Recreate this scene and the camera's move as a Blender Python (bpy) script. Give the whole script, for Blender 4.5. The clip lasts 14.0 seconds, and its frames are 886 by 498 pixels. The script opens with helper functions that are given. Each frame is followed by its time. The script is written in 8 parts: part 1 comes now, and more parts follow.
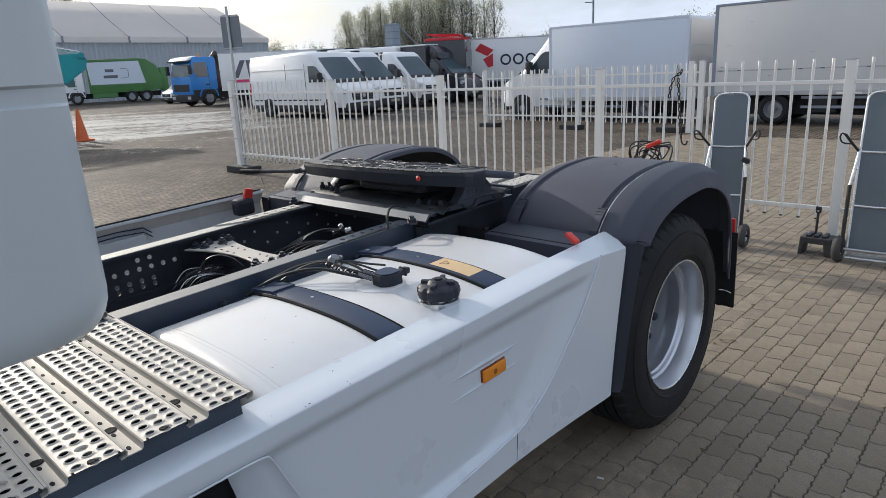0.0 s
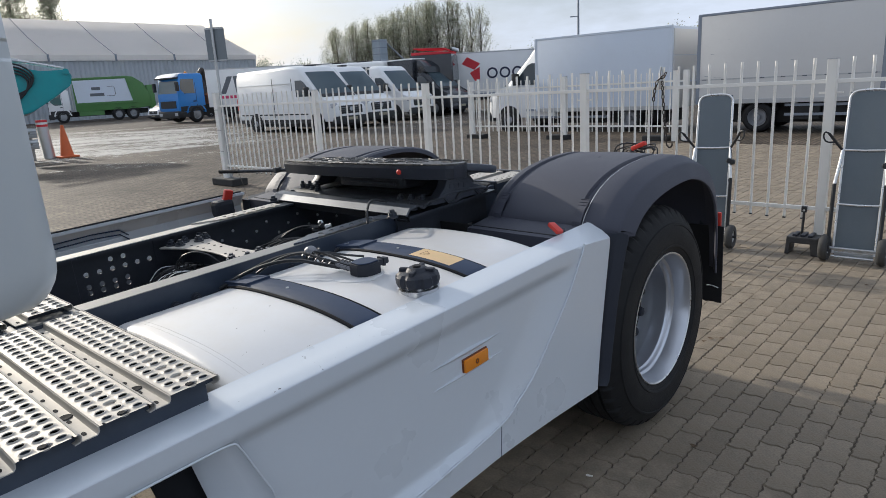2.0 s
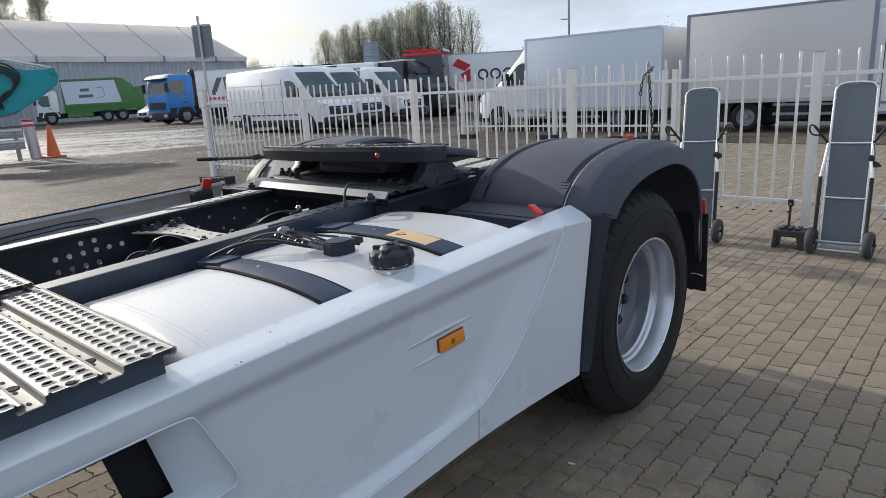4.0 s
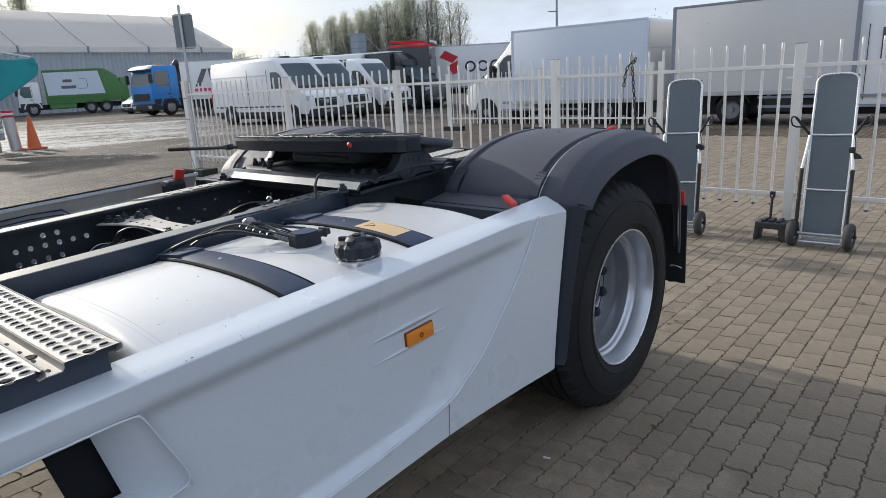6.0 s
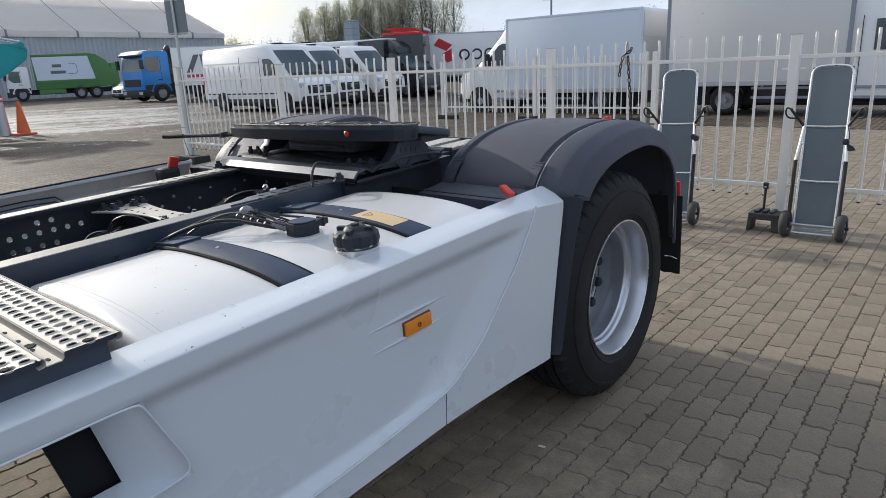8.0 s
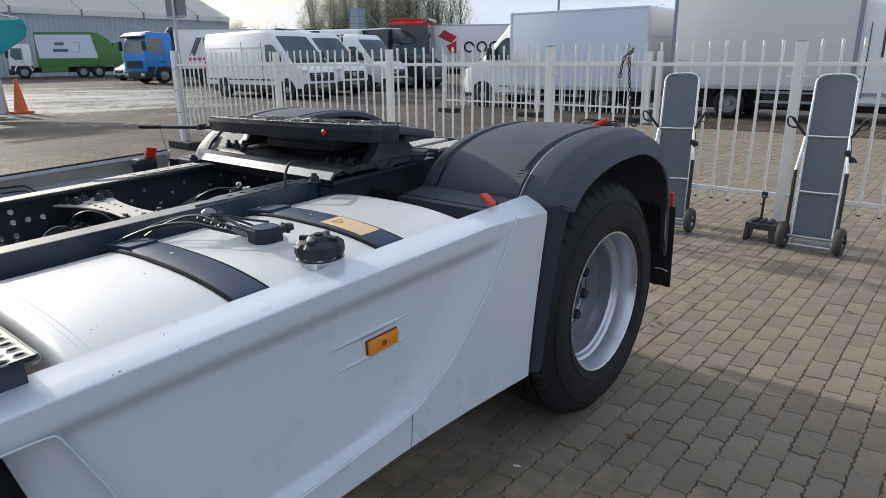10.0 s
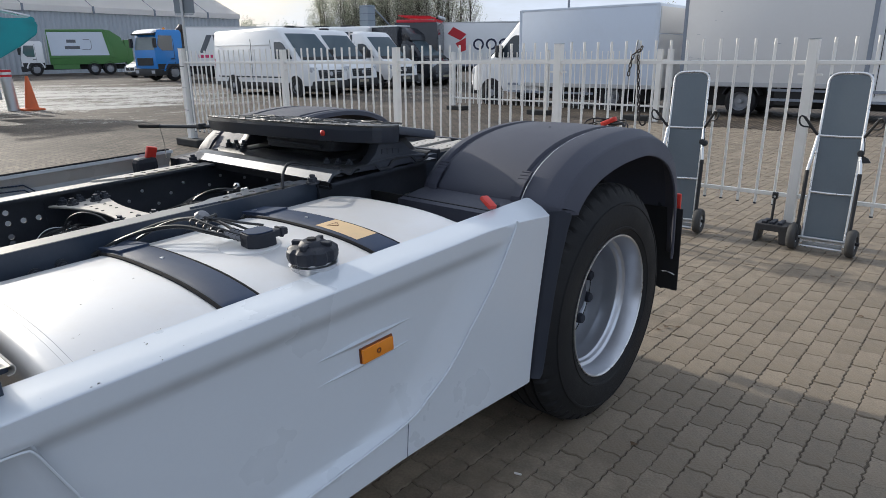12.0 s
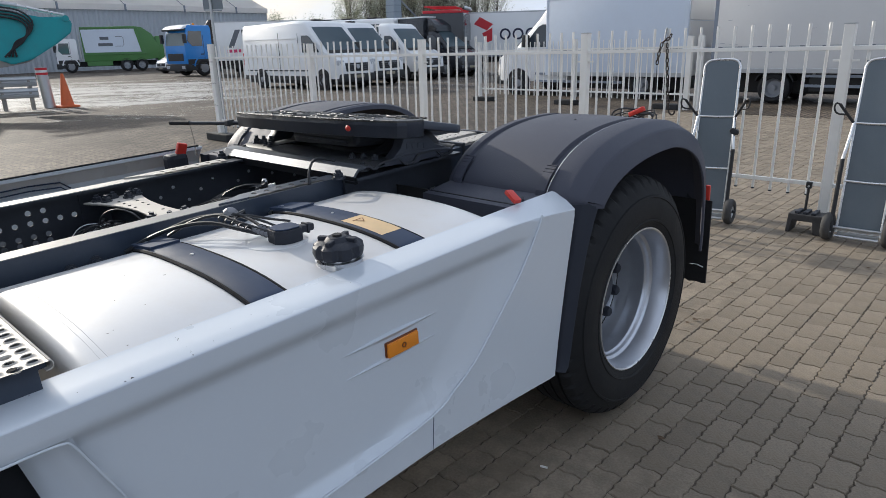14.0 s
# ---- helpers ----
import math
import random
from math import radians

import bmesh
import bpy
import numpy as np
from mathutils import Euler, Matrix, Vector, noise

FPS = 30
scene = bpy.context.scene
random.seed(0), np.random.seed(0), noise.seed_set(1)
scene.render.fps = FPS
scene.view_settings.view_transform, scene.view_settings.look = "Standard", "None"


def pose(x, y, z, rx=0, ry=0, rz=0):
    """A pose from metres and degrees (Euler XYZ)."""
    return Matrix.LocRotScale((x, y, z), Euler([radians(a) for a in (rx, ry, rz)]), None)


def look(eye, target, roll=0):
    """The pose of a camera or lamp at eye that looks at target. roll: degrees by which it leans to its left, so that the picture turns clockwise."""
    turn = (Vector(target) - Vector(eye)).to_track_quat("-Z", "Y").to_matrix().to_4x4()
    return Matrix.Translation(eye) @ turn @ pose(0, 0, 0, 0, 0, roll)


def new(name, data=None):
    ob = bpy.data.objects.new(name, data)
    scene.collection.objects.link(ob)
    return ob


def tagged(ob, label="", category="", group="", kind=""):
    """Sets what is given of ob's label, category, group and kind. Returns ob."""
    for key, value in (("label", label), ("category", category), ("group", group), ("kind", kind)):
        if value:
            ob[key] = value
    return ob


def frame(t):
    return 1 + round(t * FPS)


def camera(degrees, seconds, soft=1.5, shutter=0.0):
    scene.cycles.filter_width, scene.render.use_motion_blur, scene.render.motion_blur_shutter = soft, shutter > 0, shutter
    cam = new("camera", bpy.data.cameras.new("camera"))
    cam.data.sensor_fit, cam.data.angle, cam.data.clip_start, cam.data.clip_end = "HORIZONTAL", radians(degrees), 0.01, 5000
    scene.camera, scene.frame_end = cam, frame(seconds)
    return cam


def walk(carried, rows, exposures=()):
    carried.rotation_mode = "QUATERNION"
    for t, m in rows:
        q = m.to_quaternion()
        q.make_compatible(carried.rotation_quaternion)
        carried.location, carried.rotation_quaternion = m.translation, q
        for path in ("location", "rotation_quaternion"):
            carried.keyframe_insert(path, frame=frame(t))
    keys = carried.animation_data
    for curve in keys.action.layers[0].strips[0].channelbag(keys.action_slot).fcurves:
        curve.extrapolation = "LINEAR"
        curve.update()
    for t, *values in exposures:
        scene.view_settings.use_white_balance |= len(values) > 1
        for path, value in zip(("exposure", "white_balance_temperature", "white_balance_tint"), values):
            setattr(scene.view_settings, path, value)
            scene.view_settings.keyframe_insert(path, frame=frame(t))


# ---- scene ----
cam = camera(68.5, 14.0, soft=0.35)
PATH = [
    (0, 2.379, -2.792, 1.679, 74.58, 2.66, 42.68),
    (0.5, 2.387, -2.788, 1.679, 74.81, 3.00, 42.41),
    (1, 2.383, -2.768, 1.643, 75.20, 3.01, 42.14),
    (1.5, 2.378, -2.761, 1.613, 75.55, 3.10, 41.84),
    (2, 2.380, -2.749, 1.581, 75.81, 3.21, 41.64),
    (2.5, 2.377, -2.744, 1.553, 76.01, 3.19, 41.51),
    (3, 2.382, -2.735, 1.529, 76.13, 3.18, 41.31),
    (5.5, 2.406, -2.634, 1.475, 75.53, 2.93, 40.19),
    (6, 2.408, -2.624, 1.475, 75.32, 2.92, 39.92),
    (6.5, 2.411, -2.623, 1.475, 75.06, 2.88, 39.78),
    (7, 2.407, -2.626, 1.477, 74.87, 2.80, 39.60),
    (7.5, 2.402, -2.630, 1.475, 74.62, 2.69, 39.40),
    (8, 2.395, -2.634, 1.479, 74.31, 2.47, 39.37),
    (10.5, 2.375, -2.448, 1.507, 73.51, 0.31, 40.02),
    (11, 2.374, -2.431, 1.507, 73.47, 0.36, 40.22),
    (11.5, 2.368, -2.424, 1.509, 73.45, 0.43, 40.38),
    (12, 2.367, -2.422, 1.511, 73.40, 0.53, 40.68),
    (12.5, 2.370, -2.425, 1.513, 73.35, 0.73, 40.82),
    (13, 2.361, -2.425, 1.519, 73.11, 0.96, 41.47),
    (13.5, 2.365, -2.424, 1.521, 72.90, 1.24, 42.35),
    (14, 2.377, -2.420, 1.523, 72.68, 1.50, 42.91),
]
walk(cam, [(t, pose(*p)) for t, *p in PATH], ((0, 0.11, 5800, 10), (1.6, 0.12, 5800, 10), (2.0, 0.01, 5800, 10), (3.2, 0.06, 5760, 10), (5.4, 0.12, 5760, 10), (8.2, 0.12, 5760, 10), (14, 0.09, 5740, 10)))

# ---- light: low autumn sun behind thin cloud, from the far side of the lorry ----
SUN_ELEVATION = radians(20)
SUN_FROM = Vector((-math.cos(SUN_ELEVATION) * 0.9992, math.cos(SUN_ELEVATION) * 0.03, math.sin(SUN_ELEVATION)))
world = bpy.data.worlds.new("sky")
scene.world = world
world.use_nodes = True
wn, wl = world.node_tree.nodes, world.node_tree.links
wn.clear()
w_out = wn.new("ShaderNodeOutputWorld")
w_bg = wn.new("ShaderNodeBackground")
w_sky = wn.new("ShaderNodeTexSky")
w_sky.sky_type = "NISHITA"
w_sky.sun_disc = False
w_sky.sun_elevation = SUN_ELEVATION
w_sky.sun_rotation = math.atan2(SUN_FROM.x, SUN_FROM.y)
w_sky.dust_density = 3.0
w_co = wn.new("ShaderNodeTexCoord")
w_map = wn.new("ShaderNodeMapping")
w_map.inputs["Scale"].default_value = (1.0, 1.0, 3.2)
w_noise = wn.new("ShaderNodeTexNoise")
w_noise.inputs["Scale"].default_value = 2.6
w_noise.inputs["Detail"].default_value = 7
w_noise.inputs["Roughness"].default_value = 0.58
w_ramp = wn.new("ShaderNodeValToRGB")
w_ramp.color_ramp.elements[0].position, w_ramp.color_ramp.elements[1].position = 0.34, 0.60
w_ramp.color_ramp.elements[0].color = (0.30, 0.30, 0.30, 1)
w_ramp.color_ramp.elements[1].color = (0.97, 0.97, 0.97, 1)
w_dim = wn.new("ShaderNodeMix")
w_dim.data_type = "RGBA"
w_bg.inputs["Strength"].default_value = 0.10
wl.new(w_co.outputs["Generated"], w_map.inputs["Vector"])
wl.new(w_map.outputs[0], w_noise.inputs["Vector"])
wl.new(w_noise.outputs[0], w_ramp.inputs[0])
wl.new(w_ramp.outputs[0], w_dim.inputs[0])
wl.new(w_sky.outputs[0], w_dim.inputs[6])
# the thin cloud glows round the hidden sun
w_dot = wn.new("ShaderNodeVectorMath")
w_dot.operation = "DOT_PRODUCT"
w_dot.inputs[1].default_value = SUN_FROM
wl.new(w_co.outputs["Generated"], w_dot.inputs[0])
w_pos = wn.new("ShaderNodeMath")
w_pos.operation, w_pos.inputs[1].default_value = "MAXIMUM", 0.0
wl.new(w_dot.outputs["Value"], w_pos.inputs[0])
w_pow = wn.new("ShaderNodeMath")
w_pow.operation, w_pow.inputs[1].default_value = "POWER", 9.0
wl.new(w_pos.outputs[0], w_pow.inputs[0])
w_glow = wn.new("ShaderNodeMix")
w_glow.data_type = "RGBA"
w_glow.inputs[6].default_value, w_glow.inputs[7].default_value = (7.7, 8.0, 8.5, 1), (21.0, 19.8, 17.0, 1)
wl.new(w_pow.outputs[0], w_glow.inputs[0])
wl.new(w_glow.outputs[2], w_dim.inputs[7])
wl.new(w_dim.outputs[2], w_bg.inputs[0])
wl.new(w_bg.outputs[0], w_out.inputs[0])
sun = new("sun", bpy.data.lights.new("sun", "SUN"))
sun.data.energy, sun.data.angle, sun.data.color = 4.05, radians(1.2), (1.0, 0.87, 0.68)
sun.matrix_world = look(SUN_FROM * 40, (0, 0, 0))
scene.view_settings.exposure = 0.0

# ---- materials ----
MATS = {}


def surface(name, colour, rough=0.5, metal=0.0, vary=0.12, scale=6.0, fine=90.0, bump=0.15, dirt=None, dirt_amount=0.25, coat=0.0, random=0.0, spec=0.5, streak=(1, 1, 1)):
    """Colour with two scales of variation, an optional dirt colour in blotches, varied gloss and fine relief; sizes in metres."""
    if name in MATS:
        return MATS[name]
    m = MATS[name] = bpy.data.materials.new(name)
    m.use_nodes = True
    n, l = m.node_tree.nodes, m.node_tree.links
    b = n["Principled BSDF"]
    co = n.new("ShaderNodeTexCoord")
    mp = n.new("ShaderNodeMapping")
    mp.inputs["Scale"].default_value = streak
    l.new(co.outputs["Object"], mp.inputs["Vector"])
    big, small = n.new("ShaderNodeTexNoise"), n.new("ShaderNodeTexNoise")
    for t, s, d in ((big, scale, 6), (small, fine, 4)):
        t.inputs["Scale"].default_value, t.inputs["Detail"].default_value = s, d
        l.new(mp.outputs[0], t.inputs["Vector"])
    mix = n.new("ShaderNodeMix")
    mix.data_type = "RGBA"
    mix.inputs[6].default_value = (*[c * (1 - vary) for c in colour], 1)
    mix.inputs[7].default_value = (*[min(1, c * (1 + vary)) for c in colour], 1)
    avg = n.new("ShaderNodeMath")
    avg.operation = "MULTIPLY_ADD"
    avg.inputs[1].default_value = 0.6
    l.new(big.outputs[0], avg.inputs[0])
    half = n.new("ShaderNodeMath")
    half.operation = "MULTIPLY"
    half.inputs[1].default_value = 0.4
    l.new(small.outputs[0], half.inputs[0])
    l.new(half.outputs[0], avg.inputs[2])
    l.new(avg.outputs[0], mix.inputs[0])
    out = mix.outputs[2]
    if random:
        info, hsv = n.new("ShaderNodeObjectInfo"), n.new("ShaderNodeHueSaturation")
        rng = n.new("ShaderNodeMapRange")
        rng.inputs[3].default_value, rng.inputs[4].default_value = 1 - random, 1 + random
        geo = n.new("ShaderNodeNewGeometry")
        add = n.new("ShaderNodeMath")
        add.operation = "ADD"
        frac = n.new("ShaderNodeMath")
        frac.operation = "FRACT"
        l.new(info.outputs["Random"], add.inputs[0])
        l.new(geo.outputs["Random Per Island"], add.inputs[1])
        l.new(add.outputs[0], frac.inputs[0])
        l.new(frac.outputs[0], rng.inputs[0])
        l.new(rng.outputs[0], hsv.inputs["Value"])
        l.new(out, hsv.inputs["Color"])
        out = hsv.outputs[0]
    if dirt:
        d2 = n.new("ShaderNodeTexNoise")
        d2.inputs["Scale"].default_value, d2.inputs["Detail"].default_value = scale * 0.45, 8
        d2.inputs["Roughness"].default_value = 0.65
        l.new(mp.outputs[0], d2.inputs["Vector"])
        ramp = n.new("ShaderNodeMapRange")
        ramp.inputs[1].default_value, ramp.inputs[2].default_value = 0.45, 0.72
        ramp.inputs[3].default_value, ramp.inputs[4].default_value = 0.0, dirt_amount
        l.new(d2.outputs[0], ramp.inputs[0])
        dm = n.new("ShaderNodeMix")
        dm.data_type = "RGBA"
        dm.inputs[7].default_value = (*dirt, 1)
        l.new(ramp.outputs[0], dm.inputs[0])
        l.new(out, dm.inputs[6])
        out = dm.outputs[2]
    l.new(out, b.inputs["Base Color"])
    rr = n.new("ShaderNodeMapRange")
    rr.inputs[3].default_value, rr.inputs[4].default_value = max(0.02, rough * 0.8), min(1, rough * 1.25)
    l.new(big.outputs[0], rr.inputs[0])
    l.new(rr.outputs[0], b.inputs["Roughness"])
    b.inputs["Metallic"].default_value = metal
    b.inputs["Specular IOR Level"].default_value = spec
    b.inputs["Coat Weight"].default_value = coat
    b.inputs["Coat Roughness"].default_value = 0.06
    if bump:
        bp = n.new("ShaderNodeBump")
        bp.inputs["Strength"].default_value, bp.inputs["Distance"].default_value = bump, 0.004
        l.new(small.outputs[0], bp.inputs["Height"])
        l.new(bp.outputs[0], b.inputs["Normal"])
    return m


def glass(name, colour=(0.02, 0.025, 0.03)):
    m = surface(name, colour, 0.06, 0, 0.05, 3, 40, 0)
    m.node_tree.nodes["Principled BSDF"].inputs["Specular IOR Level"].default_value = 0.9
    return m


white_paint = surface("white_paint", (0.62, 0.662, 0.712), 0.28, 0, 0.03, 3, 60, 0.01, (0.50, 0.50, 0.49), 0.07, 0.6)
cab_paint = surface("cab_paint", (0.54, 0.58, 0.60), 0.3, 0, 0.03, 2, 50, 0.01, (0.5, 0.5, 0.48), 0.12, 0.5)
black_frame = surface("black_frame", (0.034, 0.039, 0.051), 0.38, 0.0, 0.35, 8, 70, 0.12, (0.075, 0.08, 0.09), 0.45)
rail_blue = surface("rail_blue", (0.034, 0.046, 0.070), 0.30, 0.0, 0.25, 5, 70, 0.08, (0.085, 0.10, 0.125), 0.5)
black_plastic = surface("black_plastic", (0.026, 0.029, 0.039), 0.52, 0, 0.16, 6, 240, 0.2, (0.045, 0.049, 0.062), 0.4, spec=0.3)
guard_plastic = surface("guard_plastic", (0.049, 0.052, 0.073), 0.59, 0, 0.2, 5, 240, 0.20, (0.070, 0.072, 0.090), 0.45, spec=0.5)
strap_grey = surface("strap_grey", (0.045, 0.063, 0.108), 0.62, 0.0, 0.12, 8, 120, 0.06, (0.070, 0.086, 0.125), 0.35, spec=0.14)
shield_plastic = surface("shield_plastic", (0.026, 0.030, 0.042), 0.6, 0, 0.2, 5, 240, 0.25, (0.050, 0.049, 0.055), 0.4, spec=0.25)
rubber = surface("rubber", (0.018, 0.018, 0.020), 0.62, 0, 0.25, 9, 150, 0.35, (0.040, 0.039, 0.037), 0.4, spec=0.25)
cast_iron = surface("cast_iron", (0.050, 0.054, 0.064), 0.5, 0.2, 0.3, 14, 130, 0.35, (0.10, 0.09, 0.08), 0.35)
grease = surface("grease", (0.028, 0.027, 0.026), 0.42, 0.0, 0.6, 26, 70, 1.0, (0.11, 0.105, 0.10), 0.75)
alu_plate = surface("alu_plate", (0.48, 0.45, 0.405), 0.55, 0.15, 0.08, 9, 160, 0.10, (0.40, 0.37, 0.33), 0.35)
steel = surface("steel", (0.60, 0.61, 0.63), 0.28, 0.9, 0.08, 10, 90, 0.05, (0.35, 0.33, 0.30), 0.25)
rim_silver = surface("rim_silver", (0.60, 0.62, 0.665), 0.30, 0.74, 0.05, 8, 120, 0.04, (0.30, 0.30, 0.31), 0.30)
tank_white = surface("tank_white", (0.665, 0.668, 0.680), 0.36, 0.0, 0.04, 5, 80, 0.02, (0.60, 0.54, 0.46), 0.45, 0.25, spec=0.45)
red_plastic = surface("red_plastic", (0.62, 0.045, 0.03), 0.4, 0, 0.1, 20, 90, 0.05)
amber = surface("amber_lens", (0.80, 0.26, 0.015), 0.18, 0, 0.10, 40, 300, 0.25, coat=0.5)
amber_dark = surface("amber_dark", (0.16, 0.04, 0.005), 0.3)
label_tan = surface("label_tan", (0.70, 0.50, 0.27), 0.5, 0, 0.08, 20, 120, 0.02, (0.45, 0.36, 0.24), 0.35)
flange_sheen_dust = surface("flange_sheen_dust", (0.24, 0.235, 0.225), 0.42, 0.0, 0.25, 6, 90, 0.10, (0.10, 0.105, 0.115), 0.55)
carrier_paint = surface("carrier_paint", (0.125, 0.135, 0.155), 0.36, 0.35, 0.15, 7, 90, 0.02, (0.06, 0.066, 0.078), 0.5)
plate_apron_grey = surface("apron_grey", (0.058, 0.066, 0.088), 0.45, 0.0, 0.2, 9, 110, 0.15, (0.075, 0.075, 0.08), 0.35)
tyre_rubber = surface("tyre_rubber", (0.013, 0.0135, 0.015), 0.68, 0, 0.25, 9, 150, 0.35, (0.030, 0.029, 0.027), 0.45, spec=0.3)
under_dark = surface("under_dark", (0.020, 0.020, 0.021), 0.7, 0, 0.3, 6, 60, 0.1, (0.05, 0.045, 0.04), 0.4)
scratch_grey = surface("scratch_grey", (0.20, 0.19, 0.17), 0.5)
tint = surface("dark_shade", (0.016, 0.017, 0.020), 0.8, 0, 0.2, spec=0.1)
cable_black = surface("cable_black", (0.018, 0.019, 0.022), 0.42, 0, 0.2, 20, 120, 0.1)
cable_grey = surface("cable_grey", (0.22, 0.22, 0.235), 0.4, 0, 0.2, 20, 120, 0.1)
fence_white = surface("fence_white", (0.86, 0.84, 0.79), 0.40, 0, 0.03, 5, 80, 0.04, (0.62, 0.57, 0.48), 0.22)
galvanised = surface("galvanised", (0.50, 0.51, 0.52), 0.42, 0.7, 0.12, 10, 90, 0.06)
grey_panel = surface("grey_panel", (0.145, 0.172, 0.195), 0.32, 0.1, 0.12, 4, 90, 0.05, (0.22, 0.23, 0.24), 0.4)
alu_tube = surface("alu_tube", (0.78, 0.78, 0.78), 0.28, 0.85, 0.06, 10, 90, 0.03)
paver_mat = surface("paver", (0.234, 0.193, 0.142), 0.85, 0, 0.80, 11, 110, 0.9, (0.150, 0.118, 0.082), 0.75, random=0.13)
sand_joint = surface("sand_joint", (0.082, 0.066, 0.048), 0.95, 0, 0.3, 20, 180, 0.6)

# ---- building helpers ----


def part(name, bm, material, parent=None, label="", xf=None, smooth=False, origin=None):
    """Links a bmesh as one mesh object under a thing or a part. The bmesh is in world metres (or in xf's metres)."""
    if xf is not None:
        bm.transform(xf)
    base = Vector((0, 0, 0))
    if parent is not None:
        top = parent
        while top is not None:
            base = base + top.location
            top = top.parent
    elif origin is not None:
        base = Vector(origin)
    bm.transform(Matrix.Translation(-base))
    bmesh.ops.recalc_face_normals(bm, faces=bm.faces)
    me = bpy.data.meshes.new(name)
    bm.to_mesh(me)
    bm.free()
    me.materials.append(material)
    if smooth:
        me.shade_smooth()
        me.set_sharp_from_angle(angle=radians(smooth if smooth is not True else 35))
    ob = new(name, me)
    if parent is not None:
        ob.parent = parent
    else:
        ob.location = base
    if label:
        ob["label"] = label
    return ob


def thing(name, at, label, category, group="", kind=""):
    e = new(name)
    e.location = at
    return tagged(e, label, category, group, kind)


def box(bm, x0, x1, y0, y1, z0, z1, bevel=0.0, seg=2):
    r = bmesh.ops.create_cube(bm, size=1, matrix=Matrix.Translation(((x0 + x1) / 2, (y0 + y1) / 2, (z0 + z1) / 2)) @ Matrix.Diagonal((abs(x1 - x0), abs(y1 - y0), abs(z1 - z0), 1)))
    if bevel:
        ed = list({e for v in r["verts"] for e in v.link_edges})
        bmesh.ops.bevel(bm, geom=ed, offset=bevel, segments=seg, affect="EDGES", profile=0.6)
    return bm


def new_box(*a, **k):
    return box(bmesh.new(), *a, **k)


def prism(bm, pts, axis, a0, a1, bevel=0.0, seg=2):
    """A polygon drawn in the plane across an axis, pulled from a0 to a1. x: (y, z); y: (x, z); z: (x, y)."""
    def put(p, a):
        return {"x": (a, p[0], p[1]), "y": (p[0], a, p[1]), "z": (p[0], p[1], a)}[axis]
    lo = [bm.verts.new(put(p, a0)) for p in pts]
    hi = [bm.verts.new(put(p, a1)) for p in pts]
    k = len(pts)
    fs = [bm.faces.new(lo), bm.faces.new(hi[::-1])]
    for i in range(k):
        fs.append(bm.faces.new((lo[i], hi[i], hi[(i + 1) % k], lo[(i + 1) % k])))
    if bevel:
        bmesh.ops.recalc_face_normals(bm, faces=fs)
        ed = [e for f in fs[:2] for e in f.edges]
        bmesh.ops.bevel(bm, geom=list(set(ed)), offset=bevel, segments=seg, affect="EDGES", profile=0.6)
    return bm


def sheet(bm, pts, axis, a0, a1, thick, steps=1):
    """An open line drawn across an axis, pulled from a0 to a1 and given a thickness."""
    left = []
    for i, p in enumerate(pts):
        a, b = Vector(pts[max(0, i - 1)]), Vector(pts[min(len(pts) - 1, i + 1)])
        d = (b - a).normalized()
        left.append((p[0] - d.y * thick, p[1] + d.x * thick))
    return prism(bm, list(pts) + left[::-1], axis, a0, a1)


def cyl(bm, p0, p1, r0, r1=None, n=16, caps=True):
    p0, p1 = Vector(p0), Vector(p1)
    d = p1 - p0
    m = Matrix.Translation((p0 + p1) / 2) @ d.to_track_quat("Z", "Y").to_matrix().to_4x4()
    bmesh.ops.create_cone(bm, cap_ends=caps, segments=n, radius1=r0, radius2=r0 if r1 is None else r1, depth=d.length, matrix=m)
    return bm


def lathe(bm, prof, n=32, m=Matrix()):
    """A profile of (radius, height) turned about z, placed by m."""
    rings = []
    for r, h in prof:
        if r < 1e-5:
            rings.append([bm.verts.new(m @ Vector((0, 0, h)))])
        else:
            rings.append([bm.verts.new(m @ Vector((r * math.cos(2 * math.pi * i / n), r * math.sin(2 * math.pi * i / n), h))) for i in range(n)])
    for a, b in zip(rings, rings[1:]):
        for i in range(n):
            j = (i + 1) % n
            if len(a) == 1 and len(b) == 1:
                continue
            if len(a) == 1:
                bm.faces.new((a[0], b[i], b[j]))
            elif len(b) == 1:
                bm.faces.new((a[i], a[j], b[0]))
            else:
                bm.faces.new((a[i], a[j], b[j], b[i]))
    return bm


def tube(bm, pts, r, n=8, smooth=0):
    """A round rod along a line of points; smooth: how many times its corners are rounded off."""
    pts = [Vector(p) for p in pts]
    for _ in range(smooth):
        q = [pts[0]]
        for a, b in zip(pts, pts[1:]):
            q += [a * 0.75 + b * 0.25, a * 0.25 + b * 0.75]
        pts = q + [pts[-1]]
    rings, side = [], None
    for i, p in enumerate(pts):
        d = (pts[min(i + 1, len(pts) - 1)] - pts[max(i - 1, 0)]).normalized()
        if side is None:
            side = d.orthogonal().normalized()
        side = (side - d * side.dot(d)).normalized()
        up = d.cross(side)
        rings.append([bm.verts.new(p + (side * math.cos(2 * math.pi * k / n) + up * math.sin(2 * math.pi * k / n)) * r) for k in range(n)])
    for a, b in zip(rings, rings[1:]):
        for k in range(n):
            bm.faces.new((a[k], a[(k + 1) % n], b[(k + 1) % n], b[k]))
    bm.faces.new(rings[0][::-1])
    bm.faces.new(rings[-1])
    return bm


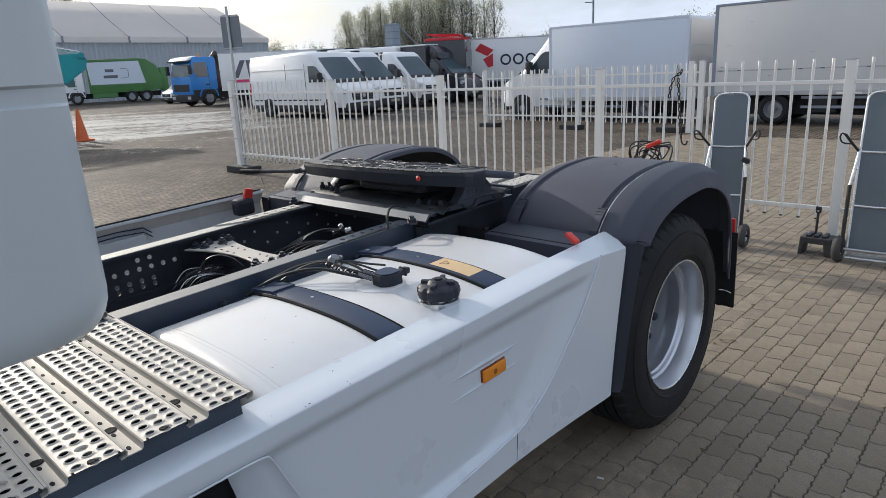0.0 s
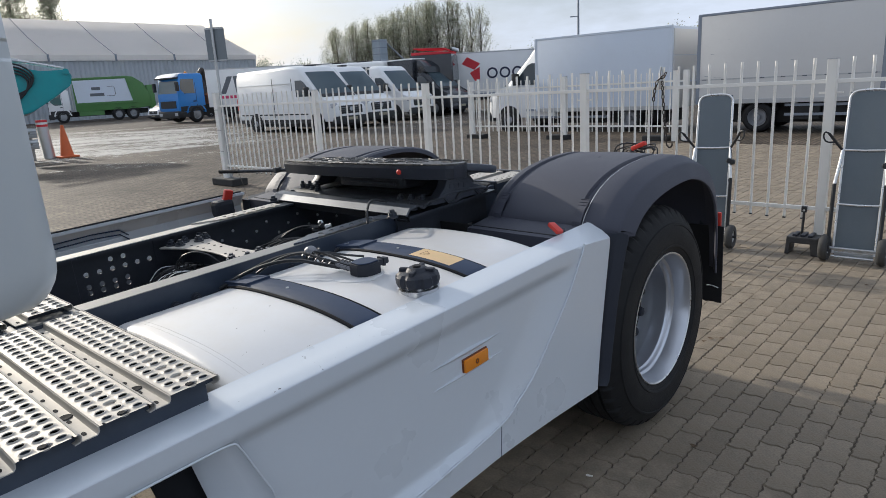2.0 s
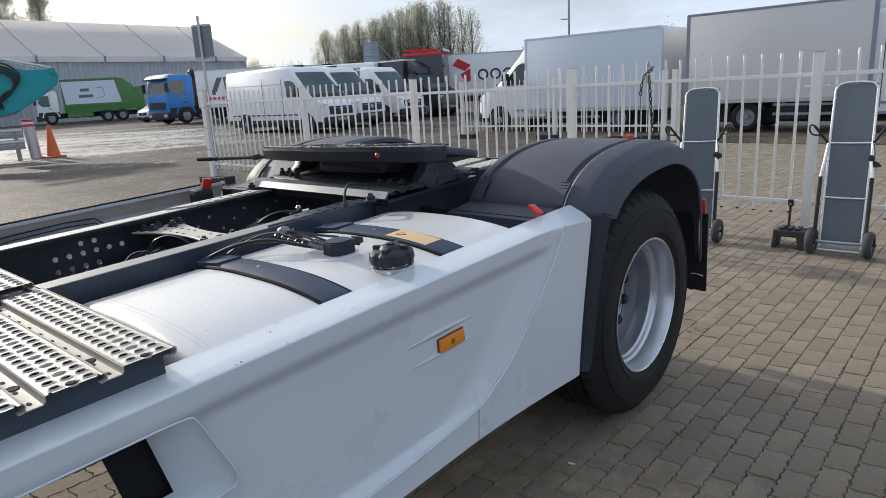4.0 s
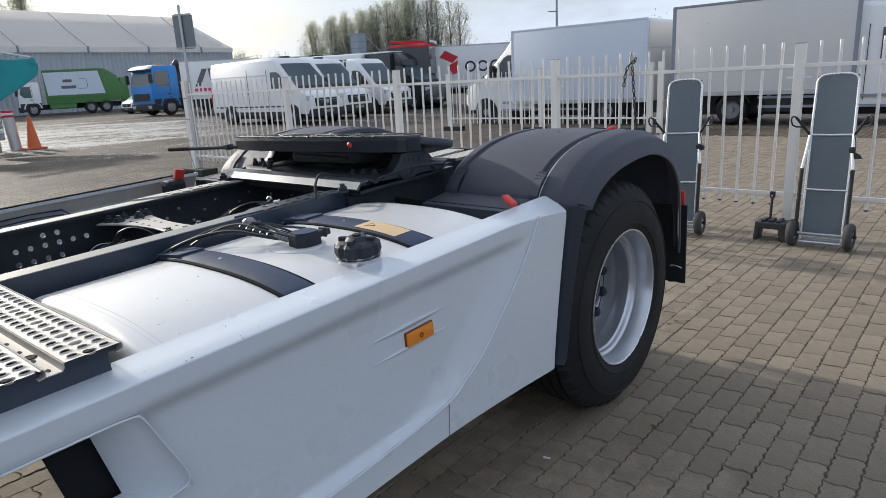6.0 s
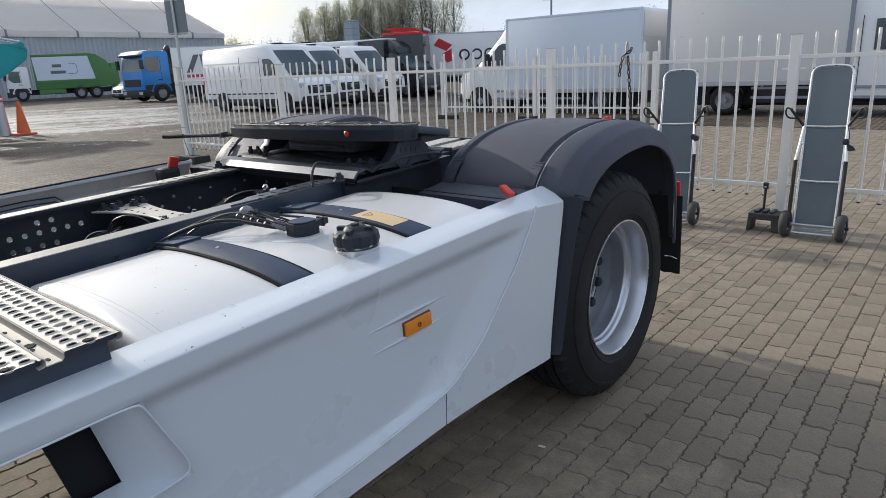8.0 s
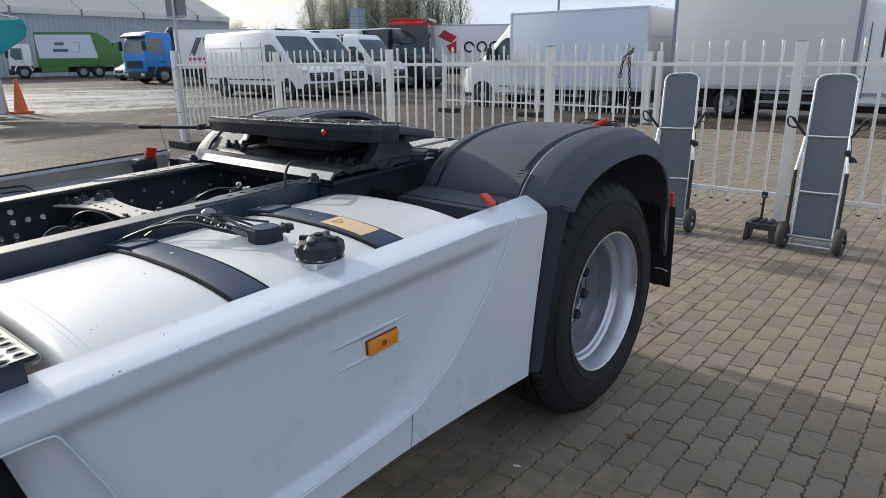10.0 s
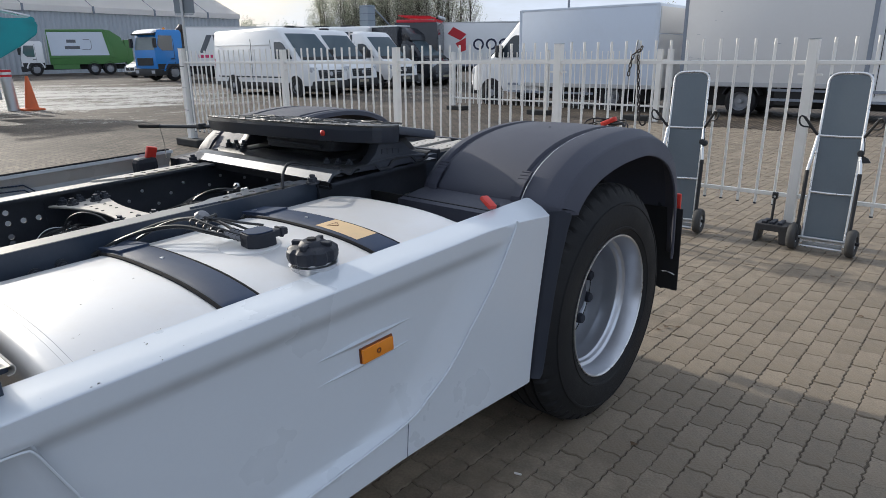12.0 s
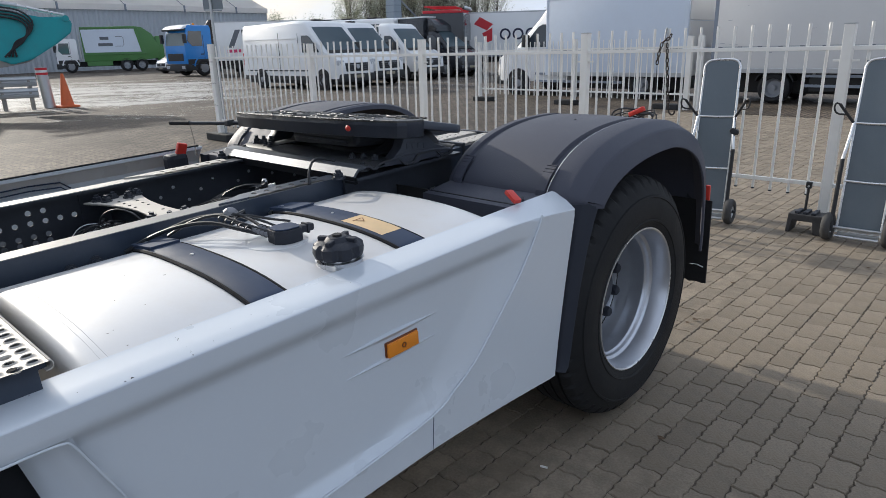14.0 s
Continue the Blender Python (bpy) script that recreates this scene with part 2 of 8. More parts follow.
def bolt(bm, p, r=0.014, h=0.014, axis=(0, 0, 1)):
    p, a = Vector(p), Vector(axis)
    cyl(bm, p, p + a * h * 0.35, r * 1.35, n=12)
    cyl(bm, p + a * h * 0.35, p + a * h, r, n=6)
    cyl(bm, p + a * h, p + a * h * 1.5, r * 0.55, n=8)
    return bm


def arc(cx, cy, r, a0, a1, k):
    return [(cx + r * math.cos(radians(a0 + (a1 - a0) * i / k)), cy + r * math.sin(radians(a0 + (a1 - a0) * i / k))) for i in range(k + 1)]


# ---- ground ----
def far_ground():
    m = bpy.data.materials.new("yard_paving")
    m.use_nodes = True
    n, l = m.node_tree.nodes, m.node_tree.links
    b = n["Principled BSDF"]
    co = n.new("ShaderNodeTexCoord")
    mp = n.new("ShaderNodeMapping")
    mp.inputs["Rotation"].default_value = (0, 0, radians(90))
    l.new(co.outputs["Object"], mp.inputs["Vector"])
    br = n.new("ShaderNodeTexBrick")
    br.inputs["Scale"].default_value = 1.0
    br.inputs["Brick Width"].default_value, br.inputs["Row Height"].default_value = 0.2108, 0.1054
    br.inputs["Mortar Size"].default_value = 0.016
    br.inputs["Color1"].default_value, br.inputs["Color2"].default_value, br.inputs["Mortar"].default_value = (0.150, 0.118, 0.088, 1), (0.108, 0.085, 0.063, 1), (0.048, 0.039, 0.031, 1)
    l.new(mp.outputs[0], br.inputs["Vector"])
    st = n.new("ShaderNodeTexNoise")
    st.inputs["Scale"].default_value, st.inputs["Detail"].default_value, st.inputs["Roughness"].default_value = 0.55, 12, 0.72
    l.new(co.outputs["Object"], st.inputs["Vector"])
    mr = n.new("ShaderNodeMapRange")
    mr.inputs[1].default_value, mr.inputs[2].default_value, mr.inputs[3].default_value, mr.inputs[4].default_value = 0.36, 0.66, 0.42, 1.35
    l.new(st.outputs[0], mr.inputs[0])
    hs = n.new("ShaderNodeHueSaturation")
    l.new(br.outputs[0], hs.inputs["Color"])
    # the paving's tone falls from near to far across the yard
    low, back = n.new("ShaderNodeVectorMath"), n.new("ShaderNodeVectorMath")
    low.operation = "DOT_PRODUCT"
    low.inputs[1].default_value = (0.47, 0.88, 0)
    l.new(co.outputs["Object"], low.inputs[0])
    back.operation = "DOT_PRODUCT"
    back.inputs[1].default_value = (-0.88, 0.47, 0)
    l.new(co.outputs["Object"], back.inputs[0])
    far_tone = n.new("ShaderNodeMapRange")
    far_tone.inputs[1].default_value, far_tone.inputs[2].default_value, far_tone.inputs[3].default_value, far_tone.inputs[4].default_value = 3.5, 10.5, 1.30, 0.88
    l.new(back.outputs["Value"], far_tone.inputs[0])
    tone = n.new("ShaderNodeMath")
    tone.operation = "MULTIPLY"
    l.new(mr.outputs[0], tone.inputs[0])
    l.new(far_tone.outputs[0], tone.inputs[1])
    grit = n.new("ShaderNodeTexNoise")
    grit.inputs["Scale"].default_value, grit.inputs["Detail"].default_value, grit.inputs["Roughness"].default_value = 5.0, 9, 0.75
    l.new(co.outputs["Object"], grit.inputs["Vector"])
    spots = n.new("ShaderNodeMapRange")
    spots.inputs[1].default_value, spots.inputs[2].default_value, spots.inputs[3].default_value, spots.inputs[4].default_value = 0.32, 0.70, 0.45, 1.55
    l.new(grit.outputs[0], spots.inputs[0])
    tone2 = n.new("ShaderNodeMath")
    tone2.operation = "MULTIPLY"
    l.new(tone.outputs[0], tone2.inputs[0])
    l.new(spots.outputs[0], tone2.inputs[1])
    l.new(tone2.outputs[0], hs.inputs["Value"])
    # rain water standing in shallow hollows of the open yard, its sheen painted pale
    wet = n.new("ShaderNodeTexNoise")
    wet.inputs["Scale"].default_value, wet.inputs["Detail"].default_value, wet.inputs["Roughness"].default_value = 0.30, 9, 0.68
    mw0 = n.new("ShaderNodeMapping")
    mw0.inputs["Rotation"].default_value = (0, 0, radians(-62))
    mw = n.new("ShaderNodeMapping")
    mw.inputs["Scale"].default_value = (0.55, 1.5, 1.0)
    l.new(co.outputs["Object"], mw0.inputs["Vector"])
    l.new(mw0.outputs[0], mw.inputs["Vector"])
    l.new(mw.outputs[0], wet.inputs["Vector"])
    reach = n.new("ShaderNodeMapRange")
    reach.inputs[1].default_value, reach.inputs[2].default_value, reach.inputs[3].default_value, reach.inputs[4].default_value = 12.5, 21.5, -0.16, 0.22
    l.new(back.outputs["Value"], reach.inputs[0])
    fade = n.new("ShaderNodeMapRange")
    fade.inputs[1].default_value, fade.inputs[2].default_value, fade.inputs[3].default_value, fade.inputs[4].default_value = 33.0, 46.0, 0.0, -0.24
    l.new(back.outputs["Value"], fade.inputs[0])
    ad = n.new("ShaderNodeMath")
    ad.operation = "ADD"
    l.new(wet.outputs[0], ad.inputs[0])
    l.new(reach.outputs[0], ad.inputs[1])
    ad2 = n.new("ShaderNodeMath")
    ad2.operation = "ADD"
    l.new(ad.outputs[0], ad2.inputs[0])
    l.new(fade.outputs[0], ad2.inputs[1])
    drained = n.new("ShaderNodeMapRange")
    drained.inputs[1].default_value, drained.inputs[2].default_value, drained.inputs[3].default_value, drained.inputs[4].default_value = -2.0, 1.5, 0.0, -0.20
    l.new(low.outputs["Value"], drained.inputs[0])
    ad4 = n.new("ShaderNodeMath")
    ad4.operation = "ADD"
    l.new(ad2.outputs[0], ad4.inputs[0])
    l.new(drained.outputs[0], ad4.inputs[1])
    fleck = n.new("ShaderNodeTexNoise")
    fleck.inputs["Scale"].default_value, fleck.inputs["Detail"].default_value, fleck.inputs["Roughness"].default_value = 3.6, 10, 0.82
    l.new(mw.outputs[0], fleck.inputs["Vector"])
    fk = n.new("ShaderNodeMapRange")
    fk.inputs[1].default_value, fk.inputs[2].default_value, fk.inputs[3].default_value, fk.inputs[4].default_value = 0.40, 0.62, -0.26, 0.12
    l.new(fleck.outputs[0], fk.inputs[0])
    ad3 = n.new("ShaderNodeMath")
    ad3.operation = "ADD"
    l.new(ad4.outputs[0], ad3.inputs[0])
    l.new(fk.outputs[0], ad3.inputs[1])
    wr = n.new("ShaderNodeMapRange")
    wr.inputs[1].default_value, wr.inputs[2].default_value = 0.55, 0.62
    l.new(ad3.outputs[0], wr.inputs[0])
    # pale mix colour: the bright sheen of the wet hollows put into the base colour
    dark = n.new("ShaderNodeMix")
    dark.data_type = "RGBA"
    dark.inputs[7].default_value = (0.40, 0.385, 0.355, 1)
    l.new(wr.outputs[0], dark.inputs[0])
    l.new(hs.outputs[0], dark.inputs[6])
    l.new(dark.outputs[2], b.inputs["Base Color"])
    ro = n.new("ShaderNodeMapRange")
    ro.inputs[3].default_value, ro.inputs[4].default_value = 0.74, 0.42
    l.new(wr.outputs[0], ro.inputs[0])
    l.new(ro.outputs[0], b.inputs["Roughness"])
    b.inputs["Specular IOR Level"].default_value = 0.22
    bp = n.new("ShaderNodeBump")
    bp.inputs["Strength"].default_value, bp.inputs["Distance"].default_value = 0.8, 0.010
    gr = n.new("ShaderNodeTexNoise")
    gr.inputs["Scale"].default_value, gr.inputs["Detail"].default_value = 14, 6
    l.new(co.outputs["Object"], gr.inputs["Vector"])
    hsum = n.new("ShaderNodeMath")
    hsum.operation = "MULTIPLY_ADD"
    l.new(br.outputs["Fac"], hsum.inputs[0])
    hsum.inputs[1].default_value = -0.8
    l.new(gr.outputs[0], hsum.inputs[2])
    l.new(hsum.outputs[0], bp.inputs["Height"])
    l.new(bp.outputs[0], b.inputs["Normal"])
    return m


bm = bmesh.new()
NEAR = (-3.93, 4.98, -3.47, 12.0)   # the stretch laid with single pavers
xs, ys = (-2500, NEAR[0], NEAR[1], 2500), (-2500, NEAR[2], NEAR[3], 2500)
grid = [[bm.verts.new((x, y, 0)) for y in ys] for x in xs]
for i in range(3):
    for j in range(3):
        if (i, j) != (1, 1):
            bm.faces.new((grid[i][j], grid[i + 1][j], grid[i + 1][j + 1], grid[i][j + 1]))
lo = [bm.verts.new((x, y, -0.014)) for x, y in ((NEAR[0], NEAR[2]), (NEAR[1], NEAR[2]), (NEAR[1], NEAR[3]), (NEAR[0], NEAR[3]))]
hi = [grid[1][1], grid[2][1], grid[2][2], grid[1][2]]
for i in range(4):
    bm.faces.new((hi[i], hi[(i + 1) % 4], lo[(i + 1) % 4], lo[i]))
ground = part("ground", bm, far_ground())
tagged(ground, "wide yard paved with worn grey-brown concrete blocks, wet in hollows", "ground", kind="structure")
part("joint_bed", new_box(NEAR[0], NEAR[1], NEAR[2], NEAR[3], -0.06, -0.008), sand_joint, ground, "dark sand in the joints between the pavers")

# ---- the lorry: its frame and body stand raised at the rear by the air suspension ----
RAISED = radians(2.2)
SIZED = Matrix.Translation((0.0362, -0.0394, 0.0227)) @ Matrix.Scale(0.985, 4)   # from drawn to true size
BODY = SIZED @ Matrix.Translation((0, -3.8, 0.5)) @ Matrix.Rotation(RAISED, 4, "X") @ Matrix.Translation((0, 3.8, -0.5))
lorry = thing("tractor_lorry", (0, 0, 0), "white tractor lorry without trailer, rear raised on its air suspension", "lorry")


def frame_rail(side):
    s = side
    prof = [(s * 0.395, 0.68), (s * 0.395, 0.94), (s * 0.318, 0.94), (s * 0.318, 0.931), (s * 0.387, 0.931), (s * 0.387, 0.689), (s * 0.318, 0.689), (s * 0.318, 0.68)]
    bm = prism(bmesh.new(), prof, "y", -3.6 if s > 0 else -1.555, 0.17, 0.002, 1)
    if s < 0:
        prism(bm, prof, "y", -3.6, -1.88, 0.002, 1)
        prism(bm, [(-0.395, 0.92), (-0.395, 0.94), (-0.318, 0.94), (-0.318, 0.931), (-0.387, 0.931), (-0.387, 0.92)], "y", -1.88, -1.555)
        prism(bm, [(-0.395, 0.74), (-0.395, 0.68), (-0.318, 0.68), (-0.318, 0.689), (-0.387, 0.689), (-0.387, 0.74)], "y", -1.88, -1.555)
    ob = part("chassis_rail", bm, rail_blue if s > 0 else black_frame, lorry, "dark blue-grey painted steel channel rail", BODY)
    part("rail_end", prism(bmesh.new(), [(s * 0.395, 0.68), (s * 0.395, 0.79), (s * 0.387, 0.79), (s * 0.387, 0.689), (s * 0.318, 0.689), (s * 0.318, 0.68)], "y", 0.17, 0.78), black_frame, ob, "", BODY)
    # row of drilled holes with bright daylight behind or bolt heads
    for k in range(16):
        y = -1.36 + 0.062 * k
        z = (0.868, 0.80, 0.835)[k % 3]
        part("bolt_head", bolt(bmesh.new(), (s * 0.386, y, z), 0.0055, 0.005, (-s, 0, 0)), steel, ob, "", BODY)
    return ob


rail_near, rail_far = frame_rail(1), frame_rail(-1)
for y, z in ((-1.99, 0.80), (-1.85, 0.865), (-1.78, 0.872), (-1.71, 0.80), (-1.40, 0.86), (-1.33, 0.865), (-0.95, 0.83), (-0.80, 0.86), (-0.62, 0.83), (-0.50, 0.80)):
    part("web_bolt", bolt(bmesh.new(), (0.396, y, z), 0.014, 0.012, (1, 0, 0)), black_frame, rail_near, "", BODY)
# near rail's plate is paler for dust and for sky sheen painted into it
part("rail_flange", new_box(0.322, 0.3945, -2.12, -0.95, 0.9402, 0.9425), flange_sheen_dust, rail_near, "dusty worn top of the rail, sky sheen put into its colour", BODY)
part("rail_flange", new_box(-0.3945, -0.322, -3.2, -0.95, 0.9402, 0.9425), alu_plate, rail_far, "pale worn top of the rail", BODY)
for y, z in ((-2.035, 0.842), (-2.085, 0.835), (-0.366, 0.796)):
    part("web_plug", lathe(bmesh.new(), [(0, 0.004), (0.016, 0.004), (0.018, 0)], 16, Matrix.Translation((0.396, y, z)) @ Matrix.Rotation(radians(90), 4, "Y")), steel, rail_near, "bright round plug in the rail", BODY)
part("web_washer", lathe(bmesh.new(), [(0, 0.004), (0.020, 0.004), (0.020, 0)], 16, Matrix.Translation((0.396, -1.98, 0.835)) @ Matrix.Rotation(radians(90), 4, "Y")), steel, rail_near, "bright round plug in the rail", BODY)


def holed_strip(name, x0, x1, y0, y1, z, holes, r, material, parent, label, xf=BODY, thick=0.006, ratio=0.7):
    """A flat strip with round holes cut through it, built from cells."""
    bm = bmesh.new()
    holes = sorted(holes, key=lambda h: (round(h[1], 4), h[0]))
    rows = sorted({round(h[1], 4) for h in holes})
    edges = [y0] + [(a + b) / 2 for a, b in zip(rows, rows[1:])] + [y1]
    for row, c0, c1 in zip(rows, edges, edges[1:]):
        hx = [h[0] for h in holes if round(h[1], 4) == row]
        ex = [x0] + [(a + b) / 2 for a, b in zip(hx, hx[1:])] + [x1]
        for x, a, b in zip(hx, ex, ex[1:]):
            cell(bm, a, b, c0, c1, x, row, r, r * ratio, z, thick * 0.5, 0)
    bmesh.ops.remove_doubles(bm, verts=bm.verts, dist=0.0004)
    return part(name, bm, material, parent, label, xf)


def cell(bm, x0, x1, y0, y1, cx, cy, rx, ry, z, thick, dome, n=12):
    """One cell of a perforated plate: an oval hole with its collar, cut through the plate."""
    outer = []
    for i in range(n):
        a = 2 * math.pi * (i + 0.5) / n
        dx, dy = math.cos(a), math.sin(a)
        t = min(((x1 - cx) if dx > 0 else (x0 - cx)) / dx if abs(dx) > 1e-6 else 9, ((y1 - cy) if dy > 0 else (y0 - cy)) / dy if abs(dy) > 1e-6 else 9)
        outer.append((cx + dx * t, cy + dy * t))
    # the cell's corners take the nearest ray
    for qx, qy in ((x0, y0), (x1, y0), (x1, y1), (x0, y1)):
        k = min(range(n), key=lambda i: (outer[i][0] - qx) ** 2 + (outer[i][1] - qy) ** 2)
        outer[k] = (qx, qy)
    ring = lambda f, h: [bm.verts.new((cx + rx * f * math.cos(2 * math.pi * (i + 0.5) / n), cy + ry * f * math.sin(2 * math.pi * (i + 0.5) / n), h)) for i in range(n)]
    rings = [[bm.verts.new((x, y, z)) for x, y in outer], ring(1.45, z), ring(1.12, z + dome), ring(1.0, z + dome * 0.8), ring(0.97, z + dome * 0.8 - thick)]
    for a, b in zip(rings, rings[1:]):
        for i in range(n):
            j = (i + 1) % n
            bm.faces.new((a[i], a[j], b[j], b[i]))


drill = [(zz, -1.84 + 0.052 * k) for k in range(6) for zz in ((0.768, 0.793, 0.845) if k in (0, 1) else (0.768, 0.793, 0.845, 0.885) if k in (2, 3) else (0.845,))]
holed_strip("drilled_web", 0.74, 0.92, -1.88, -1.555, -0.389, drill, 0.0105, black_frame, rail_far, "black rail web with drilled holes", BODY @ Matrix(((0, 0, 1, 0), (0, 1, 0, 0), (1, 0, 0, 0), (0, 0, 0, 1))), 0.006, 1.0)


def dish(bm, x0, x1, y0, y1, cx, cy, rx, ry, z, n=12):
    """A cell with a shallow closed dimple instead of a hole."""
    k0 = len(bm.faces)
    cell(bm, x0, x1, y0, y1, cx, cy, rx, ry, z, 0.003, -0.003, n)
    bm.verts.ensure_lookup_table()
    bm.faces.new(bm.verts[-n:])


def tread_plate(x0, x1, y0, y1, z, cols, rows=3, parent=lorry, rx=0.0072, ry=0.0092, drop=0.016, name="tread_plate"):
    """A folded aluminium plank with raised oval holes, a rolled rear edge and a low gutter ahead of it."""
    bm = bmesh.new()
    lip = 0.006
    dx, dy = (x1 - x0) / cols, (y1 - y0 - 2 * lip) / rows
    for j in range(rows):
        for i in range(cols):
            a, b = x0 + dx * i, x0 + dx * (i + 1)
            c, d = y0 + lip + dy * j, y0 + lip + dy * (j + 1)
            off = dx * (0.22 if j % 2 else -0.10)
            cx, cy = (a + b) / 2 + off * 0.6, (c + d) / 2
            if j % 2 and i % 2:
                dish(bm, a, b, c, d, cx, cy, rx * 1.15, ry * 1.0, z)
            else:
                cell(bm, a, b, c, d, cx, cy, rx, ry, z, 0.0012, 0.0022)
    for c, d in ((y0, y0 + lip), (y1 - lip, y1)):
        bm.faces.new([bm.verts.new(p) for p in ((x0, c, z), (x1, c, z), (x1, d, z), (x0, d, z))])
    bmesh.ops.remove_doubles(bm, verts=bm.verts, dist=0.0003)
    ob = part(name, bm, alu_plate, parent, "folded aluminium step plate with raised oval grip holes", BODY, smooth=40)
    bm = bmesh.new()
    curl = [(y1 - 0.001, z - 0.0005), (y1 + 0.003, z - 0.002), (y1 + 0.005, z - 0.006), (y1 + 0.004, z - 0.013), (y1 + 0.001, z - 0.016), (y1 - 0.008, z - 0.017)]
    sheet(bm, curl, "x", x0, x1 - 0.003, 0.0022)
    part("rolled_edge", bm, alu_plate, ob, "", BODY, smooth=50)
    bm = bmesh.new()
    fold = [(y0 + 0.001, z - 0.0005), (y0 - 0.002, z - 0.003), (y0 - 0.003, z - drop + 0.004), (y0 - 0.006, z - drop), (y0 - 0.033, z - drop), (y0 - 0.036, z - drop + 0.002)]
    sheet(bm, fold, "x", x0, x1 - 0.004, 0.0022)
    gut = part("gutter", bm, alu_plate, ob, "low gutter strip between the step plates", BODY, smooth=35)
    for k in range(int((x1 - x0) / 0.075)):
        xx = x1 - 0.03 - 0.075 * k
        part("drain_hole", lathe(bmesh.new(), [(0.0075, 0), (0.0065, 0.0008), (0, 0.0008)], 12, Matrix.Translation((xx, y0 - 0.021, z - drop + 0.0002)) @ Matrix.Diagonal((1.2, 0.6, 1, 1))), tint, gut, "", BODY)
    part("fixing_hole", lathe(bmesh.new(), [(0.0135, 0), (0.0125, 0.0012), (0.010, 0.0014), (0, 0.0006)], 14, Matrix.Translation((x1 - 0.130, y0 - 0.019, z - drop + 0.0006))), tint, gut, "dark round fixing hole", BODY)
    part("corner_hole", lathe(bmesh.new(), [(0.0085, 0), (0.0075, 0.0008), (0, 0.0004)], 8, Matrix.Translation((x1 - 0.016, (y0 + y1) / 2 - 0.004, z + 0.0006))), tint, ob, "", BODY)
    return ob


for k in range(5):
    y1 = -2.120 - 0.140 * k
    tread_plate(0.395, 1.146, y1 - 0.101, y1, 0.945, 22)
for k in range(2):
    tread_plate(-0.35, 0.36, -2.245 - 0.17 * k, -2.135 - 0.17 * k, 0.962, 21)
part("step_side", new_box(1.112, 1.120, -3.3, -2.135, 0.80, 0.9265, bevel=0.002), rail_blue, lorry, "dark blue side panel under the step plates", BODY)
for k in range(5):
    y1 = -2.120 - 0.140 * k
    part("plate_end", new_box(1.112, 1.128, y1 - 0.100, y1 - 0.002, 0.9275, 0.9435), rail_blue, lorry, "", BODY)
part("step_carrier", new_box(0.44, 1.110, -3.3, -2.145, 0.84, 0.900, bevel=0.006), tint, lorry, "black steel carrier under the step plates", BODY)

# fuel tank, its straps, sender and cap
TY0, TY1 = -2.075, -0.80


def tank_z(x):
    """Height of the tank's gently crowned top."""
    u = (x - 0.74) / 0.42
    return 0.906 - 0.048 * abs(u) ** 2.6


def tank_section(inset=0.0, k=28):
    top = []
    for i in range(k + 1):
        x = 0.47 + (1.10 - 0.47) * i / k
        top.append((x, tank_z(x) - inset))
    right = [(1.10 + 0.06 * math.sin(a) - inset * math.sin(a), tank_z(1.10) - 0.06 + 0.06 * math.cos(a) - inset) for a in (0.4, 0.8, 1.2, 1.57)]
    left = [(0.47 - 0.035 * math.sin(a) + inset * math.sin(a), tank_z(0.47) - 0.04 + 0.04 * math.cos(a) - inset) for a in (1.57, 1.2, 0.8, 0.4)]
    return left + top + right + [(1.16 - inset, 0.36 + inset), (1.10, 0.30 + inset), (0.50, 0.30 + inset), (0.435 + inset, 0.36 + inset)]


def loft(bm, sections):
    """Sections of equal length joined one after the other; each is a list of points."""
    rings = [[bm.verts.new(p) for p in s] for s in sections]
    k = len(rings[0])
    for a, b in zip(rings, rings[1:]):
        for i in range(k):
            bm.faces.new((a[i], a[(i + 1) % k], b[(i + 1) % k], b[i]))
    bm.faces.new(rings[0][::-1])
    bm.faces.new(rings[-1])
    return bm


bm = bmesh.new()
ends = [(0.050, TY0), (0.020, TY0 + 0.004), (0.008, TY0 + 0.012), (0.002, TY0 + 0.024), (0.0, TY0 + 0.04)]
secs = [[(x, y, z) for x, z in tank_section(i)] for i, y in ends]
secs += [[(x, y, z) for x, z in tank_section(i)] for i, y in ((0.0, TY1 - 0.05), (0.003, TY1 - 0.03), (0.012, TY1 - 0.012), (0.03, TY1))]
tank = part("fuel_tank", loft(bm, secs), tank_white, lorry, "white painted fuel tank with a gently crowned top", BODY, smooth=50)
bm = bmesh.new()
tube(bm, [(x, TY0 + 0.056, tank_z(x) - 0.0002) for x in [0.47 + 0.63 * i / 24 for i in range(25)]], 0.0007, 6)
tube(bm, [(x, TY0 + 0.070, tank_z(x) - 0.0002) for x in [0.47 + 0.63 * i / 24 for i in range(25)]], 0.0010, 6)
part("weld_seam", bm, tank_white, tank, "thin raised weld seam", BODY, smooth=True)


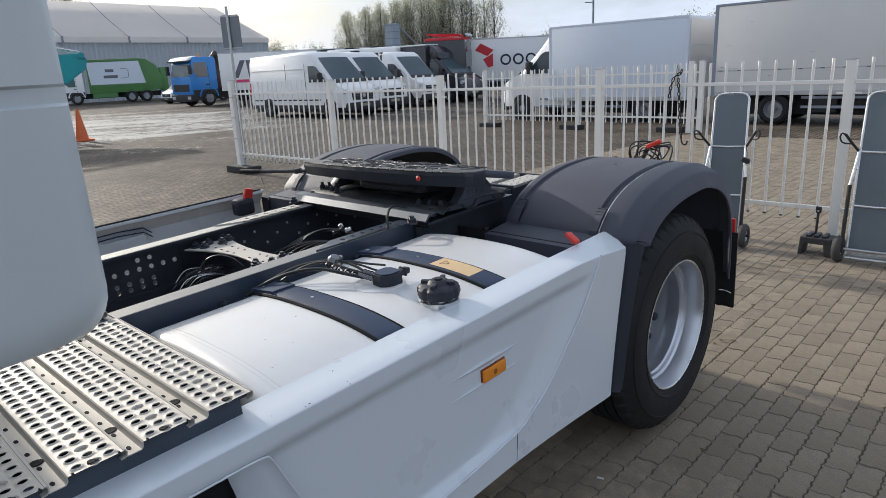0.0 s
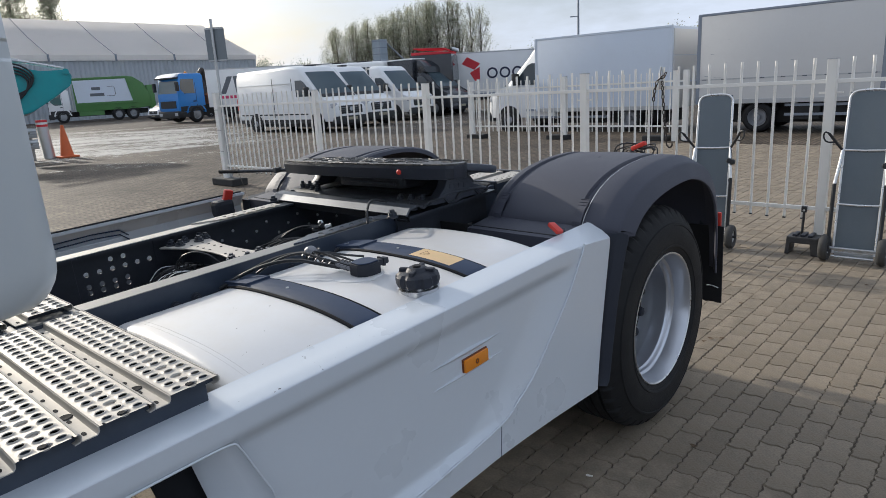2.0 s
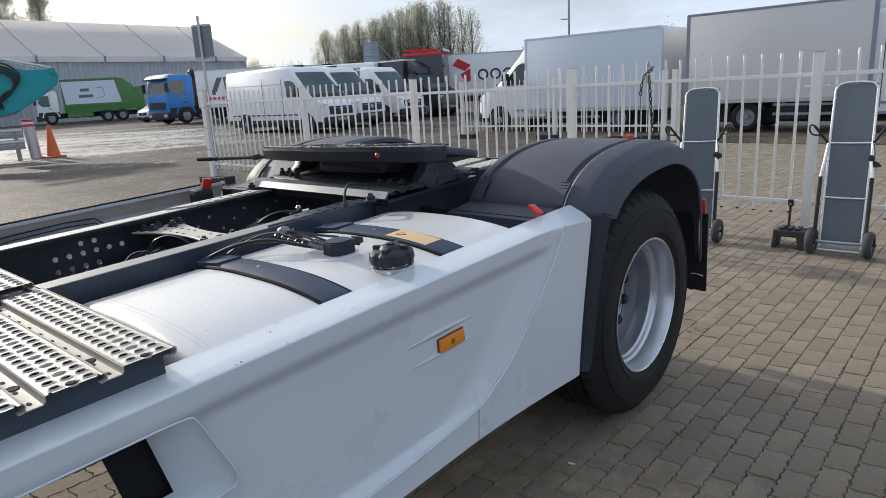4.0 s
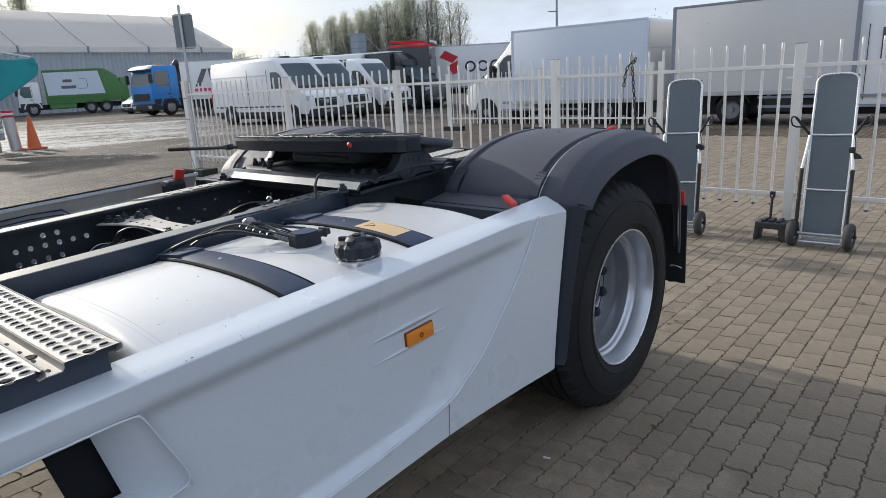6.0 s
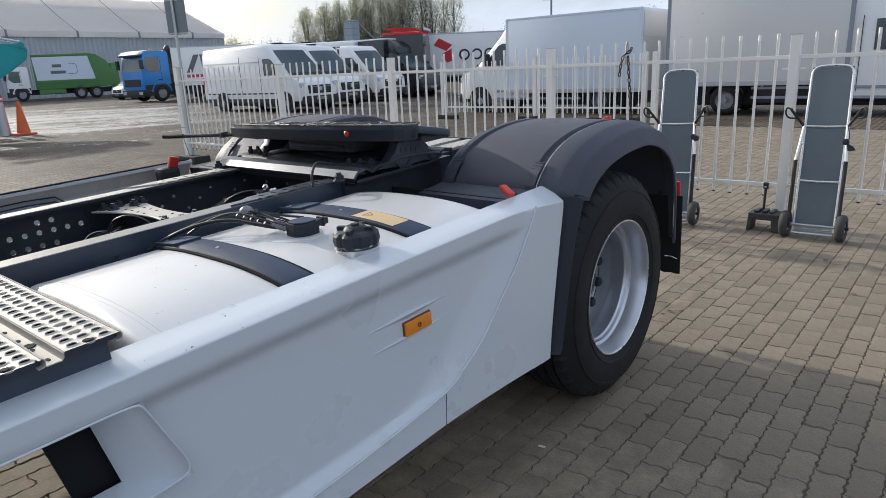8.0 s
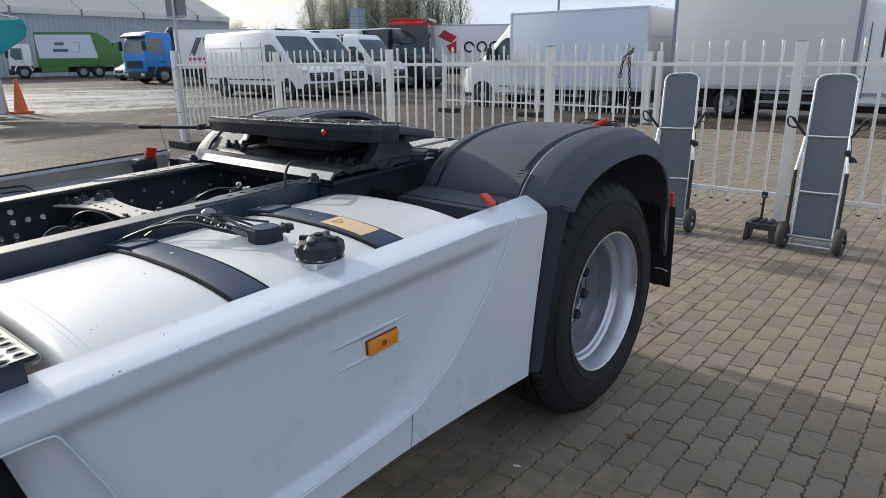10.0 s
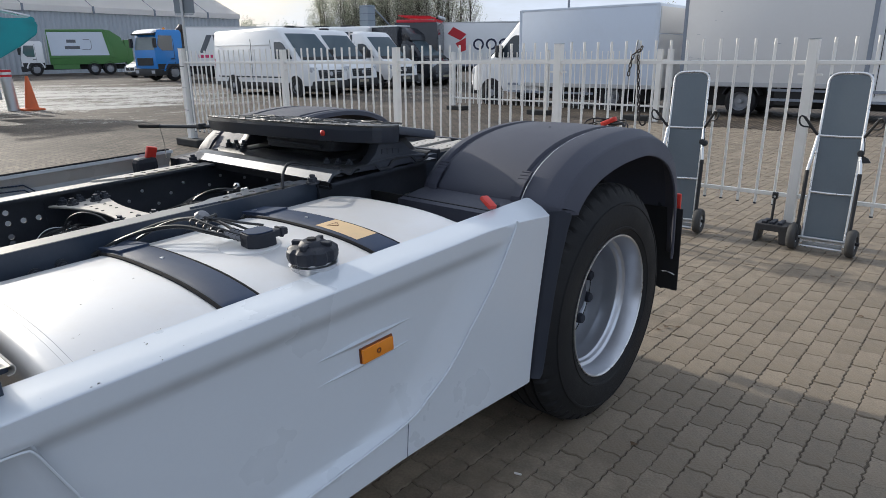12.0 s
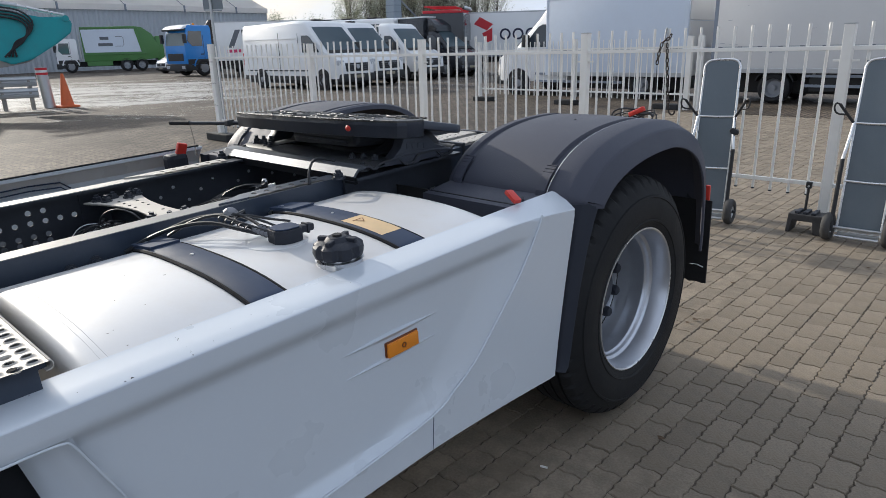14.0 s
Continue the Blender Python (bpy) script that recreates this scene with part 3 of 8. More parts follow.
def strap(y0, y1, label_on):
    bm = bmesh.new()
    n = 30
    prev = None
    for i in range(n + 1):
        x = 0.44 + (1.115 - 0.44) * i / n
        z = tank_z(min(x, 1.10)) - max(0, x - 1.10) * 0.8
        row = [bm.verts.new((x, yy, z + h)) for yy, h in ((y0, 0.0), (y0, 0.007), (y0 + 0.006, 0.012), (y1 - 0.006, 0.012), (y1, 0.007), (y1, 0.0))]
        if prev:
            for a in range(5):
                bm.faces.new((prev[a], prev[a + 1], row[a + 1], row[a]))
        prev = row
    ob = part("tank_strap", bm, strap_grey, tank, "dark grey steel tank strap on a rubber strip", BODY, smooth=40)
    bm = bmesh.new()
    for yy in (y0 - 0.004, y1 + 0.004):
        tube(bm, [(0.45 + 0.66 * i / 24, yy, tank_z(min(0.45 + 0.66 * i / 24, 1.1)) + 0.003) for i in range(25)], 0.0055, 6)
    part("rubber_strip", bm, tint, ob, "", BODY, smooth=True)
    part("strap_end", prism(bmesh.new(), [(0.42, tank_z(0.47) + 0.012), (0.56, tank_z(0.56) + 0.019), (0.56, tank_z(0.56) + 0.012), (0.42, tank_z(0.47) + 0.004)], "y", y0 + 0.002, y1 - 0.002), strap_grey, ob, "", BODY)
    part("strap_rivet", lathe(bmesh.new(), [(0.0055, 0), (0.005, 0.0025), (0, 0.003)], 12, Matrix.Translation((0.72, (y0 + y1) / 2, tank_z(0.72) + 0.012))), steel, ob, "", BODY)
    tube_pts = [(0.46, (y0 + y1) / 2 - 0.012, 0.905), (0.425, (y0 + y1) / 2 - 0.03, 0.895), (0.40, (y0 + y1) / 2 - 0.035, 0.875)]
    part("strap_bolt", tube(bmesh.new(), tube_pts, 0.006, 8), steel, ob, "bright threaded strap bolt", BODY, smooth=True)
    if label_on:
        bm = bmesh.new()
        prev = None
        for i in range(9):
            x = 0.815 + 0.185 * i / 8
            row = [bm.verts.new((x, yy, tank_z(x) + 0.0127)) for yy in (y0 + 0.006, y1 - 0.008)]
            if prev:
                bm.faces.new((prev[0], prev[1], row[1], row[0]))
            prev = row
        lab = part("warning_label", bm, label_tan, ob, "faded tan warning sticker with a triangle", BODY)
        z = tank_z(0.87) + 0.0135
        bm = bmesh.new()
        yc = (y0 + y1) / 2
        for a, b in (((0.845, yc - 0.02), (0.875, yc)), ((0.875, yc), (0.845, yc + 0.02)), ((0.845, yc + 0.02), (0.845, yc - 0.02))):
            tube(bm, [(a[0], a[1], z), (b[0], b[1], z)], 0.0012, 4)
        part("triangle_mark", bm, amber_dark, lab, "", BODY)
    return ob


strap(-1.686, -1.594, False)
strap(-1.206, -1.113, True)

# specks of dirt and small scratches on the tank's front half
rk = random.Random(31)
bm = bmesh.new()
for x, y in ((0.692, -1.813), (0.711, -1.814), (0.99, -1.973), (0.988, -1.959), (1.061, -1.962), (1.069, -1.832), (1.07, -1.827), (0.844, -1.898), (0.92, -1.86), (0.78, -1.75)):
    a, ln = rk.uniform(0.0, 3.1), rk.uniform(0.001, 0.006)
    tube(bm, [(px, py, tank_z(px) + 0.0001) for px, py in [(x + ln * u * math.cos(a), y + ln * u * math.sin(a)) for u in (0, 0.5, 1)]], rk.uniform(0.0004, 0.0010), 5)
part("scratches", bm, scratch_grey, tank, "specks and short scratches in the paint", BODY)

# sender unit with its round flange
sz = tank_z(0.80)
SEND = BODY @ Matrix.Translation((0.842, -1.318, sz)) @ Matrix.Diagonal((0.82, 0.82, 0.95, 1)) @ Matrix.Translation((-0.842, 1.318, -sz))
part("sender_flange", lathe(bmesh.new(), [(0, 0.004), (0.098, 0.004), (0.105, 0.001), (0.107, -0.006)], 40, Matrix.Translation((0.775, -1.435, sz))), tank_white, tank, "round white flange on the tank", SEND, smooth=True)
bm = bmesh.new()
prism(bm, [(0.775, -1.47), (0.825, -1.475), (0.852, -1.456), (0.862, -1.43), (0.862, -1.385), (0.84, -1.372), (0.79, -1.372), (0.766, -1.39), (0.763, -1.44)], "z", sz + 0.004, sz + 0.046, 0.005)
sender = part("tank_sender", bm, black_plastic, tank, "black plastic sender unit with hoses", SEND, smooth=35)
part("sender_lid", prism(bmesh.new(), [(0.780, -1.465), (0.824, -1.469), (0.846, -1.452), (0.855, -1.43), (0.855, -1.39), (0.837, -1.378), (0.793, -1.378), (0.772, -1.394), (0.769, -1.436)], "z", sz + 0.0465, sz + 0.0505, 0.001, 1), strap_grey, sender, "", SEND)
plug = part("plug", new_box(0.808, 0.842, -1.374, -1.318, sz + 0.020, sz + 0.043, bevel=0.007), black_plastic, sender, "", SEND, smooth=True)
part("plug_collar", new_box(0.804, 0.846, -1.350, -1.340, sz + 0.016, sz + 0.047, bevel=0.004), black_plastic, plug, "", SEND, smooth=True)
for k, (yy, zz) in enumerate(((-1.462, 0.026), (-1.438, 0.030))):
    pts = [(0.775, yy, sz + zz), (0.745, yy - 0.014, sz + zz + 0.006), (0.715, yy - 0.026, sz + zz + 0.014)]
    el = part("elbow", tube(bmesh.new(), pts, 0.0085, 10, 1), cable_grey, sender, "grey ribbed hose connector", SEND, smooth=True)
    for j in range(4):
        p = Vector(pts[0]).lerp(Vector(pts[2]), 0.2 + 0.22 * j)
        part("connector_rib", lathe(bmesh.new(), [(0.007, -0.003), (0.0115, -0.0025), (0.0115, 0.0025), (0.007, 0.003)], 12, Matrix.Translation(p) @ Matrix.Rotation(radians(-25), 4, "Z") @ Matrix.Rotation(radians(80), 4, "Y")), cable_black, el, "", SEND)
for r, pts in (
    (0.0065, [(0.72, -1.487, sz + 0.04), (0.66, -1.51, sz + 0.055), (0.58, -1.53, sz + 0.072), (0.50, -1.585, sz + 0.055), (0.45, -1.65, sz + 0.015), (0.412, -1.70, sz - 0.035)]),
    (0.005, [(0.72, -1.465, sz + 0.044), (0.65, -1.49, sz + 0.07), (0.56, -1.49, sz + 0.09), (0.50, -1.545, sz + 0.06), (0.47, -1.60, sz + 0.01)]),
    (0.005, [(0.72, -1.46, sz + 0.044), (0.64, -1.45, sz + 0.075), (0.56, -1.46, sz + 0.08), (0.48, -1.51, sz + 0.065), (0.435, -1.60, sz + 0.02), (0.408, -1.67, sz - 0.03)]),
    (0.004, [(0.70, -1.48, sz + 0.05), (0.63, -1.50, sz + 0.07), (0.60, -1.44, sz + 0.08), (0.64, -1.39, sz + 0.05), (0.68, -1.34, sz + 0.03)]),
    (0.004, [(0.60, -1.47, sz + 0.09), (0.66, -1.43, sz + 0.065), (0.70, -1.39, sz + 0.02), (0.69, -1.33, sz + 0.01)]),
    (0.0045, [(0.415, -1.30, sz + 0.0), (0.50, -1.36, sz + 0.05), (0.57, -1.42, sz + 0.075), (0.60, -1.48, sz + 0.08)]),
):
    pts = [(x + 0.10 * (x - 0.41), y + 0.11 * (x - 0.41), sz + 0.72 * (z - sz)) for x, y, z in pts]   # they fan out towards the sender
    part("tank_hose", tube(bmesh.new(), pts, r, 8, 2), cable_black, sender, "black hose", BODY, smooth=True)
part("hose_cap", lathe(bmesh.new(), [(0.024, 0), (0.023, 0.016), (0.014, 0.026), (0, 0.029)], 16, Matrix.Translation((0.575, -1.435, sz + 0.046)) @ Matrix.Rotation(radians(25), 4, "Y")), cable_grey, sender, "pale grey rubber cap", BODY, smooth=True)
for k in range(5):
    part("cable_tie", lathe(bmesh.new(), [(0.009, -0.004), (0.0115, -0.003), (0.0115, 0.003), (0.009, 0.004)], 12, Matrix.Translation((0.718 - 0.03 * k, -1.46 - 0.004 * k, sz + 0.036 + 0.004 * k)) @ Matrix.Rotation(radians(80), 4, "Y")), cable_black, sender, "", BODY)
part("hose_clip", tube(bmesh.new(), [(0.398, -1.70, 0.865), (0.43, -1.69, 0.875), (0.45, -1.68, 0.885)], 0.005, 6, 1), steel, sender, "", BODY, smooth=True)

# filler cap
cz, cx, cy = tank_z(1.035), 1.035, -1.385
part("filler_neck", lathe(bmesh.new(), [(0.064, -0.02), (0.063, 0.008), (0.066, 0.010), (0.066, 0.012), (0.054, 0.014), (0.054, 0.017)], 36, Matrix.Translation((cx, cy, cz))), steel, tank, "bright steel filler neck", BODY, smooth=35)
bm = bmesh.new()
prof = [(0.0, 0.072), (0.024, 0.072), (0.030, 0.068), (0.035, 0.061), (0.056, 0.058), (0.067, 0.050), (0.069, 0.034), (0.064, 0.020), (0.058, 0.016), (0.0, 0.016)]
n = 48
rings = []
for r, h in prof:
    if r < 1e-5:
        rings.append([bm.verts.new((cx, cy, cz + h))])
        continue
    ring = []
    for i in range(n):
        a = 2 * math.pi * i / n
        f = 1 - (0.10 if i % 6 in (0, 1) and 0.04 < r else 0.0)
        ring.append(bm.verts.new((cx + r * f * math.cos(a), cy + r * f * math.sin(a), cz + h)))
    rings.append(ring)
for a, b in zip(rings, rings[1:]):
    for i in range(n):
        j = (i + 1) % n
        if len(a) == 1:
            bm.faces.new((a[0], b[i], b[j]))
        elif len(b) == 1:
            bm.faces.new((a[i], a[j], b[0]))
        else:
            bm.faces.new((a[i], a[j], b[j], b[i]))
cap = part("filler_cap", bm, black_plastic, tank, "black ribbed plastic filler cap", BODY, smooth=30)
for k in range(4):
    lug = new_box(0.024, 0.056, -0.008, 0.008, 0.055, 0.070, bevel=0.004)
    lug.transform(Matrix.Translation((cx, cy, cz)) @ Matrix.Rotation(radians(90 * k + 25), 4, "Z"))
    part("cap_lug", lug, black_plastic, cap, "", BODY)
part("cap_lock", lathe(bmesh.new(), [(0.013, 0), (0.012, 0.006), (0, 0.006)], 16, Matrix.Translation((cx, cy, cz + 0.0715))), rubber, cap, "", BODY)

# ---- side skirt: one moulded white panel ----


def curve_y(z):
    """The sweeping crease of the panel: y at a height."""
    pts = [(0.376, -1.66), (0.385, -1.505), (0.408, -1.255), (0.446, -1.158), (0.497, -1.062), (0.583, -0.960), (0.708, -0.826), (0.84, -0.72), (0.90, -0.69)]
    for k, ((z0, y0), (z1, y1)) in enumerate(zip(pts, pts[1:])):
        if z <= z1:
            t = max(0, (z - z0) / (z1 - z0))
            za, ya = pts[max(0, k - 1)]
            zc, yc = pts[min(len(pts) - 1, k + 2)]
            m0, m1 = (y1 - ya) / (z1 - za) * (z1 - z0), (yc - y0) / (zc - z0) * (z1 - z0)
            return y0 * (1 + 2 * t) * (1 - t) ** 2 + m0 * t * (1 - t) ** 2 + y1 * t * t * (3 - 2 * t) + m1 * t * t * (t - 1)
    return pts[-1][1]


def rear_y(z):
    t = (z - 0.25) / (0.88 - 0.25)
    return -0.622 + 0.137 * max(0, min(1, t)) ** 1.2


def soft_step(u):
    u = max(0, min(1, u))
    return 0.5 * u ** 0.7 + 0.5 * u * u * (3 - 2 * u)


def skirt_x(y, z):
    """How far out the skirt's face stands."""
    base = 1.212 + 0.006 * (0.6 - z)
    # the field ahead of the crease lies deeper, with a soft slope up to the crease
    cyv = curve_y(z)
    d = cyv - y
    sink = 0.0
    if d > 0:
        top = min(1, max(0, (0.832 - z) / 0.048))
        sink = 0.027 * soft_step(d / 0.20) * top * top * (3 - 2 * top) * min(1, max(0, (z - 0.375) / 0.03))
        if d < 0.012:
            sink -= 0.0035
    return base - sink


PK_Y, PK_LOW, PK_TOP = -2.10, 0.612, 0.818   # rear edge and heights of the step opening


def pocket_lean(z):
    """How far the opening's rear edge leans: it runs back towards its foot."""
    return 0.35 * (0.715 - max(PK_LOW, min(PK_TOP, z)))


FY0 = -4.2
ys = [FY0 + (FY0 * -1 - 2.4) * i / 10 for i in range(10)] + [-2.4 + 0.02 * i for i in range(96)]
bm = bmesh.new()
NZ = 62
rows = []
for j, y in enumerate(ys):
    col = []
    rows.append(col)
    zt = 0.875 - 0.030 * max(0, min(1, (y + 0.86) / 0.36)) ** 1.5   # the upper edge dips towards its rear end
    zb = 0.298 - 0.045 * max(0, min(1, (y + 1.3) / 0.65)) ** 1.5
    for i in range(NZ + 1):
        z = zb + (0.80 - zb) * i / (NZ - 8) if i <= NZ - 8 else 0.80 + (zt - 0.80) * (i - NZ + 8) / 8
        yy = min(y + pocket_lean(z) * max(0, 1 - abs(y - PK_Y) / 0.3), rear_y(z))
        col.append(bm.verts.new((skirt_x(yy, z), yy, z)))
    for x, z, dy in ((1.2088, zt + 0.0022, 0.004), (1.2045, zt + 0.0038, 0.007), (1.15, 0.5 * (zt + 0.0038) + 0.4445, 0.035), (1.105, 0.8865, 0.038), (1.092, 0.8885, 0.036), (1.086, 0.884, 0.036), (1.086, 0.80, 0.036)):
        col.append(bm.verts.new((x, y + dy * max(0, min(1, (y + 0.7) / 0.2)), z)))
    col.insert(0, bm.verts.new((1.185, min(y, rear_y(zb)), zb - 0.004)))
    col.insert(0, bm.verts.new((1.180, min(y, rear_y(zb)), zb + 0.06)))


for yb, a, b in zip(ys[1:], rows, rows[1:]):
    for i in range(len(a) - 1):
        ca = (a[i].co + b[i + 1].co) / 2
        if 2 <= i < NZ + 2 and yb < PK_Y + 0.005 and PK_LOW < ca.z < PK_TOP:
            continue
        try:
            bm.faces.new((a[i], b[i], b[i + 1], a[i + 1]))
        except ValueError:
            pass
bmesh.ops.remove_doubles(bm, verts=bm.verts, dist=0.0005)
bm.verts.ensure_lookup_table()
geo = bmesh.ops.solidify(bm, geom=bm.faces, thickness=0.006)
skirt = part("side_skirt", bm, white_paint, lorry, "white moulded side skirt with scuffed paint", BODY, smooth=28)

# the boarding step's opening: a thin rolled lip, a curved cheek and a black panel inside
bm = bmesh.new()
prev = None
for k in range(15):
    z = PK_LOW - 0.004 + (PK_TOP - PK_LOW + 0.008) * k / 14
    yo, yi = PK_Y + pocket_lean(z) + 0.004, -2.208 + 0.22 * (0.80 - z)
    row = []
    for u in (0.0, 0.12, 0.35, 0.6, 0.85, 1.0, 1.06):
        row.append(bm.verts.new((1.206 - 0.012 * min(1, u * 6) - 0.055 * u ** 2.4, yo + (yi - yo) * u, z)))
    if prev:
        for a in range(len(row) - 1):
            bm.faces.new((prev[a], prev[a + 1], row[a + 1], row[a]))
    prev = row
part("pocket_cheek", bm, white_paint, skirt, "curved white cheek of the step opening", BODY, smooth=40)
for z0, z1 in ((PK_TOP + 0.002, PK_TOP - 0.016), (PK_LOW - 0.002, PK_LOW + 0.016)):
    bm = bmesh.new()
    line = [(-4.15 + 2.05 * k / 8 + pocket_lean(z0) * (k / 8) ** 6) for k in range(9)]
    v = [(bm.verts.new((1.206, y, z0)), bm.verts.new((1.13, y, z1))) for y in line]
    for a, b in zip(v, v[1:]):
        bm.faces.new((a[0], b[0], b[1], a[1]))
    part("pocket_ledge", bm, white_paint, skirt, "", BODY)
bm = bmesh.new()
prism(bm, [(-2.235, 0.50), (-2.10, 0.50), (-2.10, 0.83), (-2.30, 0.83)], "x", 1.095, 1.105)
part("step_pocket", bm, tint, skirt, "black panel inside the step opening", BODY)
edge = PK_Y + 0.002
part("pocket_lip", tube(bmesh.new(), [(1.209, -3.9, PK_TOP), (1.209, -2.30, PK_TOP), (1.210, edge + pocket_lean(PK_TOP) - 0.012, PK_TOP), (1.210, edge + pocket_lean(PK_TOP) + 0.002, PK_TOP - 0.014), (1.210, edge + pocket_lean(0.72), 0.72), (1.210, edge + pocket_lean(PK_LOW) - 0.002, PK_LOW + 0.025), (1.210, edge + pocket_lean(PK_LOW) - 0.02, PK_LOW), (1.209, -2.3, PK_LOW), (1.209, -3.9, PK_LOW)], 0.0026, 8, 2), white_paint, skirt, "thin rolled lip round the step opening", BODY, smooth=True)
# moulded ribs above and below the lamp
for zc, hh, up in ((0.703, 0.010, 1), (0.6375, 0.0075, 1)):
    bm = bmesh.new()
    prev = None
    for k in range(25):
        t = -1 + k / 12
        y = -1.352 + 0.178 * t
        g = max(0.0, 1 - abs(t) ** 1.6)
        x = skirt_x(y, zc) - 0.0005
        row = [bm.verts.new((x, y, zc + hh * g)), bm.verts.new((x + 0.011 * g, y, zc + up * hh * 0.55 * g)), bm.verts.new((x, y, zc - hh * g))]
        if prev:
            bm.faces.new((prev[0], prev[1], row[1], row[0]))
            bm.faces.new((prev[1], prev[2], row[2], row[1]))
        prev = row
    part("moulded_rib", bm, white_paint, skirt, "", BODY, smooth=20)
# joint between the skirt's two panels
part("panel_joint", prism(bmesh.new(), [(-1.2588, 0.297), (-1.2574, 0.297), (-1.2453, 0.406), (-1.2467, 0.406)], "x", 1.190, 1.2150), strap_grey, skirt, "", BODY)
bm = bmesh.new()
pts = [(1.2165 - 0.0005, curve_y(0.376 + 0.50 * i / 60) - 0.001, 0.376 + 0.50 * i / 60) for i in range(61)]
tube(bm, [(1.2155, -2.1 + 0.44 * i / 6, 0.366 + 0.010 * i / 6) for i in range(6)] + pts, 0.0036, 8)
part("crease_groove", bm, white_paint, skirt, "", BODY, smooth=True)

# side marker lamp
lx = skirt_x(-1.32, 0.66) + 0.002
lamp = part("marker_lamp", new_box(lx - 0.004, lx + 0.009, -1.378, -1.266, 0.642, 0.682, bevel=0.003), amber, skirt, "amber side marker lamp", BODY, smooth=True)
part("lamp_base", new_box(lx - 0.006, lx + 0.002, -1.382, -1.262, 0.638, 0.686, bevel=0.003), amber_dark, lamp, "", BODY)
part("lamp_mark", lathe(bmesh.new(), [(0.004, 0), (0.008, 0), (0.008, 0.001), (0.004, 0.001)], 16, Matrix.Translation((lx + 0.0092, -1.322, 0.662)) @ Matrix.Rotation(radians(90), 4, "Y")), amber_dark, lamp, "", BODY)
# chips along the skirt's upper edge and one scratch across it
bm = bmesh.new()
rs = random.Random(4)


def chip(bm, x, y, z, size):
    """A small ragged flake, flat on the surface."""
    ring = [(x + size * rs.uniform(0.3, 1.0) * math.cos(k * 1.0472), y + size * rs.uniform(0.2, 0.8) * math.sin(k * 1.0472)) for k in range(6)]
    prism(bm, ring, "z", z - 0.0016, z + 0.0010)


def skirt_lip(x):
    return 0.8870 - 0.0072 * max(0.0, (x - 1.105) / 0.085)


for k in range(16):
    u = k / 15
    if u < 0.15 or 0.35 < u:
        chip(bm, 1.118 + 0.086 * u + rs.uniform(-0.002, 0.002), -1.883 - 0.008 * u + rs.uniform(-0.002, 0.002), skirt_lip(1.118 + 0.086 * u) - 0.0006, rs.uniform(0.0008, 0.0026))
for x, y, size in ((1.200, -2.010, 0.0055), (1.203, -2.024, 0.0035), (1.095, -2.068, 0.0035), (1.177, -2.098, 0.0015), (1.165, -1.786, 0.0012), (1.186, -1.837, 0.0015), (1.14, -1.72, 0.001), (1.125, -2.16, 0.0012), (1.17, -1.46, 0.0014), (1.15, -1.12, 0.0012)):
    chip(bm, x, y, skirt_lip(x) - 0.0004, size)
part("paint_chips", bm, tint, skirt, "small dark chips in the paint", BODY)
# red lever above the skirt's rear corner
hp = Matrix.Translation((1.075, -0.67, 0.912)) @ Matrix.Rotation(radians(28), 4, "Y") @ Matrix.Rotation(radians(-14), 4, "Z")
bm = new_box(-0.030, 0.030, -0.016, 0.016, -0.008, 0.008, bevel=0.005)
bm.transform(hp)
lever = part("drain_lever", bm, red_plastic, lorry, "red plastic pull handle", BODY, smooth=True)
part("lever_stem", tube(bmesh.new(), [(1.085, -0.63, 0.90), (1.07, -0.60, 0.85), (1.05, -0.60, 0.80)], 0.006, 8), black_frame, lever, "", BODY)

# ---- mudguards ----
ARCH = [(-0.476, 0.842), (-0.470, 0.88), (-0.43, 0.925), (-0.35, 0.985), (-0.23, 1.03), (-0.08, 1.055), (0.08, 1.062), (0.24, 1.056), (0.39, 1.026), (0.525, 0.962), (0.63, 0.85), (0.675, 0.70), (0.685, 0.55), (0.687, 0.40)]


def smooth_line(pts, times=2):
    pts = [Vector((*p, 0)) for p in pts]
    for _ in range(times):
        q = [pts[0]]
        for a, b in zip(pts, pts[1:]):
            q += [a * 0.75 + b * 0.25, a * 0.25 + b * 0.75]
        pts = q + [pts[-1]]
    return [(p.x, p.y) for p in pts]


ARCH_S = smooth_line(ARCH)


def arch_shift(pts, d):
    """The line moved outwards by d."""
    out = []
    for i, p in enumerate(pts):
        a, b = Vector(pts[max(0, i - 1)]), Vector(pts[min(len(pts) - 1, i + 1)])
        t = (b - a).normalized()
        e = d * (1 + 0.35 * max(0, min(1, (p[0] - 0.2) / 0.4)))   # the lip widens towards the rear
        out.append((p[0] - t.y * e, p[1] + t.x * e))
    return out


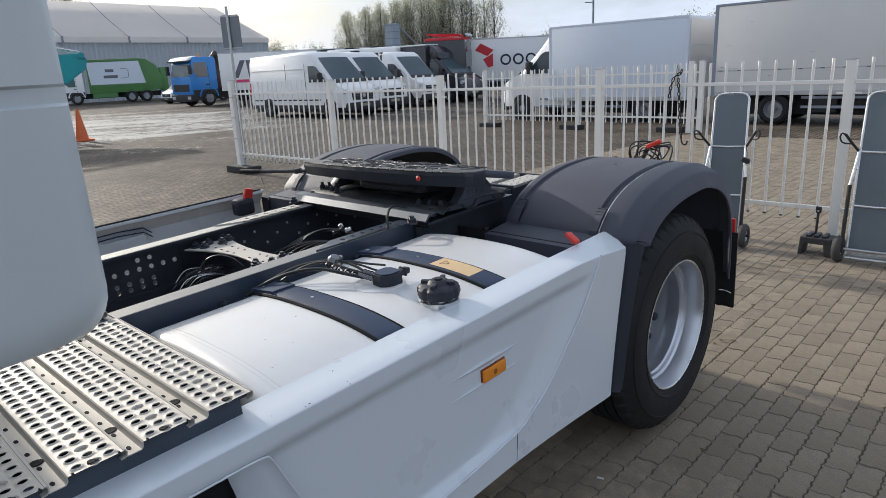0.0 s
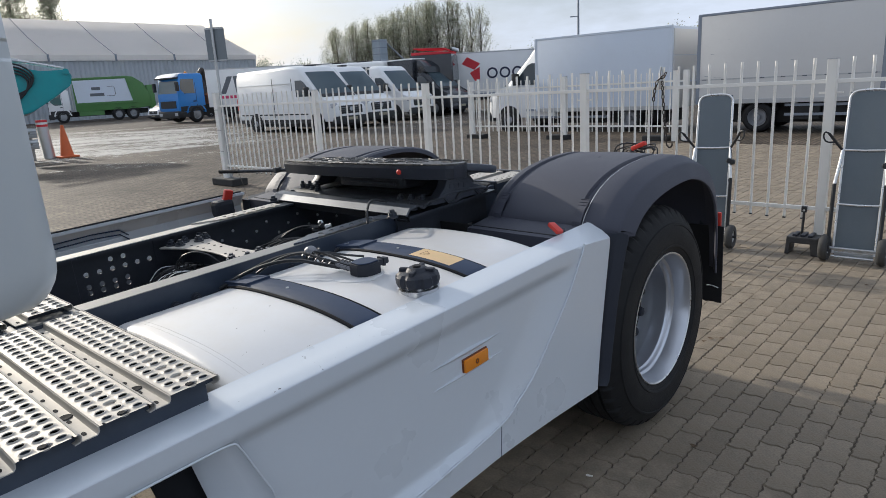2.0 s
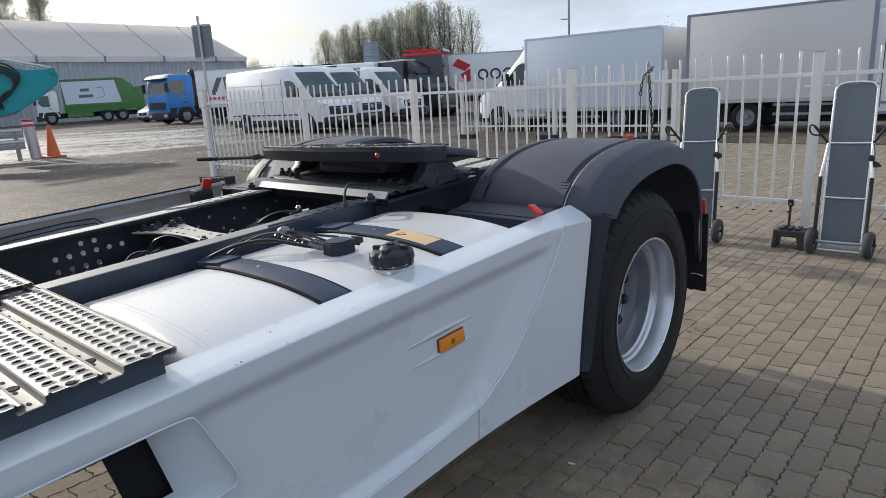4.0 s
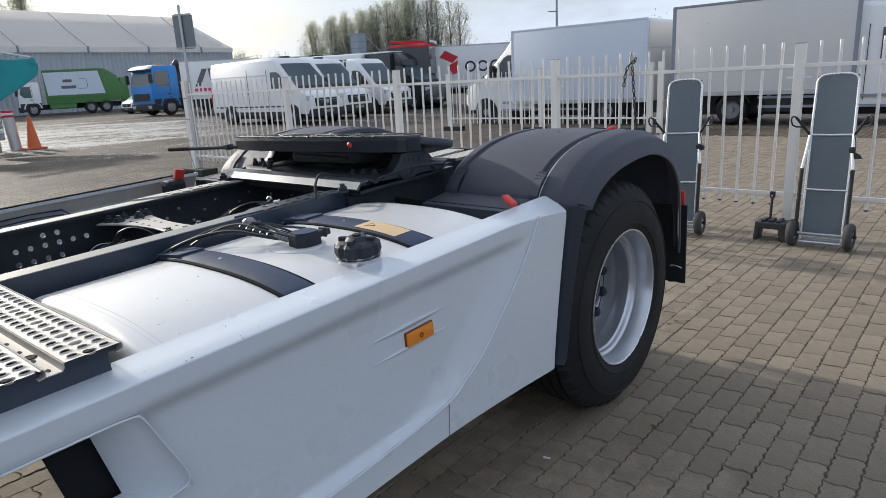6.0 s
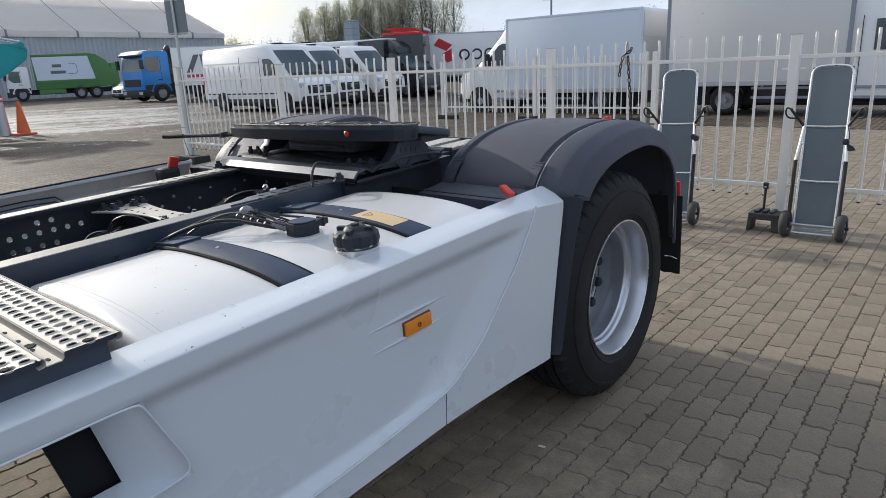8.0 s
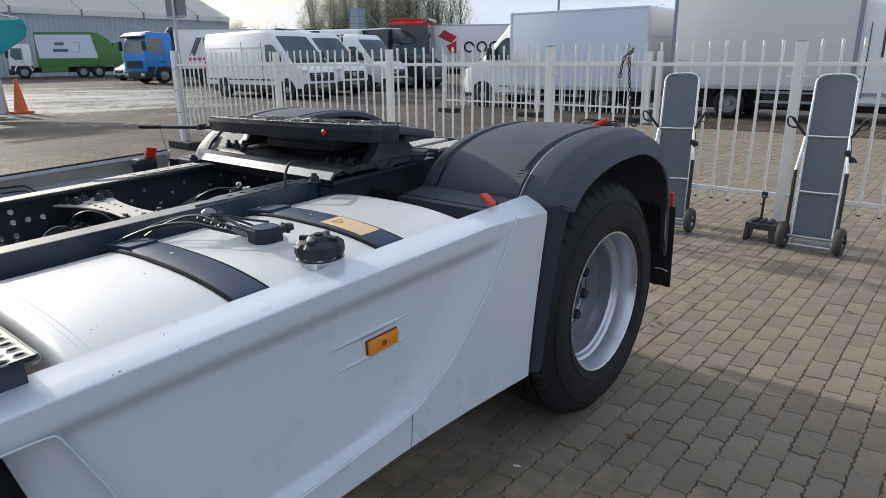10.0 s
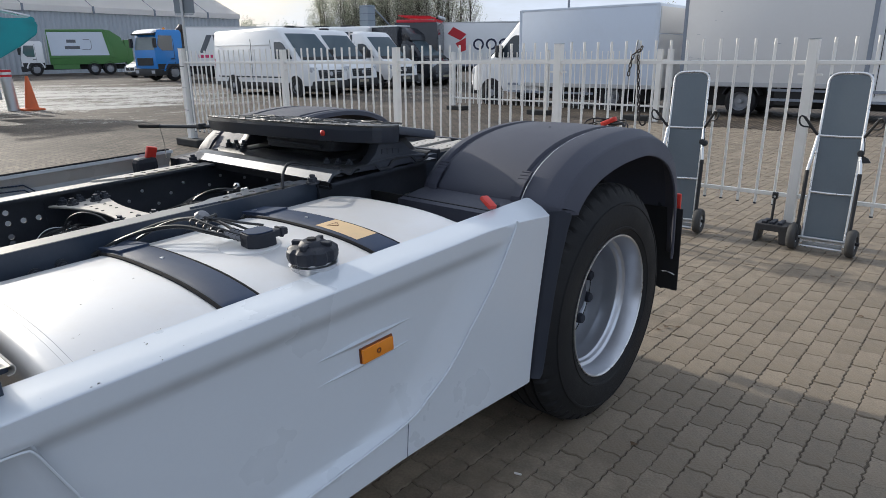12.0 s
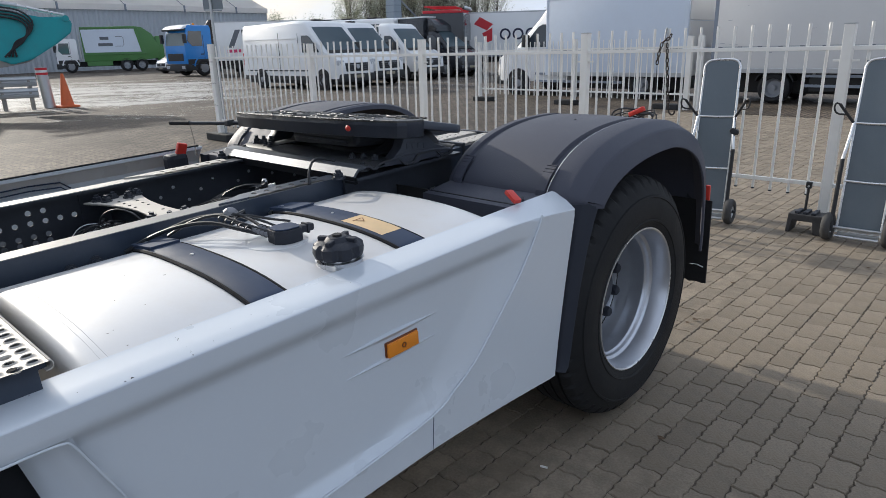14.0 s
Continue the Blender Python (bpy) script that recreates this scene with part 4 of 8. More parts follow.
def mudguard(s, label):
    """s: +1 for the skirt's side, -1 for the other."""
    bm = bmesh.new()
    # cross-section from the inner edge over the crown to the outer lip: (x, drop)
    sec = [(0.585, 0.03), (0.59, 0.008), (0.61, 0.0), (0.636, 0.0), (0.641, 0.013), (0.669, 0.013), (0.674, 0.0), (0.85, -0.004), (1.033, 0.0), (1.038, 0.013), (1.066, 0.013), (1.071, 0.0), (1.152, 0.002), (1.164, 0.006), (1.217, 0.029), (1.224, 0.036), (1.247, 0.086), (1.252, 0.096), (1.254, 0.104), (1.248, 0.107), (1.240, 0.100), (1.210, 0.046), (1.155, 0.020), (1.0, 0.012), (0.62, 0.012), (0.592, 0.03)]
    lines = [arch_shift(ARCH_S, -d) for x, d in sec]
    rings = [[bm.verts.new((s * sec[k][0], lines[k][i][0], lines[k][i][1])) for k in range(len(sec))] for i in range(len(ARCH_S))]
    for a, b in zip(rings, rings[1:]):
        for k in range(len(sec)):
            bm.faces.new((a[k], a[(k + 1) % len(sec)], b[(k + 1) % len(sec)], b[k]))
    bm.faces.new(rings[0])
    bm.faces.new(rings[-1][::-1])
    g = part("mudguard", bm, guard_plastic, lorry, label, BODY, smooth=18)
    # lower front shield, from the arch down behind the skirt
    bm = bmesh.new()
    back = [(0.262, 0.024), (0.275, 0.040), (0.32, 0.046), (0.42, 0.050), (0.56, 0.056), (0.69, 0.068), (0.785, 0.086), (0.828, 0.100), (0.853, 0.108)]
    secs = []
    for z, wide in back:
        yb = rear_y(z) + 0.003 + wide
        yf = yb - wide if s > 0 else -0.645   # the far skirt ends sooner
        secs.append([(s * x, yf + u * (yb - yf), z) for x, u in ((1.10, 0), (1.166, 0), (1.212, 0.28), (1.220, 0.36), (1.240, 0.85), (1.241, 1), (1.10, 1))])
    loft(bm, secs)
    part("front_shield", bm, shield_plastic, g, "", BODY, smooth=35)
    bm = bmesh.new()
    prism(bm, [(-0.63, 0.855), (-0.44, 0.875), (-0.44, 0.845), (-0.60, 0.66), (-0.63, 0.66)], "x", s * 0.60, s * 1.12, 0.006)
    part("front_apron", bm, guard_plastic, g, "sloping black apron ahead of the mudguard", BODY, smooth=35)
    part("inner_flap", new_box(s * 0.42, s * 1.10, -0.60, -0.592, 0.20, 0.86), rubber, g, "black rubber flap ahead of the wheel", BODY)
    # raised clips where the two bands meet the apron
    for x in (0.654, 1.052):
        bm = bmesh.new()
        sheet(bm, [(-0.479, 0.855), (-0.473, 0.887), (-0.440, 0.929), (-0.392, 0.962)], "x", s * (x - 0.019), s * (x + 0.019), 0.006)
        c = part("band_clip", bm, guard_plastic, g, "dark clip holding the band", BODY)
        bm = bmesh.new()
        for k in range(3):
            y, z = -0.424 + 0.013 * k, 0.946 + 0.0095 * k
            tube(bm, [(s * (x - 0.021), y, z), (s * (x + 0.021), y, z)], 0.0035, 6)
        part("clip_rib", bm, guard_plastic, c, "", BODY)
        bm = bmesh.new()
        if s > 0 and x > 1:
            tube(bm, [(s * (x + 0.020), p[0], p[1] - 0.002) for p in ARCH_S[2:34]], 0.0025, 6)
            part("steel_edge", bm, steel, g, "thin bright worn edge of the band", BODY, smooth=True)
    # mud flap hanging at the rear, its lower edge frayed
    rf = random.Random(7)
    lower = []
    for k in range(33):
        x = 0.60 + 0.650 * k / 32
        lower.append((s * x, 0.195 + rf.uniform(0, 0.012)))
    bm = bmesh.new()
    prism(bm, [(s * 0.60, 0.62), (s * 1.25, 0.62)] + lower[::-1], "y", 0.642, 0.650)
    part("mud_flap", bm, rubber, g, "black rubber mud flap with a frayed lower edge", BODY)
    if s > 0:
        part("flap_wire", tube(bmesh.new(), [(1.235, 0.638, 0.285), (1.20, 0.632, 0.298), (1.17, 0.638, 0.29)], 0.003, 6, 1), steel, g, "", BODY)
    bm = new_box(s * 1.19, s * 1.230, 0.656, 0.674, 0.605, 0.690, bevel=0.008)
    tl = part("tail_lamp", bm, red_plastic, lorry, "red plastic tail lamp", BODY, smooth=True)
    part("lamp_housing", new_box(s * 1.12, s * 1.191, 0.654, 0.670, 0.61, 0.685, bevel=0.004), black_plastic, tl, "", BODY)
    return g


mudguard(1, "black plastic mudguard with two raised bands")
mudguard(-1, "black plastic mudguard with two raised bands")
part("guard_dimple", lathe(bmesh.new(), [(0.007, 0), (0.005, 0.001), (0, -0.002)], 12, Matrix.Translation((0.88, 0.03, 1.066))), tint, lorry, "", BODY)

# ---- wheels: twin tyres on a dished steel rim, standing on the ground ----
TYRE = [(0.297, 0.012), (0.312, 0.004), (0.322, 0.000), (0.324, -0.004), (0.331, -0.005), (0.333, -0.002), (0.345, -0.004), (0.39, -0.006), (0.418, 0.001), (0.420, -0.002), (0.428, 0.000), (0.430, 0.006), (0.460, 0.024), (0.478, 0.034), (0.486, 0.040), (0.4935, 0.054)]   # radius and depth from the outer face
AXLE_Y, AXLE_Z = -0.065, 0.507


def tyre(bm, x_out, s, n=270):
    """Outer face at x_out; s is the side it faces."""
    w = 0.30
    prof = [(r, x_out - s * d) for r, d in TYRE]
    grooves = []
    for g in (0.085, 0.135, 0.185, 0.235):
        grooves += [(0.500, g - 0.012), (0.499, g - 0.006), (0.487, g - 0.005), (0.487, g + 0.005), (0.499, g + 0.006)]
    prof += [(r, x_out - s * d) for r, d in grooves] + [(0.4935, x_out - s * (w - 0.054))]
    prof += [(r, x_out - s * (w - d)) for r, d in TYRE[-2::-1]]
    rings = []
    for k, (r, x0) in enumerate(prof):
        ring = []
        for i in range(n):
            a = 2 * math.pi * i / n
            rr = r
            x = x0
            if len(TYRE) - 3 <= k < len(TYRE) or len(prof) - len(TYRE) <= k < len(prof) - len(TYRE) + 3:
                cutk = i % 6 == 0 or i % 30 == 13
                rr = r - (0.008 if cutk else 0.0)
                x = x0 - (s * 0.005 * (1 if k < len(TYRE) else -1) if cutk else 0.0)
            z = AXLE_Z + 1.01 * rr * math.sin(a)
            ring.append(bm.verts.new((x + (s * 0.012 * max(0, -math.sin(a) - 0.75) if 0.33 < r < 0.47 else 0), AXLE_Y + 1.01 * rr * math.cos(a), max(z, 0.004))))
        rings.append(ring)
    for a, b in zip(rings, rings[1:]):
        for i in range(n):
            j = (i + 1) % n
            bm.faces.new((a[i], a[j], b[j], b[i]))
    return bm


def wheel(s):
    hub = thing("twin_wheel", (s * 1.0, AXLE_Y, AXLE_Z), "", "")
    hub.parent = lorry
    t = part("tyre", tyre(bmesh.new(), s * 1.256, s), tyre_rubber, hub, "black rubber tyre with worn shoulder blocks", smooth=25)
    part("tyre", tyre(bmesh.new(), s * 0.909, s), tyre_rubber, hub, "black rubber tyre with worn shoulder blocks", smooth=25)
    face = Matrix.Translation((s * 0.014, AXLE_Y, AXLE_Z)) @ Matrix.Rotation(radians(90 * s), 4, "Y")
    prof = [(0.290, 1.190), (0.2985, 1.212), (0.3005, 1.228), (0.298, 1.233), (0.293, 1.230), (0.288, 1.216), (0.283, 1.197), (0.279, 1.175), (0.277, 1.160), (0.266, 1.152), (0.262, 1.140), (0.255, 1.132), (0.253, 1.085), (0.256, 1.075), (0.256, 1.060), (0.252, 1.050), (0.250, 1.015), (0.247, 1.005), (0.241, 0.996), (0.238, 1.002), (0.232, 1.002), (0.229, 0.988), (0.222, 0.974), (0.214, 0.972), (0.206, 0.980), (0.202, 1.000), (0.197, 1.006), (0.192, 1.004), (0.182, 1.010), (0.165, 1.013), (0.14, 1.013), (0.13, 1.016), (0, 1.016)]
    part("rim", lathe(bmesh.new(), prof, 72, face), rim_silver, hub, "silver painted steel rim, deeply dished", smooth=22)
    edge = [(s * 1.247, AXLE_Y + 0.2985 * math.cos(2 * math.pi * k / 72), AXLE_Z + 0.2985 * math.sin(2 * math.pi * k / 72)) for k in range(73)]
    part("rim_edge", tube(bmesh.new(), edge, 0.0035, 6), alu_tube, hub, "bright worn edge of the rim", smooth=True)
    part("rim_gap", lathe(bmesh.new(), [(0.249, 1.0055), (0.243, 1.0065), (0.243, 1.008), (0.2495, 1.008)], 72, face), tint, hub)
    part("hub", lathe(bmesh.new(), [(0.128, 1.01), (0.126, 1.035), (0.115, 1.045), (0.10, 1.048), (0.095, 1.065), (0.07, 1.075), (0, 1.078)], 32, face), black_frame, hub, "black hub with a domed cap", smooth=35)
    for k in range(10):
        a = 2 * math.pi * (k + 0.5) / 10
        p = Vector((s * 1.026, AXLE_Y + 0.1675 * math.cos(a), AXLE_Z + 0.1675 * math.sin(a)))
        bm = bmesh.new()
        lathe(bm, [(0.027, 0.0), (0.027, 0.006), (0.0235, 0.009), (0.0235, 0.034), (0.020, 0.044), (0.011, 0.050), (0, 0.051)], 16, Matrix.Translation(p) @ Matrix.Rotation(radians(90 * s), 4, "Y"))
        part("wheel_nut", bm, black_plastic, hub, "black nut with a plastic cover", smooth=35)
    for k in range(8):
        a = 2 * math.pi * k / 8
        p = Vector((s * 0.992, AXLE_Y + 0.216 * math.cos(a), AXLE_Z + 0.216 * math.sin(a)))
        part("hand_hole", lathe(bmesh.new(), [(0.026, 0), (0.024, 0.002), (0, 0.002)], 16, Matrix.Translation(p) @ Matrix.Rotation(radians(90 * s), 4, "Y")), tint, hub)
    return hub


wheel(1)
wheel(-1)
bm = bmesh.new()
cyl(bm, (-0.9, AXLE_Y, AXLE_Z), (0.9, AXLE_Y, AXLE_Z), 0.09, n=20)
lathe(bm, [(0, -0.19), (0.12, -0.18), (0.2, -0.1), (0.22, 0), (0.2, 0.1), (0.12, 0.18), (0, 0.19)], 24, Matrix.Translation((0, AXLE_Y, AXLE_Z)) @ Matrix.Rotation(radians(90), 4, "X"))
part("rear_axle", bm, black_frame, lorry, "black driven rear axle", smooth=True)
for s in (1, -1):
    bm = bmesh.new()
    lathe(bm, [(0, 0), (0.12, 0), (0.13, 0.05), (0.11, 0.10), (0.13, 0.15), (0.12, 0.22), (0, 0.22)], 20, Matrix.Translation((s * 0.42, 0.42, 0.46)))
    part("air_bellows", bm, rubber, lorry, "black rubber air spring", smooth=True)

# ---- coupling plate on its carrier ----
# corrugated carrier plate across the rails, its front edge rolled down
wave = [(-0.858, 0.943), (-0.836, 0.966), (-0.800, 0.971), (-0.785, 0.970), (-0.778, 0.967), (-0.768, 0.961), (-0.76, 0.955)]
for k in range(5):
    y = -0.745 + 0.215 * k
    wave += [(y, 0.955), (y + 0.012, 0.967), (y + 0.03, 0.972), (y + 0.11, 0.972), (y + 0.128, 0.967), (y + 0.14, 0.955), (y + 0.152, 0.944), (y + 0.203, 0.944)]
wave = [p for p in wave if p[0] < -0.22]
carrier = part("coupling_carrier", sheet(bmesh.new(), wave[2:], "x", -0.50, 0.475, 0.009), cast_iron, lorry, "dark grey corrugated steel carrier plate with a folded front edge", BODY, smooth=40)
part("carrier_edge", sheet(bmesh.new(), wave[:3], "x", -0.50, 0.475, 0.010), carrier_paint, carrier, "shiny dark front strip of the carrier", BODY, smooth=12)
part("carrier_lip", prism(bmesh.new(), [(-0.862, 0.9435), (-0.850, 0.9435), (-0.846, 0.918), (-0.858, 0.918)], "x", -0.50, 0.475), tint, carrier, "downturned black lip", BODY)
for s in (1, -1):
    part("carrier_angle", prism(bmesh.new(), [(s * 0.40, 0.80), (s * 0.412, 0.80), (s * 0.412, 0.928), (s * 0.475, 0.928), (s * 0.475, 0.940), (s * 0.40, 0.940)], "y", -0.86, -0.25), black_frame, carrier, "", BODY)
    for y in (-0.90, -0.78, -0.58, -0.36):
        part("carrier_bolt", bolt(bmesh.new(), (s * 0.43, y, 0.952 if y > -0.85 else 0.945), 0.019, 0.022), black_frame, carrier, "black hexagon bolt", BODY)
    # bearing bracket inside
    bm = bmesh.new()
    prism(bm, [(-0.72, 0.972), (-0.70, 0.985), (-0.56, 0.99), (-0.50, 1.03), (-0.45, 1.06), (-0.37, 1.06), (-0.32, 1.03), (-0.28, 0.99), (-0.26, 0.972)], "x", s * 0.27, s * 0.37, 0.008)
    br = part("bearing_bracket", bm, cast_iron, lorry, "black cast bearing bracket", BODY, smooth=30)
    for k in range(3):
        part("bracket_bolt", bolt(bmesh.new(), (s * (0.30 + 0.055 * k), -0.72 + 0.012 * k, 0.978), 0.013, 0.016), black_frame, br, "", BODY)
    # sweeping cast side support from the carrier up to the plate
    sup = [(-0.755, 0.958), (-0.70, 0.965), (-0.645, 0.985), (-0.605, 1.015), (-0.585, 1.05), (-0.46, 1.05), (-0.40, 1.00), (-0.33, 0.975), (-0.295, 0.965), (-0.295, 0.945), (-0.33, 0.936), (-0.36, 0.928), (-0.40, 0.945), (-0.50, 0.945), (-0.53, 0.930), (-0.565, 0.930), (-0.60, 0.950)]
    so = part("side_support", prism(bmesh.new(), sup, "x", s * 0.415, s * 0.468, 0.007), plate_apron_grey, carrier, "curved cast side support", BODY, smooth=30)
    part("support_rib", tube(bmesh.new(), [(s * 0.468, -0.70, 0.968), (s * 0.470, -0.62, 0.985), (s * 0.470, -0.52, 0.985), (s * 0.470, -0.40, 0.978), (s * 0.468, -0.31, 0.962)], 0.006, 8, 2), plate_apron_grey, so, "", BODY, smooth=True)
    for k in range(4):
        part("cast_mark", new_box(s * 0.466, s * 0.4705, -0.575 + 0.032 * k, -0.552 + 0.032 * k, 1.008 - 0.004 * k, 1.030 - 0.004 * k, bevel=0.0015), plate_apron_grey, so, "raised cast mark", BODY)
for k in range(3):
    part("carrier_bolt", bolt(bmesh.new(), (-0.445 + 0.045 * k, -0.70 + 0.012 * k, 0.972), 0.016, 0.030), black_frame, carrier, "black hexagon bolt", BODY)
# the plate itself: straight front, chamfered corners, two rear horns and the slot for the pin
P_TOP = 1.123
TIP = BODY @ Matrix.Translation((0.047, -0.79, P_TOP + 0.022)) @ Matrix.Rotation(radians(-5.5), 4, "X") @ Matrix.Rotation(radians(-1.0), 4, "Y") @ Matrix.Diagonal((1.069, 1, 1, 1)) @ Matrix.Translation((0, 0.72, -P_TOP))   # the plate hangs down at its rear
right = [(0.12, -0.738), (0.32, -0.722), (0.44, -0.705), (0.525, -0.675), (0.545, -0.645), (0.540, -0.58), (0.515, -0.525), (0.45, -0.465), (0.38, -0.44), (0.27, -0.43), (0.16, -0.43), (0.06, -0.44)]
out = [(-x, y) for x, y in right[::-1]] + [(0, -0.742)] + right + [(0, -0.445)]
bm = bmesh.new()
prism(bm, out, "z", P_TOP - 0.016, P_TOP, 0.004)
plate = part("coupling_plate", bm, grease, lorry, "greasy black coupling plate with a rear slot", TIP, smooth=30)
bm = bmesh.new()
fr = [(-x, y) for x, y in right[6::-1]] + [(0, -0.742)] + right[:7]
hi2 = [bm.verts.new((x, y, P_TOP - 0.008)) for x, y in fr]
md2 = [bm.verts.new((x * 1.004, y - 0.003, P_TOP - 0.020)) for x, y in fr]
lo2 = [bm.verts.new((x * 0.992, y + 0.004, P_TOP - 0.064)) for x, y in fr]
in2 = [bm.verts.new((x * 0.96, y + 0.03, P_TOP - 0.068)) for x, y in fr]
for ra, rb in ((hi2, md2), (md2, lo2), (lo2, in2)):
    for i in range(len(fr) - 1):
        bm.faces.new((ra[i], ra[i + 1], rb[i + 1], rb[i]))
bmesh.ops.solidify(bm, geom=bm.faces, thickness=0.008)
part("plate_apron", bm, plate_apron_grey, plate, "deep painted apron round the front of the plate", TIP, smooth=22)
for x in (-0.30, -0.15, 0.0, 0.15, 0.30):
    part("plate_web", new_box(x - 0.008, x + 0.008, -0.70, -0.35, P_TOP - 0.07, P_TOP - 0.018), cast_iron, plate, "", TIP)
part("lock_mechanism", new_box(-0.20, 0.22, -0.60, -0.30, P_TOP - 0.125, P_TOP - 0.05, bevel=0.02), cast_iron, plate, "dark locking mechanism under the plate", TIP)
part("lock_spring", tube(bmesh.new(), [(-0.10, -0.66, P_TOP - 0.085), (0.06, -0.655, P_TOP - 0.092), (0.2, -0.63, P_TOP - 0.10)], 0.008, 8), cast_iron, plate, "", TIP, smooth=True)
part("grease_nipple", lathe(bmesh.new(), [(0.0115, 0), (0.0115, 0.005), (0.006, 0.010), (0, 0.011)], 14, Matrix.Translation((0.317, -0.722, P_TOP - 0.035)) @ Matrix.Rotation(radians(92), 4, "X")), red_plastic, plate, "small red plastic plug", TIP, smooth=True)
# ridges of thick grease smeared on top and over its rim
rg = random.Random(11)
for k in range(150):
    a, r = rg.uniform(0, 6.28), rg.uniform(0.05, 0.36)
    c = Vector((r * 1.4 * math.cos(a), -0.52 + r * 0.6 * math.sin(a), P_TOP + 0.001))
    pts = []
    d = rg.uniform(0, 6.28)
    for i in range(6):
        pts.append(c.copy())
        c = c + Vector((math.cos(d), math.sin(d), 0)) * rg.uniform(0.010, 0.028)
        d += rg.uniform(-0.7, 0.7)
    pts = [p for p in pts if abs(p.x) < 0.50 and -0.725 < p.y < -0.42]
    if len(pts) > 2:
        part("grease_ridge", tube(bmesh.new(), pts, rg.uniform(0.0012, 0.0045), 6, 1), grease, plate, "", TIP, smooth=True)
for k in range(26):
    x = -0.50 + 0.039 * k + rg.uniform(-0.012, 0.012)
    y = -0.741 + 0.05 * (x / 0.5) ** 4
    part("grease_lump", tube(bmesh.new(), [(x, y - 0.001, P_TOP - 0.002), (x + rg.uniform(0.01, 0.05), y + rg.uniform(-0.002, 0.004), P_TOP - 0.001)], rg.uniform(0.002, 0.004), 6), grease, plate, "", TIP, smooth=True)
for s in (1, -1):
    horn = [(s * x, y) for x, y in ((0.47, -0.475), (0.505, -0.40), (0.515, -0.34), (0.495, -0.285), (0.45, -0.24), (0.39, -0.21), (0.33, -0.205), (0.27, -0.24), (0.21, -0.32), (0.17, -0.44))]
    hm = TIP @ Matrix.Translation((0, -0.45, P_TOP - 0.01)) @ Matrix.Rotation(radians(-7), 4, "X") @ Matrix.Translation((0, 0.45, -P_TOP + 0.01))
    part("rear_horn", prism(bmesh.new(), horn, "z", P_TOP - 0.046, P_TOP - 0.012, 0.010), plate_apron_grey, plate, "rounded rear horn of the plate", hm, smooth=30)
# release bar to the far side, with its wire
dark_cord = surface("dark_cord", (0.10, 0.085, 0.07), 0.7)
rel = part("release_bar", tube(bmesh.new(), [(-0.30, -0.60, 1.065), (-0.50, -0.735, 1.078), (-0.62, -0.79, 1.078), (-0.92, -0.885, 1.075)], 0.009, 8), cast_iron, lorry, "thin black release bar with a grip", BODY, smooth=True)
part("grip", tube(bmesh.new(), [(-0.80, -0.848, 1.077), (-0.93, -0.888, 1.075)], 0.011, 10), rubber, rel, "", BODY, smooth=True)
part("bar_bracket", new_box(-0.575, -0.545, -0.785, -0.745, 1.066, 1.094, bevel=0.006), cast_iron, rel, "", BODY)
part("pull_wire", tube(bmesh.new(), [(-0.80, -0.85, 1.07), (-0.72, -0.88, 1.0), (-0.60, -0.94, 0.95)], 0.0016, 5), dark_cord, rel, "", BODY)

# cross members between the rails
bm = bmesh.new()
pts = []
for k in range(13):
    x = -0.318 + 0.636 * k / 12
    w = 0.050 + 0.105 * abs((x) / 0.318) ** 2.0
    pts.append((x, -1.475 - w * 0.75))
for k in range(12, -1, -1):
    x = -0.318 + 0.636 * k / 12
    w = 0.052 + 0.048 * abs((x) / 0.318) ** 2.0
    pts.append((x, -1.475 + w))
prism(bm, pts, "z", 0.917, 0.925, 0.002, 1)
CROSS = BODY @ Matrix.Translation((0, 0.030, -0.030))
cm = part("cross_member", bm, alu_plate, lorry, "pale grey waisted cross member with bolts", CROSS)
for s in (1, -1):
    spots = ((0.30, -0.07), (0.30, -0.01), (0.30, 0.06), (0.26, -0.05), (0.25, 0.03), (0.27, 0.072)) if s < 0 else ((0.170, -0.062), (0.205, -0.085), (0.215, -0.02), (0.190, 0.045), (0.235, 0.058))
    for dx, dy in spots:
        part("cross_bolt", bolt(bmesh.new(), (s * dx, -1.475 + dy, 0.925), 0.016, 0.017), black_frame, cm, "black bolt head", CROSS)
    for k in range(8):
        part("rivet_hole", lathe(bmesh.new(), [(0.006, 0), (0.005, 0.0012), (0, 0.0012)], 10, Matrix.Translation((s * (0.06 + 0.05 * (k % 4)), -1.50 + 0.05 * (k // 4), 0.9252))), tint, cm, "", CROSS)
part("cross_web", new_box(-0.318, 0.318, -1.50, -1.45, 0.72, 0.917), black_frame, cm, "", CROSS)
VALVES = BODY @ Matrix.Translation((-0.13, -1.555, 0.838))
vb = part("valve_block", new_box(-0.10, 0.06, -0.06, 0.05, -0.06, -0.015, bevel=0.012), tint, lorry, "dark valve block between the rails", VALVES)
for k in range(5):
    part("valve_cap", lathe(bmesh.new(), [(0.008, -0.02), (0.010, -0.012), (0.010, 0.004), (0.007, 0.008), (0, 0.009)], 8, Matrix.Translation((-0.085 + 0.032 * k, 0.02 - 0.02 * (k % 2), 0))), cable_black, vb, "", VALVES)
rc = random.Random(3)
